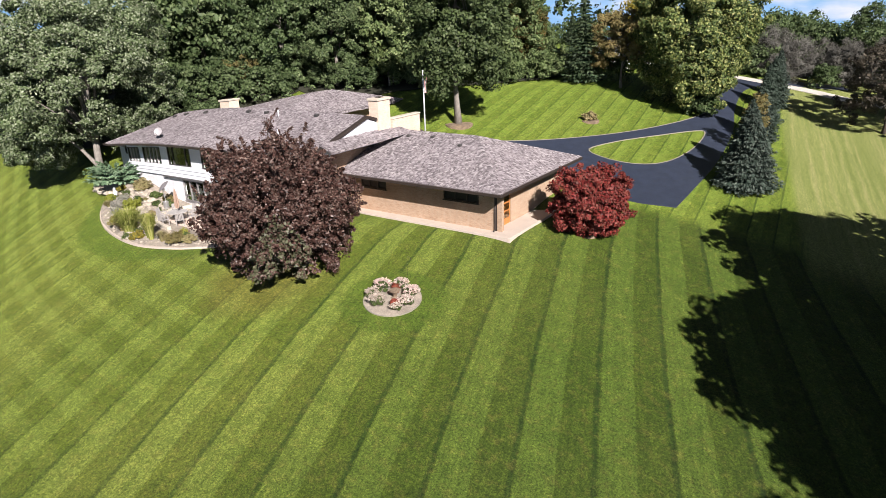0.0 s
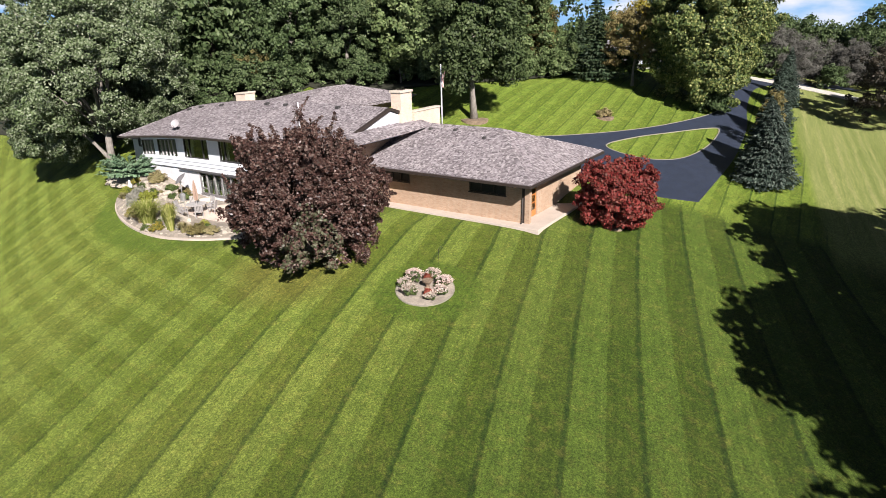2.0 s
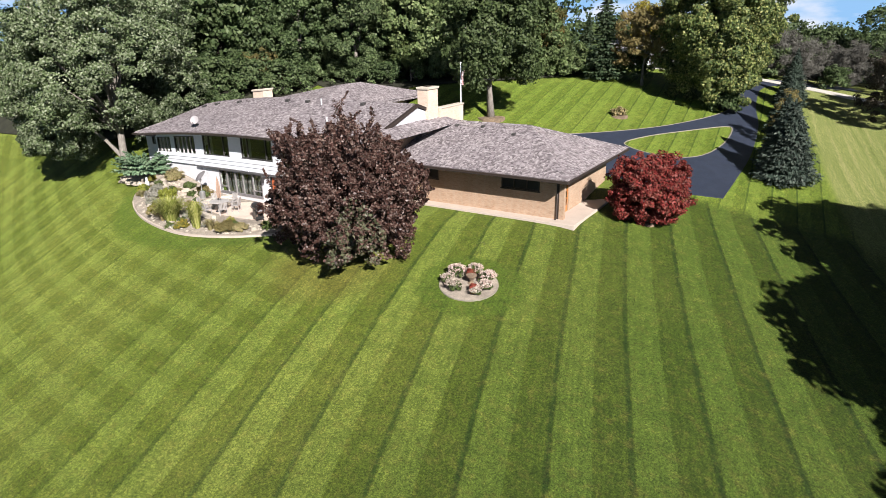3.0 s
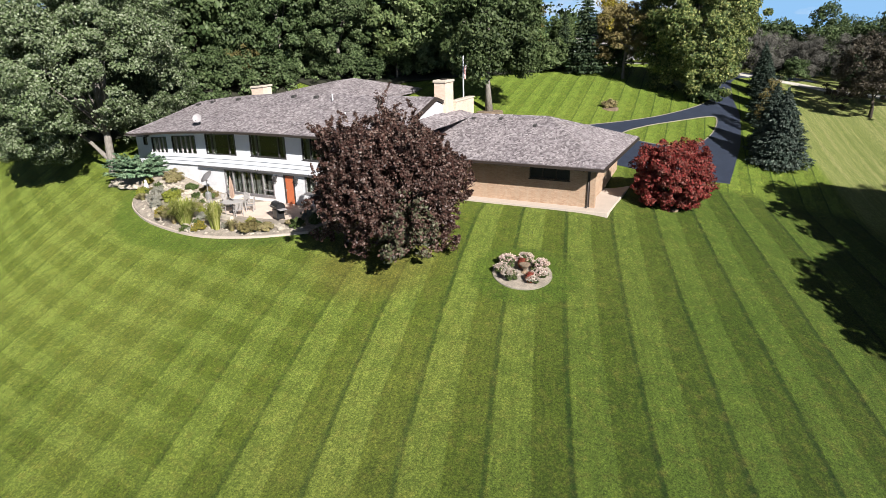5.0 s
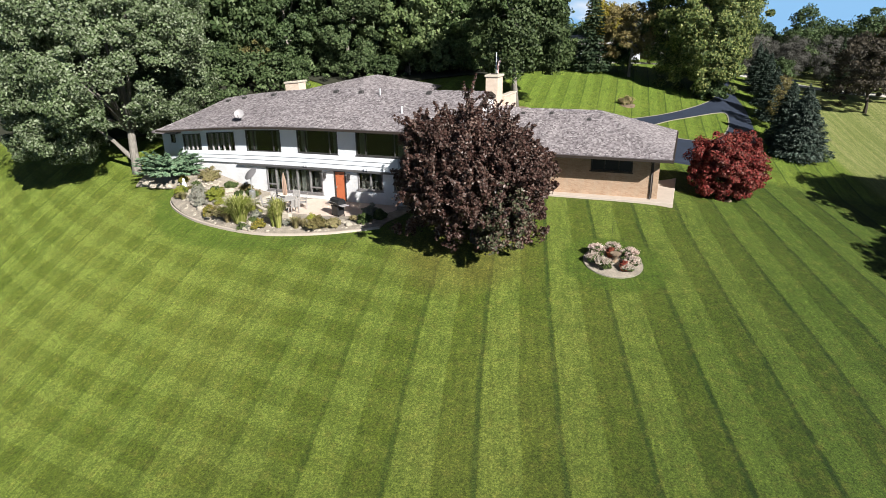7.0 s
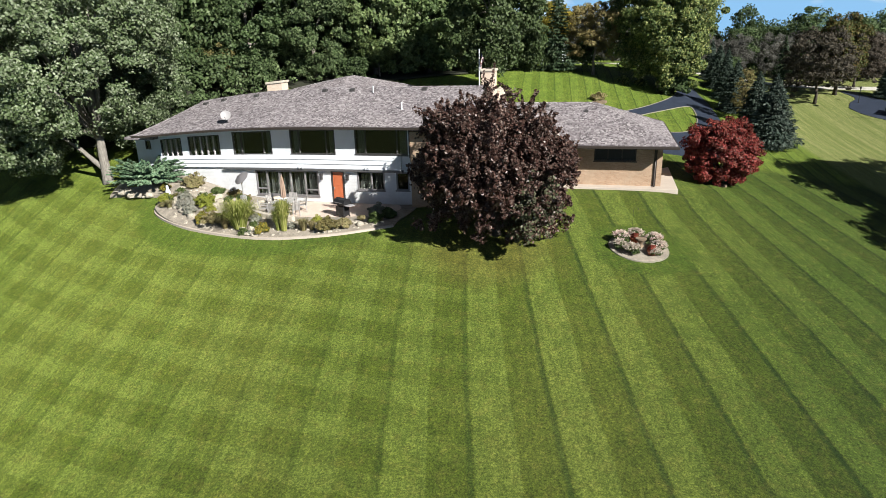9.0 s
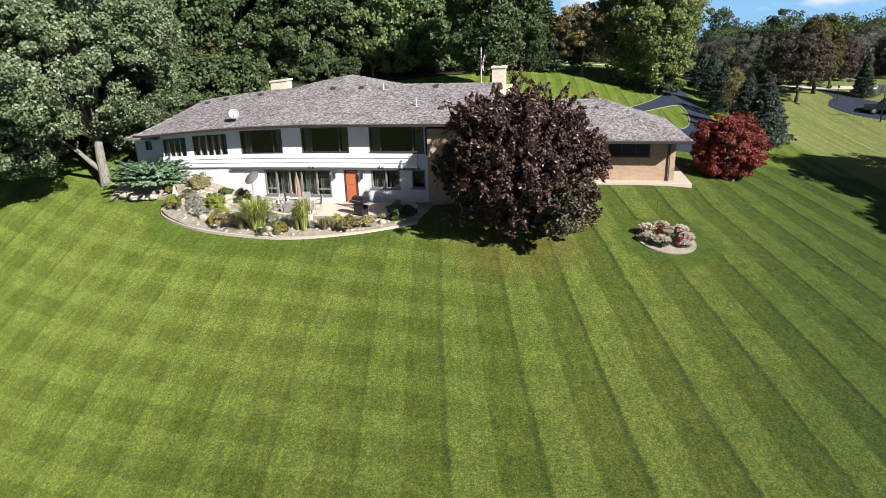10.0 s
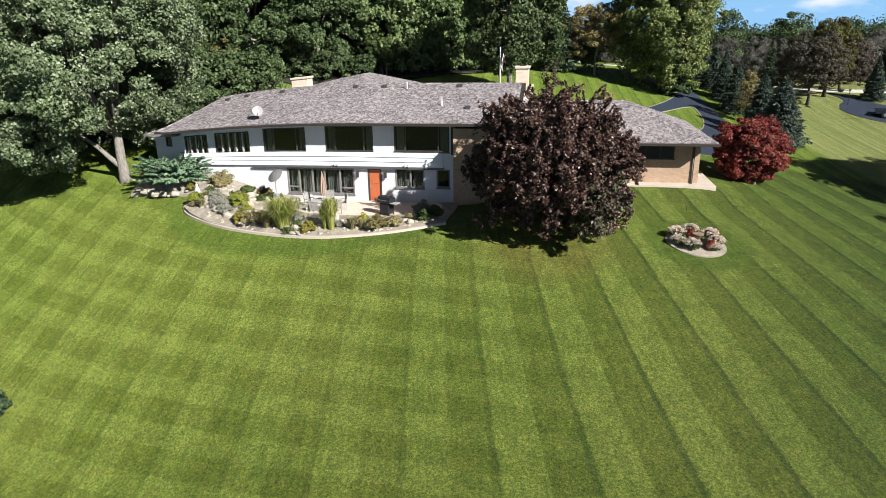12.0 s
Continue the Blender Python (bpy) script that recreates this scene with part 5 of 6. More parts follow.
# trees that stand in the field on the right
tr, cr = round_tree(61, (3.4, 3.3, 3.5), 4.3, 5.5, 0.16, 230, 85, 0.46, 0.125, DARK_LEAF, DARK_BARK, 9, 0.25, -0.8, 0.2)
tree("dusky_tree", (0.2, 67.6, gz(0.2, 67.6)), "dusky bronze-leaved tree standing in the field", "tree", tr, cr)
tree("dusky_tree", (6.5, 76.0, gz(6.5, 76)), "dusky bronze-leaved tree by the road", "tree", tr, cr, rz=130, size=0.85)
tr, cr = round_tree(62, (2.5, 2.5, 4.3), 5.0, 6.5, 0.2, 340, 100, 0.46, 0.14, ORANGE_LEAF, DARK_BARK, 9, 0.25, -0.8, 0.2)
tree("turning_tree", (3.2, 71.5, gz(3.2, 71.5)), "tree turning green to orange", "tree", tr, cr, size=0.95)
tree("turning_tree", (-35.5, 68.5, gz(-35.5, 68.5)), "tree turning orange at the wood's edge", "tree", tr, cr, size=0.9)
tree("spruce", (8.1, 70.6, gz(8.1, 70.6)), "blue spruce near the road", "tree", *s1, rz=30, size=0.78)
tree("spruce", (0.0, 82.0, gz(0, 82)), "spruce beyond the road", "tree", *s3, rz=30, size=0.6)
tr, cr = round_tree(63, (2.7, 2.7, 2.9), 4.4, 5.4, 0.13, 260, 80, 0.38, 0.11, RUST_LEAF, BARK, 12, 0.3, -0.8, 0.3)
olive = round_tree(64, (2.6, 2.6, 2.5), 4.2, 5.4, 0.15, 120, 90, 0.45, 0.14, GREEN_LEAF, BARK, 12, 0.3, -0.8, 0.3)
thin = round_tree(65, (0.9, 0.9, 2.2), 2.7, 4.6, 0.07, 60, 60, 0.32, 0.1, RUST_LEAF, DARK_BARK, 9, 0.3, -0.9, 0.3)
tree("thin_tree", (-8.6, 57.9, gz(-8.6, 57.9)), "thin olive-brown young tree between the spruces", "tree", *thin)
tree("rusty_tree", (-23.2, 66.4, gz(-23.2, 66.4)), "small rusty-leaved tree on the rear lawn", "tree", tr, cr, size=1.1)
b = base("rusty_shrub", (-57.6, 46.2, gz(-57.6, 46.2)), "rusty olive-leaved tall shrub behind the chimney", "shrub")
new("leaves", bush_mesh(123, (2.2, 2.1, 2.4), 110, 70, 0.42, 0.13, RUST_LEAF, lumpy=0.35)).parent = b
tree("rusty_tree", (-44.5, 54.5, gz(-44.5, 54.5)), "thin small olive tree behind the house", "tree", *olive, rz=160, size=0.62)

# the tree off to the right that shades the front lawn
tr, cr = round_tree(71, (6.7, 6.7, 6.2), 9.5, 11, 0.45, 420, 85, 1.0, 0.33, WOOD_LEAF, BARK, 12, 0.25, -0.85, 0.3, 0.3)
for x, y, k in ((12.0, 23.1, 1.0), (10.5, 34.5, 0.96), (19.0, 13.7, 1.1)):
    tree("lawn_tree", (x, y, gz(x, y)), "large leafy tree at the side of the front lawn", "tree", tr, cr, rz=x * 31, size=k)

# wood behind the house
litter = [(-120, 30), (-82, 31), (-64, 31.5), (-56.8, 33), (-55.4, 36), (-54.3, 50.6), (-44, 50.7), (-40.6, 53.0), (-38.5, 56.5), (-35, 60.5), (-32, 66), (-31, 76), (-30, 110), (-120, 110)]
# dark litter sheet drawn up to the house, giving shade over the lawn
tagged(draped("forest_floor", litter, 0.2, FOREST_FLOOR, 1.5), "leaf litter darkened for the shade under the wood", "forest floor", kind="structure")
# brighter copy of the woodland leaves: sunlight is put into the colour
SUNLIT_WOOD = leafy("sunlit_woodland_leaves", [(0.06, 0.095, 0.034), (0.12, 0.17, 0.062), (0.2, 0.25, 0.11)])
kinds = []
for s, r, h in ((81, (5.2, 5.0, 7.2), 7.6), (82, (4.6, 4.8, 7.8), 8.2), (83, (5.6, 5.2, 6.8), 7.2)):
    kinds.append(round_tree(s, r, h, 11, 0.3, 330, 125, 0.78, 0.2, WOOD_LEAF, BARK, 9, 0.32, -0.78, 0.3))
thin = [round_tree(s + 10, r, h, 11, 0.3, 200, 90, 1.1, 0.30, WOOD_LEAF, DARK_BARK, 5, 0.3, -0.97, 0.25) for s, r, h in ((81, (5.2, 5.0, 7.2), 7.6), (82, (4.6, 4.8, 7.8), 8.2))]
# trees in the sunlit leaf colour, for the wood's eastern part
pale = [round_tree(s + 20, r, h, 11, 0.3, 360, 110, 0.85, 0.23, SUNLIT_WOOD, BARK, 6, 0.32, -0.9, 0.25) for s, r, h in ((81, (5.0, 5.0, 7.0), 7.4), (82, (4.5, 4.8, 7.6), 8.0))]
gw = np.random.default_rng(5)
spots = [(-76, 38), (-69, 42.5), (-62, 49.5), (-57.5, 51.5), (-51.5, 54), (-46, 57.5), (-40.5, 60), (-92, 44), (-84, 50), (-77, 45), (-70, 49), (-64, 46), (-69, 57), (-61, 55), (-55, 57), (-49, 61), (-43, 63), (-60, 65), (-52, 69), (-38, 67), (-45, 73), (-37, 76), (-80, 58), (-72, 66), (-64, 75), (-55, 80), (-46, 84), (-36, 88), (-100, 52), (-96, 36), (-88, 62)]
for i, (x, y) in enumerate(spots):
    k = gw.uniform(0.85, 1.15) * (0.45 if x < -75 else 0.42 if (x > -40 and y > 70) else 1.0)
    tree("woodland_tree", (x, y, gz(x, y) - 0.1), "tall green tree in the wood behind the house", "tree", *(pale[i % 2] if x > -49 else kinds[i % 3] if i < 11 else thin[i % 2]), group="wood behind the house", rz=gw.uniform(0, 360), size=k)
tree("woodland_tree", (-67.2, 30.5, gz(-67.2, 30.5) - 0.1), "tall green tree with a bare pale trunk at the wood's edge", "tree", *kinds[1], group="wood behind the house", rz=200, size=0.62)
# undergrowth along the wood's edge, one mesh in the sunlit leaf colour
under_sunlit = bush_mesh(92, (2.4, 2.1, 2.2), 75, 55, 0.5, 0.17, SUNLIT_WOOD, lumpy=0.4)
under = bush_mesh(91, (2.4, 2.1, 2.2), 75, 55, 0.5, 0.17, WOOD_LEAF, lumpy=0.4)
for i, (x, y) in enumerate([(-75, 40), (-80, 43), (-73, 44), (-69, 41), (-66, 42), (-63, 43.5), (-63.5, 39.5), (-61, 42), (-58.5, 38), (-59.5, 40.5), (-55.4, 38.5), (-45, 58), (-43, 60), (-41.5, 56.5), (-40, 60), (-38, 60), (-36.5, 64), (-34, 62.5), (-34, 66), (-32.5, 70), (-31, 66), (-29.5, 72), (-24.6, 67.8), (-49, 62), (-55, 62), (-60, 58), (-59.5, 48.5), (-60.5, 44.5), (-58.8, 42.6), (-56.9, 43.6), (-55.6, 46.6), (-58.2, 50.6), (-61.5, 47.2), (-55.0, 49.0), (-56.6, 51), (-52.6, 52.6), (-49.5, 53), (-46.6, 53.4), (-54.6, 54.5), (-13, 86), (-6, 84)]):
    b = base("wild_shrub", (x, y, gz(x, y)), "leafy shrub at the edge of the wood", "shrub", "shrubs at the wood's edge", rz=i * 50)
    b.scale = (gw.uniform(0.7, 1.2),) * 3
    new("leaves", under_sunlit if -46 < x < -26 else under).parent = b


def far_wood(name, label, spots, mat, leaf, seed, clumps=40, leaves=45, stretch=1.4):
    """Distant trees: one crown of leaves beside another."""
    g = np.random.default_rng(seed)
    P, N = [], []
    for x, y, r, h in spots:
        p, o, _ = clump_points(g, (r, r, h / 2), np.array([x, y, gz(x, y) + h * 0.52]), clumps, leaves, r * 0.32, 0.16, -0.95, 0.5)
        P.append(p)
        N.append(o)
    return tagged(new(name, leaf_mesh(name, np.concatenate(P), np.concatenate(N), leaf, mat, stretch, seed)), label, "woodland", kind="stuff")


gf = np.random.default_rng(17)
band = [(x + gf.uniform(-2, 2), 92 + gf.uniform(-3, 16) + 0.1 * abs(x), gf.uniform(2.0, 3.2), gf.uniform(3.4, 4.8) + (0.9 if x < -22 else 4.6 if x > -3.5 else 2.4)) for x in np.arange(-34, 0, 1.9)]
band += [(x + gf.uniform(-1.5, 1.5), 91 + gf.uniform(-3, 18) + 0.1 * abs(x), gf.uniform(2.4, 3.6), gf.uniform(7.0, 9.0)) for x in np.arange(0.5, 75, 1.35)]
far_wood("distant_trees", "distant green treetops beyond the road", band, WOOD_LEAF, 0.2, 101, 90, 55)
band = [(x + gf.uniform(-3, 3), 84 + gf.uniform(-2, 8) + 0.1 * abs(x), gf.uniform(1.5, 2.5), gf.uniform(4.4, 6.4) + (0.8 if x > 1.5 else 0)) for x in np.arange(-15, 70, 2.1)]
far_wood("distant_thicket", "grey-brown leafless thicket beyond the road", band, BARE_TWIG, 0.034, 102, 60, 130, 15.0)
band = [(x, y, r, h) for x, y, r, h in ((-27.5, 96, 2.4, 6.5), (-24.5, 92, 2.2, 6.6), (-22, 97, 2.6, 7.4), (-19, 93, 2.2, 6.0), (-25.5, 84, 1.8, 4.4), (-21.5, 82, 1.8, 4.2))]
far_wood("bare_thicket", "tall grey leafless thicket beyond the rear lawn", band, BARE_TWIG, 0.034, 106, 60, 150, 15.0)
band = [(x + gf.uniform(-2, 2), 84 + gf.uniform(-1, 10), gf.uniform(1.8, 2.6), gf.uniform(3.6, 5.4)) for x in np.arange(10, 80, 5.5)]
far_wood("roadside_trees", "dark leafy trees beside the far road", band, DARK_LEAF, 0.24, 103)
band = [(x + gf.uniform(-8, 8), 190 + gf.uniform(-20, 60) + 0.2 * abs(x), gf.uniform(5, 7), gf.uniform(6.5, 9)) for x in np.arange(-160, 300, 4.5)]
far_wood("far_woods", "woods along the horizon", band, WOOD_LEAF, 0.55, 105, 30, 30)
band = [(x + gf.uniform(-3, 3), y + gf.uniform(-3, 3), gf.uniform(4, 6), gf.uniform(5, 6.5) if x < -80 or x > -35 else gf.uniform(12, 16)) for x, y in [(-120, 40), (-112, 48), (-105, 62), (-95, 72), (-84, 80), (-74, 88), (-64, 95), (-52, 98), (-40, 102), (-28, 106), (-130, 30), (-140, 45), (-118, 66), (-100, 85), (-78, 100)]]
far_wood("deep_wood", "deep wood behind the nearest trees", band, WOOD_LEAF, 0.42, 104)

# ---------------------------------------------------------------- flower bed on the lawn
BX, BY = -19.6, 23.2
ring = [(BX + 1.5 * math.cos(a), BY + 1.5 * math.sin(a)) for a in (2 * math.pi * k / 28 for k in range(28))]
tagged(draped("flower_bed", ring, 0.05, SAND_BED, 0.4), "round bed of pale stone mulch in the lawn", "flower bed", kind="structure")
bm = bmesh.new()
edging(bm, ring + ring[:1], 0.1, 0.045)
tagged(part("bed_edging", bm, KERB), "low edging round the flower bed", "edging", kind="structure")
sed_l = bush_mesh(111, (0.38, 0.38, 0.34), 26, 26, 0.12, 0.08, GREEN_LEAF)
gs = np.random.default_rng(3)
hp_pts, hp_nrm = [], []
for _ in range(44):
    az, r = gs.uniform(0, 6.28), 0.46 * gs.uniform(0, 1) ** 0.5
    c = np.array([r * math.cos(az), r * math.sin(az), 0.24 + 0.36 * math.sqrt(max(0, 1 - (r / 0.47) ** 2))])
    k = gs.normal(0, 1, (16, 3)) * np.array([0.05, 0.05, 0.035])
    hp_pts.append(c + k)
    hp_nrm.append(np.tile([0, 0, 1.0], (16, 1)))
sed_f = leaf_mesh("blossom", np.concatenate(hp_pts), np.concatenate(hp_nrm), 0.062, PINK_FLOWER, 1.1, 5)
for a, r, k in ((100, 0.95, 0.95), (160, 1.0, 1.0), (248, 0.95, 0.95), (318, 1.1, 0.7), (350, 1.0, 0.95), (40, 1.0, 1.0), (205, 1.1, 0.8)):
    x, y = BX + r * math.cos(radians(a)), BY + r * math.sin(radians(a))
    s = base("sedum", (x, y, gz(x, y) + 0.04), "sedum plant with pale pink flower heads", "plant", "sedums in the round bed", a)
    s.scale = (k,) * 3
    new("leaves", sed_l).parent = s
    tagged(new("blossom", sed_f), "pale pink flower heads", kind="stuff").parent = s
mum = bush_mesh(112, (0.22, 0.22, 0.2), 30, 40, 0.08, 0.045, leafy("rust_mum_flowers", [(0.16, 0.035, 0.025), (0.27, 0.06, 0.04), (0.33, 0.1, 0.06)]))
for x, y in ((BX + 0.62, BY - 0.62), (BX - 0.2, BY + 0.55)):
    s = base("potted_mum", (x, y, gz(x, y) + 0.04), "rust-red potted chrysanthemum in the bed", "plant", "pots in the round bed")
    bm = bmesh.new()
    bm_lathe(bm, [(0.17, 0), (0.22, 0.2), (0.24, 0.2), (0.24, 0.26), (0.2, 0.26)], (0, 0, 0), 16)
    part("pot", bm, TERRACOTTA, s)
    m = new("flowers", mum)
    m.parent, m.location = s, (0, 0, 0.2)
urn = base("planter", (BX + 0.1, BY + 0.1, gz(BX, BY) + 0.04), "small brown planter in the middle of the bed", "planter")
bm = bmesh.new()
bm_lathe(bm, [(0.2, 0), (0.2, 0.04), (0.1, 0.1), (0.1, 0.2), (0.26, 0.42), (0.29, 0.42), (0.29, 0.48), (0.22, 0.48)], (0, 0, 0), 18)
part("bowl", bm, MULCH, urn)
hook = base("plant_hook", (BX - 0.3, BY + 1.75, gz(BX - 0.3, BY + 1.75)), "thin dark metal shepherd's hook beside the flower bed", "plant hook")
bm = bmesh.new()
bm_tube(bm, [(0, 0, -0.1), (0, 0, 1.3), (0.05, 0, 1.45), (0.16, 0, 1.5), (0.25, 0, 1.42), (0.25, 0, 1.34)], 0.012, 6)
part("rod", bm, BLACK, hook)

# ---------------------------------------------------------------- flagpole and rear lawn
fx, fy = -31.9, 43.5
pole = base("flagpole", (fx, fy, gz(fx, fy)), "white flagpole with a limp striped flag", "flagpole")
bm = bmesh.new()
top = 8.1 - gz(fx, fy)
bm_tube(bm, [(0, 0, -0.2), (0, 0, top * 0.5), (0, 0, top)], [0.07, 0.06, 0.045], 10)
part("pole", bm, WHITE, pole, smooth=True)
bm = bmesh.new()
bm_lathe(bm, [(0.01, -0.07), (0.06, -0.03), (0.07, 0), (0.05, 0.05), (0.01, 0.07)], (0, 0, top + 0.06), 12)
part("finial", bm, METAL, pole)
flag = base("flag", (fx + 0.06, fy, gz(fx, fy) + top - 0.1), "limp faded flag with red and white stripes", "flag")
flag.parent = None
for nm, mat, a, b in [("stripe", FLAG_RED if i % 2 == 0 else FLAG_WHITE, i / 7, (i + 1) / 7) for i in range(7)] + [("canton", FLAG_BLUE, 0.0, 0.5)]:
    bm = bmesh.new()
    rows = []
    for i in range(9):
        u = i / 8
        z = -1.35 * u - 0.05
        if nm == "canton" and u > 0.3:
            break
        row = []
        for j in range(5):
            w = a + (b - a) * j / 4
            xx = 0.06 + 0.34 * w * (0.6 + 0.4 * math.sin(2 + 3 * u)) + 0.03 * math.sin(9 * w + 4 * u)
            row.append(bm.verts.new((xx, 0.09 * math.sin(11 * w + 3 * u) * (0.4 + u) + (-0.008 if nm == "canton" else 0), z - 0.25 * w)))
        rows.append(row)
    for q, w in zip(rows, rows[1:]):
        for j in range(4):
            bm.faces.new((q[j], q[j + 1], w[j + 1], w[j]))
    part(nm, bm, mat, flag, smooth=True)

bx, by = -22.4, 56.4
bm = bmesh.new()
bm_lathe(bm, [(0.85, -0.3), (0.85, 0.03), (0.6, 0.05), (0.01, 0.05)], (bx, by, gz(bx, by)), 24)
tagged(part("mulch_ring", bm, MULCH), "mulch ring in the rear lawn", "mulch", kind="structure")
b = base("lawn_shrub", (bx, by, gz(bx, by) + 0.05), "small shrub in a mulch ring on the rear lawn", "shrub")
new("leaves", bush_mesh(121, (0.7, 0.65, 0.5), 40, 40, 0.22, 0.1, DRY_LEAF)).parent = b
# small evergreen at the far side of the front lawn
b = base("lawn_shrub", (-51.75, 10.7, gz(-51.75, 10.7)), "small dark evergreen on the front lawn", "shrub")
new("leaves", bush_mesh(124, (0.5, 0.5, 0.95), 50, 50, 0.2, 0.08, DARK_SPRUCE)).parent = b
# dark shrub under the yellowing tree
b = base("lawn_shrub", (-14.6, 64.0, gz(-14.6, 64)), "dark shrub at the foot of the yellowing tree", "shrub")
new("leaves", bush_mesh(122, (1.6, 1.4, 1.5), 60, 50, 0.45, 0.2, WOOD_LEAF)).parent = b

# ---------------------------------------------------------------- patio and rock garden
PZ = -1.10
CURB = curve_points([(-50.1, 26.2), (-49.9, 24.6), (-48.6, 23.5), (-45.9, 22.3), (-42.8, 21.5), (-40.0, 21.15), (-37.6, 21.35), (-35.2, 21.95), (-33.0, 23.0)], 6)
garden = CURB + [(-33.0, 27.7), (-33.3, 28.29), (-50.0, 28.29)]


def bed_z(x, y):
    """The rock garden rises towards the far end of the patio."""
    k = max(0.0, min(1.0, (-41.5 - x) / 6.0))
    e = max(0.0, min(1.0, (y - 22.2) / 3.5))
    if x < -49.9:
        e = max(0.0, min(1.0, (y - 25.8) / 0.8)) * max(0.0, min(1.0, (x + 55.2) / 1.3))
    return gz(x, y) + 0.45 * k * k * e


tagged(draped("rock_garden", garden, 0.06, SAND_BED, 0.5, height=bed_z, skirt=0.3), "rock garden bed of pale stone mulch below the house", "garden bed", kind="structure")
tagged(draped("juniper_bed", [(-54.8, 26.25), (-50.0, 26.05), (-49.9, 28.28), (-54.19, 28.28), (-55.0, 27.6)], 0.05, SAND_BED, 0.5, height=bed_z, skirt=0.3), "raised mulch bed under the juniper", "garden bed", kind="structure")
bm = bmesh.new()
edging(bm, CURB, 0.18, 0.10)
tagged(part("garden_kerb", bm, CONCRETE), "curved pale concrete kerb round the rock garden", "kerb", kind="structure")
patio = curve_points([(-42.9, 28.2), (-43.4, 26.6), (-43.0, 25.0), (-41.6, 23.9), (-39.4, 23.4), (-37.0, 23.7), (-34.8, 24.6), (-33.4, 25.9)], 6) + [(-33.3, 28.28)]
tagged(draped("patio", patio, 0.0, PAVING, 1.0, height=lambda x, y: PZ + 0.02, skirt=0.2), "pinkish paved patio by the lower wall", "patio", kind="structure")
bm = bmesh.new()
edging(bm, curve_points([(-42.9, 28.2), (-43.4, 26.6), (-43.0, 25.0), (-41.6, 23.9), (-39.4, 23.4)], 6), 0.3, 0.35, 0.5, height=lambda x, y: PZ)
tagged(part("patio_wall", bm, STONE, bevel=0.02), "low curved stone wall edging the patio", "wall", kind="structure")

gr = np.random.default_rng(9)
rocks = [rock_mesh(130 + i, gr.uniform(0.3, 0.5), gr.uniform(0.25, 0.4), gr.uniform(0.18, 0.32)) for i in range(6)]
rspots = [(-49.3, 26.6), (-48.6, 26.2), (-48.4, 25.2), (-47.6, 25.8), (-47.0, 25.6), (-46.5, 26.6), (-46.0, 26.0), (-45.3, 26.6), (-45.2, 24.0), (-44.6, 25.8), (-44.3, 23.3), (-43.6, 24.2), (-43.9, 22.9), (-42.8, 22.9), (-41.4, 21.55), (-40.9, 21.45), (-41.6, 22.2), (-39.9, 22.4), (-37.3, 22.4), (-36.2, 22.9), (-35.4, 23.2), (-34.3, 24.0), (-35.0, 22.9), (-52.2, 26.0), (-51.4, 26.0), (-53.2, 26.2), (-50.6, 26.2), (-54.2, 26.4), (-42.0, 21.9), (-47.2, 23.9), (-48.0, 24.3), (-46.4, 23.4), (-45.9, 25.3), (-44.9, 24.6), (-49.0, 25.9), (-51.8, 25.9), (-52.8, 26.0), (-53.7, 26.2)]
for i, (x, y) in enumerate(rspots):
    k = gr.uniform(0.35, 0.95)
    r = new("boulder", rocks[i % 6])
    r.matrix_basis = pose(x, y, bed_z(x, y) + 0.1, 0, 0, gr.uniform(0, 360)) @ Matrix.Diagonal((k, k, k, 1))
    tagged(r, "pale field stone set in the rock garden", "rock", "boulders in the rock garden")

grass_a, grass_b = tuft_mesh(141, 1.15, 1.0, 900, GRASS_LEAF, 0.03), tuft_mesh(142, 1.4, 0.5, 600, GRASS_LEAF, 0.03)
for i, (x, y, k, m) in enumerate(((-42.3, 22.2, 1.45, grass_a), (-39.3, 21.95, 1.3, grass_b), (-39.7, 22.0, 0.9, grass_b))):
    b = base("ornamental_grass", (x, y, bed_z(x, y) + 0.05), "tall yellow-green ornamental grass", "grass", "grasses in the rock garden", 60 * i)
    b.scale = (k,) * 3
    new("blades", m).parent = b
buff = tuft_mesh(143, 0.8, 0.6, 350, DRY_LEAF, 0.03)
for i, (x, y, k) in enumerate(((-43.3, 22.2, 0.95), (-38.1, 22.0, 0.9), (-37.6, 22.1, 0.7), (-48.5, 24.2, 0.7))):
    b = base("ornamental_grass", (x, y, bed_z(x, y) + 0.05), "low buff-coloured dry grass clump", "grass", "dry grasses in the rock garden", 60 * i)
    b.scale = (k,) * 3
    new("blades", buff).parent = b
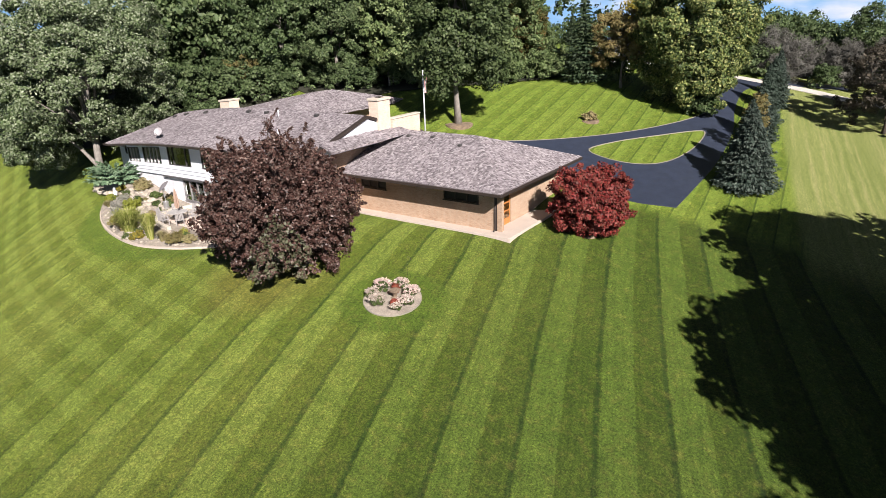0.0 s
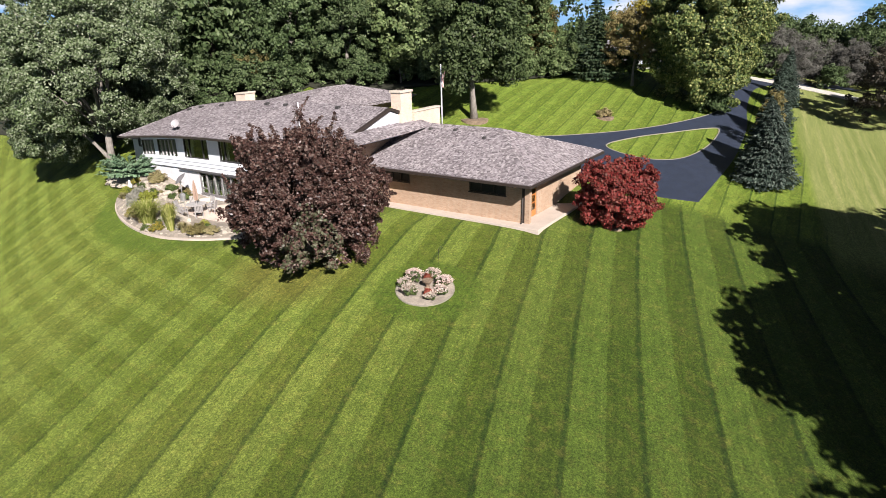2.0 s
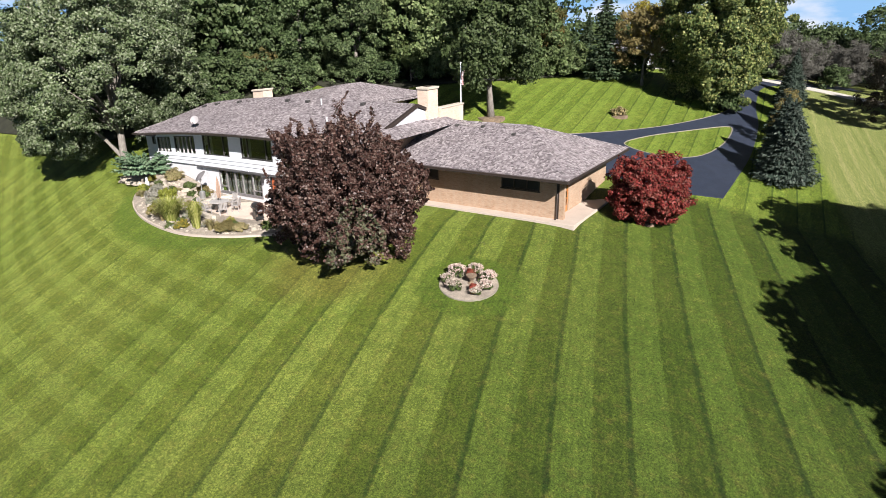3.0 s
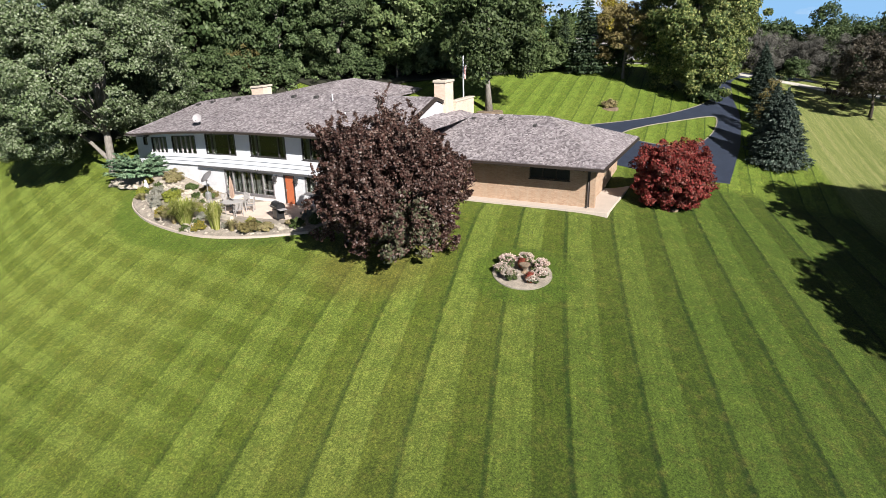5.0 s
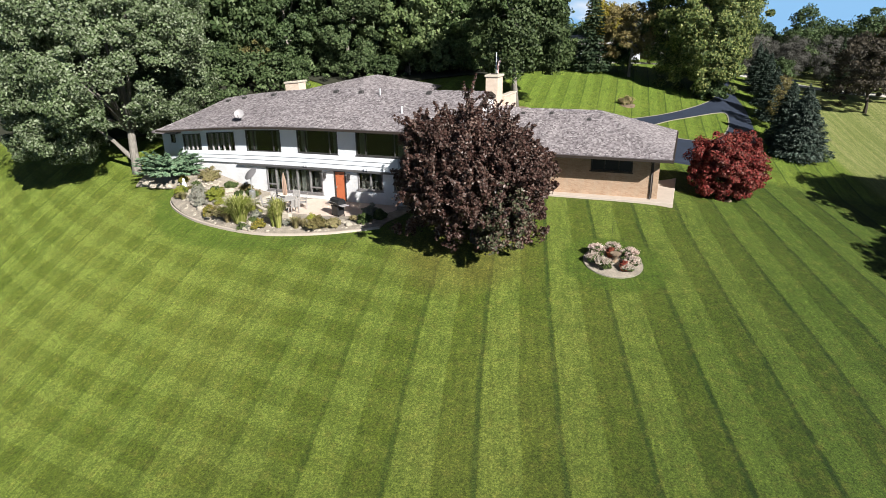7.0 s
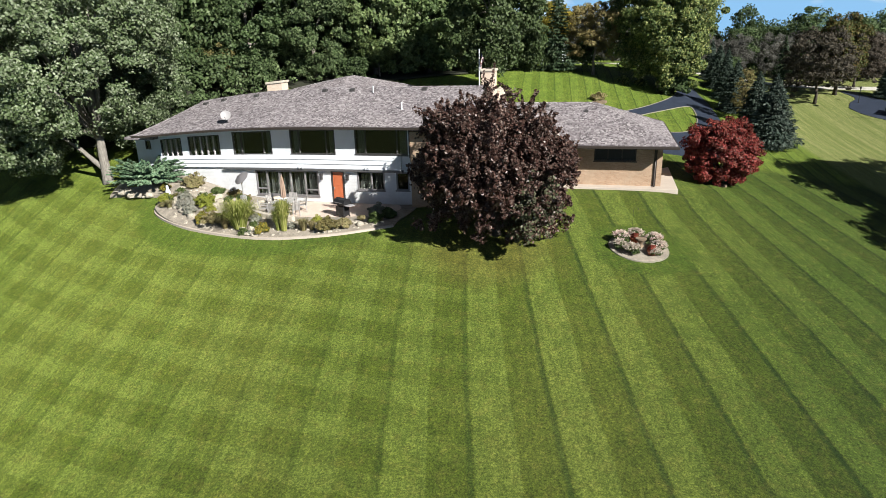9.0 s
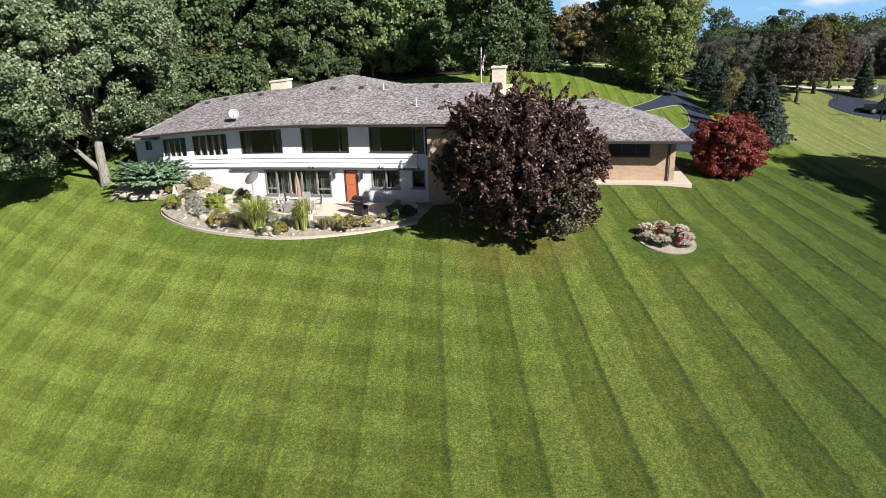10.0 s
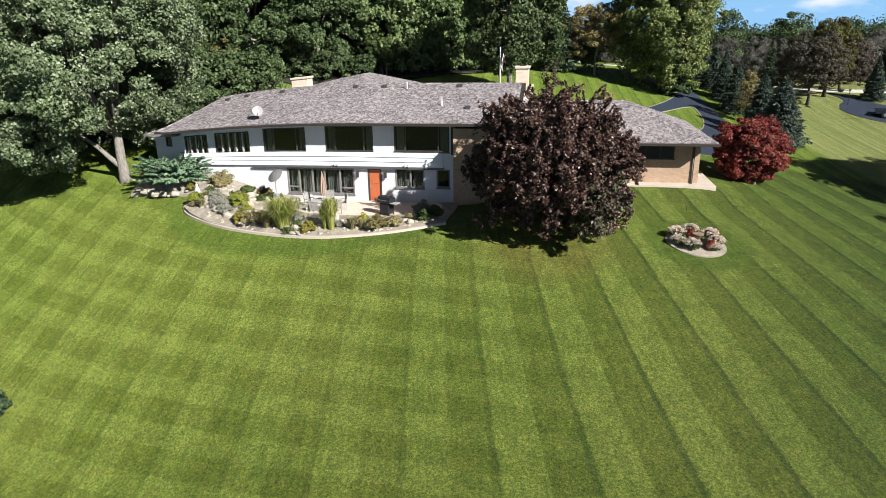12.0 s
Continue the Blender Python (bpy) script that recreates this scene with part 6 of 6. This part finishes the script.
shrubs = [(-46.3, 24.8, 0.62, LIME_LEAF, "lime-yellow shrub in the rock garden", 0.06), (-48.7, 27.3, 0.6, DRY_LEAF, "brownish shrub against the white wall", 0.07), (-46.9, 27.2, 0.36, GREEN_LEAF, "green perennial by the wall", 0.07), (-45.8, 27.6, 0.38, RUST_LEAF, "rusty perennial by the wall", 0.06), (-44.3, 22.6, 0.58, DRY_LEAF, "dry brown perennial among the stones", 0.06), (-45.3, 22.95, 0.42, YELLOW_FLOWER, "yellow flowering perennial in the bed", 0.05), (-46.6, 23.7, 0.42, SILVER_LEAF, "silvery perennial low in the bed", 0.05), (-40.6, 21.75, 0.4, YELLOW_FLOWER, "low yellow flowers by the kerb", 0.05), (-36.7, 22.1, 0.55, RUST_LEAF, "rusty low shrub by the kerb", 0.06), (-35.8, 22.5, 0.42, DRY_LEAF, "low dry shrub by the kerb", 0.06), (-34.3, 23.6, 0.4, GREEN_LEAF, "low green shrub at the patio's end", 0.08), (-33.9, 24.9, 0.42, GREEN_LEAF, "green shrub in the shade", 0.08), (-44.8, 26.9, 0.35, GREEN_LEAF, "green perennial among the rocks", 0.06), (-48.0, 25.2, 0.4, SILVER_LEAF, "grey dry perennial among the stones", 0.05), (-47.3, 24.4, 0.45, SILVER_LEAF, "low silvery perennial among the stones", 0.05), (-49.3, 24.9, 0.4, LIME_LEAF, "small yellow-green perennial by the kerb", 0.05), (-50.3, 26.4, 0.35, YELLOW_FLOWER, "small yellow perennial by the juniper", 0.05), (-43.9, 24.9, 0.3, DRY_LEAF, "pale dry perennial by the patio", 0.05), (-34.9, 25.6, 0.5, SILVER_LEAF, "grey perennial in the shade", 0.07), (-53.0, 26.6, 0.3, YELLOW_FLOWER, "yellow flowers below the juniper", 0.05)]
for i, (x, y, r, mat, label, leaf) in enumerate(shrubs):
    b = base("garden_shrub", (x, y, bed_z(x, y) + 0.04), label, "shrub", "plants in the rock garden", 40 * i)
    new("leaves", bush_mesh(150 + i, (r, r, r * 0.85), 70, 80, r * 0.28, leaf * 0.85, mat, lumpy=0.38)).parent = b

gp = random.Random(12)
low_kinds = [("silvery ground cover between the stones", SILVER_LEAF, 0.04), ("dry tan seed heads in the bed", DRY_LEAF, 0.04), ("small green perennial in the bed", GREEN_LEAF, 0.045), ("small yellow-green perennial in the bed", LIME_LEAF, 0.04), ("small rusty perennial in the bed", RUST_LEAF, 0.045)]
low_meshes = [bush_mesh(190 + i, (0.36, 0.34, 0.26), 46, 60, 0.12, k[2], k[1], lumpy=0.45) for i, k in enumerate(low_kinds)]
bed_inner = [(x * 0.94 + -41.5 * 0.06, y * 0.94 + 25.2 * 0.06) for x, y in CURB] + [(-33.9, 26.5), (-49.0, 27.9)]
placed = 0
while placed < 34:
    x, y = gp.uniform(-50, -33.5), gp.uniform(21.4, 27.9)
    if not inside((x, y), bed_inner) or inside((x, y), patio):
        continue
    i = gp.randrange(5)
    b = base("low_plant", (x, y, bed_z(x, y) + 0.04), low_kinds[i][0], "plant", "low plants in the rock garden", gp.uniform(0, 360))
    b.scale = (gp.uniform(0.5, 1.0),) * 3
    new("leaves", low_meshes[i]).parent = b
    placed += 1
V, Fc = [], []
while len(V) < 420 * 12:
    x, y = gp.uniform(-50, -33.5), gp.uniform(21.3, 27.9)
    if not inside((x, y), bed_inner) or inside((x, y), patio):
        continue
    r, k, z0, turn = gp.uniform(0.05, 0.17), len(V), bed_z(x, y) + 0.05, gp.uniform(0, 6.28)
    for h, q in ((-0.3, 1.0), (0.45, 0.7)):
        for c in range(6):
            w = r * q * gp.uniform(0.75, 1.25)
            V.append((x + w * math.cos(turn + c * 1.047), y + w * math.sin(turn + c * 1.047), z0 + r * h))
    Fc += [(k + c, k + (c + 1) % 6, k + 6 + (c + 1) % 6, k + 6 + c) for c in range(6)] + [tuple(k + 6 + c for c in range(6))]
me = bpy.data.meshes.new("cobbles")
me.from_pydata(V, [], Fc)
me.materials.append(ROCK)
tagged(new("cobbles", me), "scattered pale cobbles in the rock garden", "stones", kind="stuff")

# spreading juniper beside the maple
gj = np.random.default_rng(77)
P, N, T = [], [], []
for _ in range(190):
    az, r, h = gj.uniform(0, 6.28), gj.uniform(0.4, 1.0), gj.uniform(0.05, 1.0)
    d = np.array([math.cos(az), math.sin(az), 0.0])
    L = 2.55 * r * (1.25 - 0.4 * h)
    s = np.array([-d[1], d[0], 0])
    for q in range(60):
        u = gj.uniform(0.2, 1)
        side = gj.uniform(-1, 1) * 0.34 * (1.15 - u)
        p = d * L * u * np.array([1.15, 0.9, 1]) + s * side + np.array([0, 0, 1.6 * h * (u ** 0.6) + 0.1 - 0.25 * abs(side)])
        P.append(p)
        N.append(np.array([0, 0, 1.0]) + d * 0.3)
        T.append(d + s * side * 2 + np.array([0, 0, 0.3]))
jun = base("juniper", (-51.9, 27.1, bed_z(-51.9, 27.1)), "spreading blue-green juniper at the house corner", "shrub")
new("foliage", leaf_mesh("foliage", np.array(P), np.array(N), 0.12, JUNIPER_LEAF, 2.4, 77, np.array(T))).parent = jun

# small white garden statue
st = bmesh.new()
bm_lathe(st, [(0.16, 0), (0.18, 0.06), (0.12, 0.1), (0.15, 0.25), (0.17, 0.4), (0.12, 0.55), (0.07, 0.62), (0.09, 0.7), (0.085, 0.78), (0.03, 0.84)], (0, 0, 0), 14)
s = part("garden_statue", st, WHITE, smooth=True)
s.location = (-49.3, 25.3, bed_z(-49.3, 25.3) + 0.05)
tagged(s, "small white garden statue among the rocks", "statue")

# ---------------------------------------------------------------- patio furniture


def chair_parts(c):
    bm = bmesh.new()
    for k in range(5):
        bm_box(bm, -0.26 + k * 0.105, -0.25, 0.42, -0.26 + k * 0.105 + 0.09, 0.25, 0.445)
    part("seat", bm, GREY_FURN, c)
    for x in (-0.27, 0.23):
        for y in (-0.25, 0.21):
            box_part("leg", x, y, 0, x + 0.045, y + 0.045, 0.42 if y < 0 else 0.42, GREY_FURN, c)
        box_part("armrest", x - 0.01, -0.27, 0.64, x + 0.06, 0.27, 0.67, GREY_FURN, c, bevel=0.008)
        box_part("arm_post", x + 0.005, -0.24, 0.445, x + 0.04, -0.2, 0.64, GREY_FURN, c)
    tilt = Matrix.Translation((0, 0.22, 0.45)) @ pose(0, 0, 0, -10) @ Matrix.Translation((0, -0.22, -0.45))
    bm = bmesh.new()
    bm_tube(bm, [(-0.25, 0.232, 0.448), (-0.25, 0.232, 0.98), (0.25, 0.232, 0.98), (0.25, 0.232, 0.448)], 0.026, 6)
    bm.transform(tilt)
    back = part("backrest", bm, GREY_FURN, c)
    for k in range(5):
        bm = bmesh.new()
        bm_box(bm, -0.225 + k * 0.095, 0.22, 0.46, -0.225 + k * 0.095 + 0.065, 0.245, 0.97)
        bm.transform(tilt)
        part("slat", bm, GREY_FURN, back)


TX, TY = -41.0, 25.2
ch = base("patio_chair", (TX, TY - 1.15, PZ + 0.02), "weathered grey slatted patio chair", "chair", "chairs round the patio table", 180)
chair_parts(ch)
for a in (150, 210, 30, -30, 90):
    x, y = TX + 1.2 * math.cos(radians(a)), TY + 1.15 * math.sin(radians(a))
    copy_thing(ch, pose(x, y, PZ + 0.02, 0, 0, a - 90))
tb = base("patio_table", (TX, TY, PZ + 0.02), "round pale-topped patio table", "table")
bm = bmesh.new()
bm_lathe(bm, [(0.66, 0.70), (0.7, 0.71), (0.7, 0.735), (0.66, 0.745)], (0, 0, 0), 32)
part("tabletop", bm, TABLE_TOP, tb)
bm = bmesh.new()
bm_lathe(bm, [(0.3, 0), (0.28, 0.04), (0.06, 0.08), (0.05, 0.7)], (0, 0, 0), 14)
part("pedestal", bm, BLACK, tb)
um = base("patio_umbrella", (TX + 0.1, TY, PZ + 0.78), "closed beige canvas umbrella above the patio table", "umbrella")
bm = bmesh.new()
bm_tube(bm, [(0, 0, -0.7), (0, 0, 1.75)], 0.022, 8)
part("pole", bm, GREY_FURN, um)
bm = bmesh.new()
rings = []
for h, r in ((0.25, 0.13), (0.5, 0.17), (0.95, 0.15), (1.35, 0.1), (1.68, 0.03)):
    rings.append([bm.verts.new((r * (1 if k % 2 else 0.6) * math.cos(math.pi * k / 8), r * (1 if k % 2 else 0.6) * math.sin(math.pi * k / 8), h)) for k in range(16)])
for q, w in zip(rings, rings[1:]):
    for k in range(16):
        bm.faces.new((q[k], q[(k + 1) % 16], w[(k + 1) % 16], w[k]))
part("canopy", bm, CANVAS, um)

# heater on a pole
ht = base("patio_heater", (-44.6, 26.6, bed_z(-44.6, 26.6)), "tall metal patio heater with a round reflector", "patio heater")
bm = bmesh.new()
bm_lathe(bm, [(0.22, 0), (0.22, 0.55), (0.16, 0.62), (0.03, 0.63), (0.03, 1.45), (0.09, 1.46), (0.09, 1.72), (0.03, 1.74)], (0, 0, 0), 18)
part("body", bm, METAL, ht, smooth=False)
bm = bmesh.new()
bm_lathe(bm, [(0.02, 0.0), (0.25, 0.0), (0.5, -0.06), (0.52, -0.05), (0.26, 0.06), (0.02, 0.12)], (0, 0, 0), 24)
bm.transform(pose(0, 0, 1.82, 38, -22, 0))
part("reflector", bm, GREY_FRAME, ht, "dark round tilted reflector")

# barbecue grill
gl = base("grill", (-36.9, 25.0, PZ + 0.02), "dark gas barbecue grill with steel side shelves", "grill", rz=-25)
bm = bmesh.new()
bm_box(bm, -0.34, -0.26, 0.1, 0.34, 0.26, 0.7)
part("cabinet", bm, BLACK, gl, bevel=0.02)
bm = bmesh.new()
prof = [(-0.3, 0.78), (-0.3, 0.92), (-0.2, 1.1), (0.0, 1.17), (0.2, 1.12), (0.3, 0.98), (0.3, 0.78)]
a = [bm.verts.new((-0.45, y, z)) for y, z in prof]
b = [bm.verts.new((0.45, y, z)) for y, z in prof]
for i in range(len(prof)):
    j = (i + 1) % len(prof)
    bm.faces.new((a[i], a[j], b[j], b[i]))
bm.faces.new(a[::-1])
bm.faces.new(b)
lid = part("lid", bm, BLACK, gl, "glossy dark lid")
bm = bmesh.new()
bm_tube(bm, [(-0.32, -0.36, 0.95), (0.32, -0.36, 0.95)], 0.016, 8)
part("handle", bm, METAL, lid)
for x0 in (-0.88, 0.46):
    box_part("side_shelf", x0, -0.25, 0.76, x0 + 0.42, 0.25, 0.80, GUTTER, gl, bevel=0.01)
for x in (-0.36, 0.3):
    for y in (-0.24, 0.2):
        bm = bmesh.new()
        bm_tube(bm, [(x, y + 0.03, 0.05), (x + 0.05, y + 0.03, 0.05)], 0.05, 10)
        part("wheel", bm, BLACK, gl)

# ---------------------------------------------------------------- lamp post and pickup
lx, ly = 4.7, 68.4
lp = base("yard_lamp", (lx, ly, gz(lx, ly)), "black yard lamp post beside the neighbour's drive", "lamp post")
lp.scale = (0.9, 0.9, 0.68)
bm = bmesh.new()
bm_lathe(bm, [(0.07, -0.1), (0.07, 0.12), (0.035, 0.16), (0.03, 2.1), (0.06, 2.12)], (0, 0, 0), 10)
part("post", bm, BLACK, lp)
bm = bmesh.new()
bm_lathe(bm, [(0.08, 2.12), (0.13, 2.42), (0.16, 2.44), (0.03, 2.58)], (0, 0, 0), 8)
part("lantern", bm, FRAME, lp)

tk = base("pickup_truck", (8.45, 64.1, gz(8.45, 64.1) + 0.04), "dark pickup truck parked on the neighbour's drive", "pickup truck", rz=160)
tk.scale = (0.9, 0.9, 0.9)
PAINT = plain("dark_car_paint", (0.025, 0.03, 0.045), 0.25, 0.2)
bm = bmesh.new()
prof = [(-2.7, 0.45), (2.75, 0.45), (2.8, 0.95), (1.5, 1.05), (0.95, 1.68), (-0.55, 1.72), (-0.75, 1.1), (-2.7, 1.1)]
a = [bm.verts.new((x, -0.92 + (0.14 if z > 1.2 else 0), z)) for x, z in prof]
b = [bm.verts.new((x, 0.92 - (0.14 if z > 1.2 else 0), z)) for x, z in prof]
for i in range(len(prof)):
    j = (i + 1) % len(prof)
    bm.faces.new((a[i], a[j], b[j], b[i]))
bm.faces.new(a[::-1])
bm.faces.new(b)
part("body", bm, PAINT, tk, bevel=0.04)
for s in (-1, 1):
    box_part("side_window", -0.4, s * 0.80, 1.18, 0.85, s * 0.86, 1.6, BLACK, tk)
for x in (-1.75, 1.75):
    for y in (-0.93, 0.93):
        bm = bmesh.new()
        bm_tube(bm, [(x, y - 0.12, 0.38), (x, y + 0.12, 0.38)], 0.38, 18)
        w = part("wheel", bm, BLACK, tk)
        bm = bmesh.new()
        bm_tube(bm, [(x, y - 0.13, 0.38), (x, y + 0.13, 0.38)], 0.2, 14)
        part("rim", bm, METAL, w)
for y in (-0.6, 0.6):
    box_part("headlight", 2.74, y - 0.16, 0.72, 2.81, y + 0.16, 0.88, WHITE, tk)

# basketball hoop beside the neighbour's drive
hoop = base("basketball_hoop", (6.5, 61.7, gz(6.5, 61.7)), "basketball hoop with a white backboard on a dark pole", "basketball hoop", rz=-35)
bm = bmesh.new()
bm_tube(bm, [(0, 0, -0.1), (0, 0, 2.6), (0, -0.35, 3.15)], [0.07, 0.06, 0.05], 8)
part("pole", bm, BLACK, hoop, smooth=True)
board = box_part("backboard", -0.68, -0.42, 2.8, 0.68, -0.37, 3.75, WHITE, hoop, "white rectangular backboard", bevel=0.01)
bm = bmesh.new()
for x0, z0, x1, z1 in ((-0.3, 3.0, 0.3, 3.05), (-0.3, 3.42, 0.3, 3.47), (-0.3, 3.05, -0.25, 3.42), (0.25, 3.05, 0.3, 3.42)):
    bm_box(bm, x0, -0.428, z0, x1, -0.421, z1)
part("target_square", bm, FLAG_BLUE, board)
bm = bmesh.new()
bm_tube(bm, [(0.23 * math.cos(a), -0.68 + 0.23 * math.sin(a), 3.02) for a in (2 * math.pi * k / 16 for k in range(17))], 0.012, 6)
part("rim", bm, ORANGE, hoop)

# neighbour's low house beyond the rear lawn, seen between the trees
far = base("distant_house", (-30.5, 93.0, gz(-30.5, 93)), "low white distant house with a pale roof among trees", "house", rz=12)
bm = bmesh.new()
bm_box(bm, -6, -3.5, -0.6, 6, 3.5, 2.3)
part("wall", bm, WHITE, far)
for x0, x1 in ((-4.6, -2.6), (-1.2, 1.0), (2.4, 5.0)):
    w = box_part("window", x0, -3.56, 0.6, x1, -3.49, 1.8, FRAME, far)
    box_part("pane", x0 + 0.08, -3.575, 0.68, x1 - 0.08, -3.563, 1.72, SCREEN, w)
bm = bmesh.new()
eaves = [bm.verts.new(p) for p in ((-6.7, -4.2, 2.25), (6.7, -4.2, 2.25), (6.7, 4.2, 2.25), (-6.7, 4.2, 2.25))]
r0, r1 = bm.verts.new((-3.8, 0, 3.5)), bm.verts.new((3.8, 0, 3.5))
for fc in ((eaves[0], eaves[1], r1, r0), (eaves[2], eaves[3], r0, r1), (eaves[1], eaves[2], r1), (eaves[3], eaves[0], r0), tuple(reversed(eaves))):
    bm.faces.new(fc)
part("roof", bm, GUTTER, far, "pale grey hip roof")
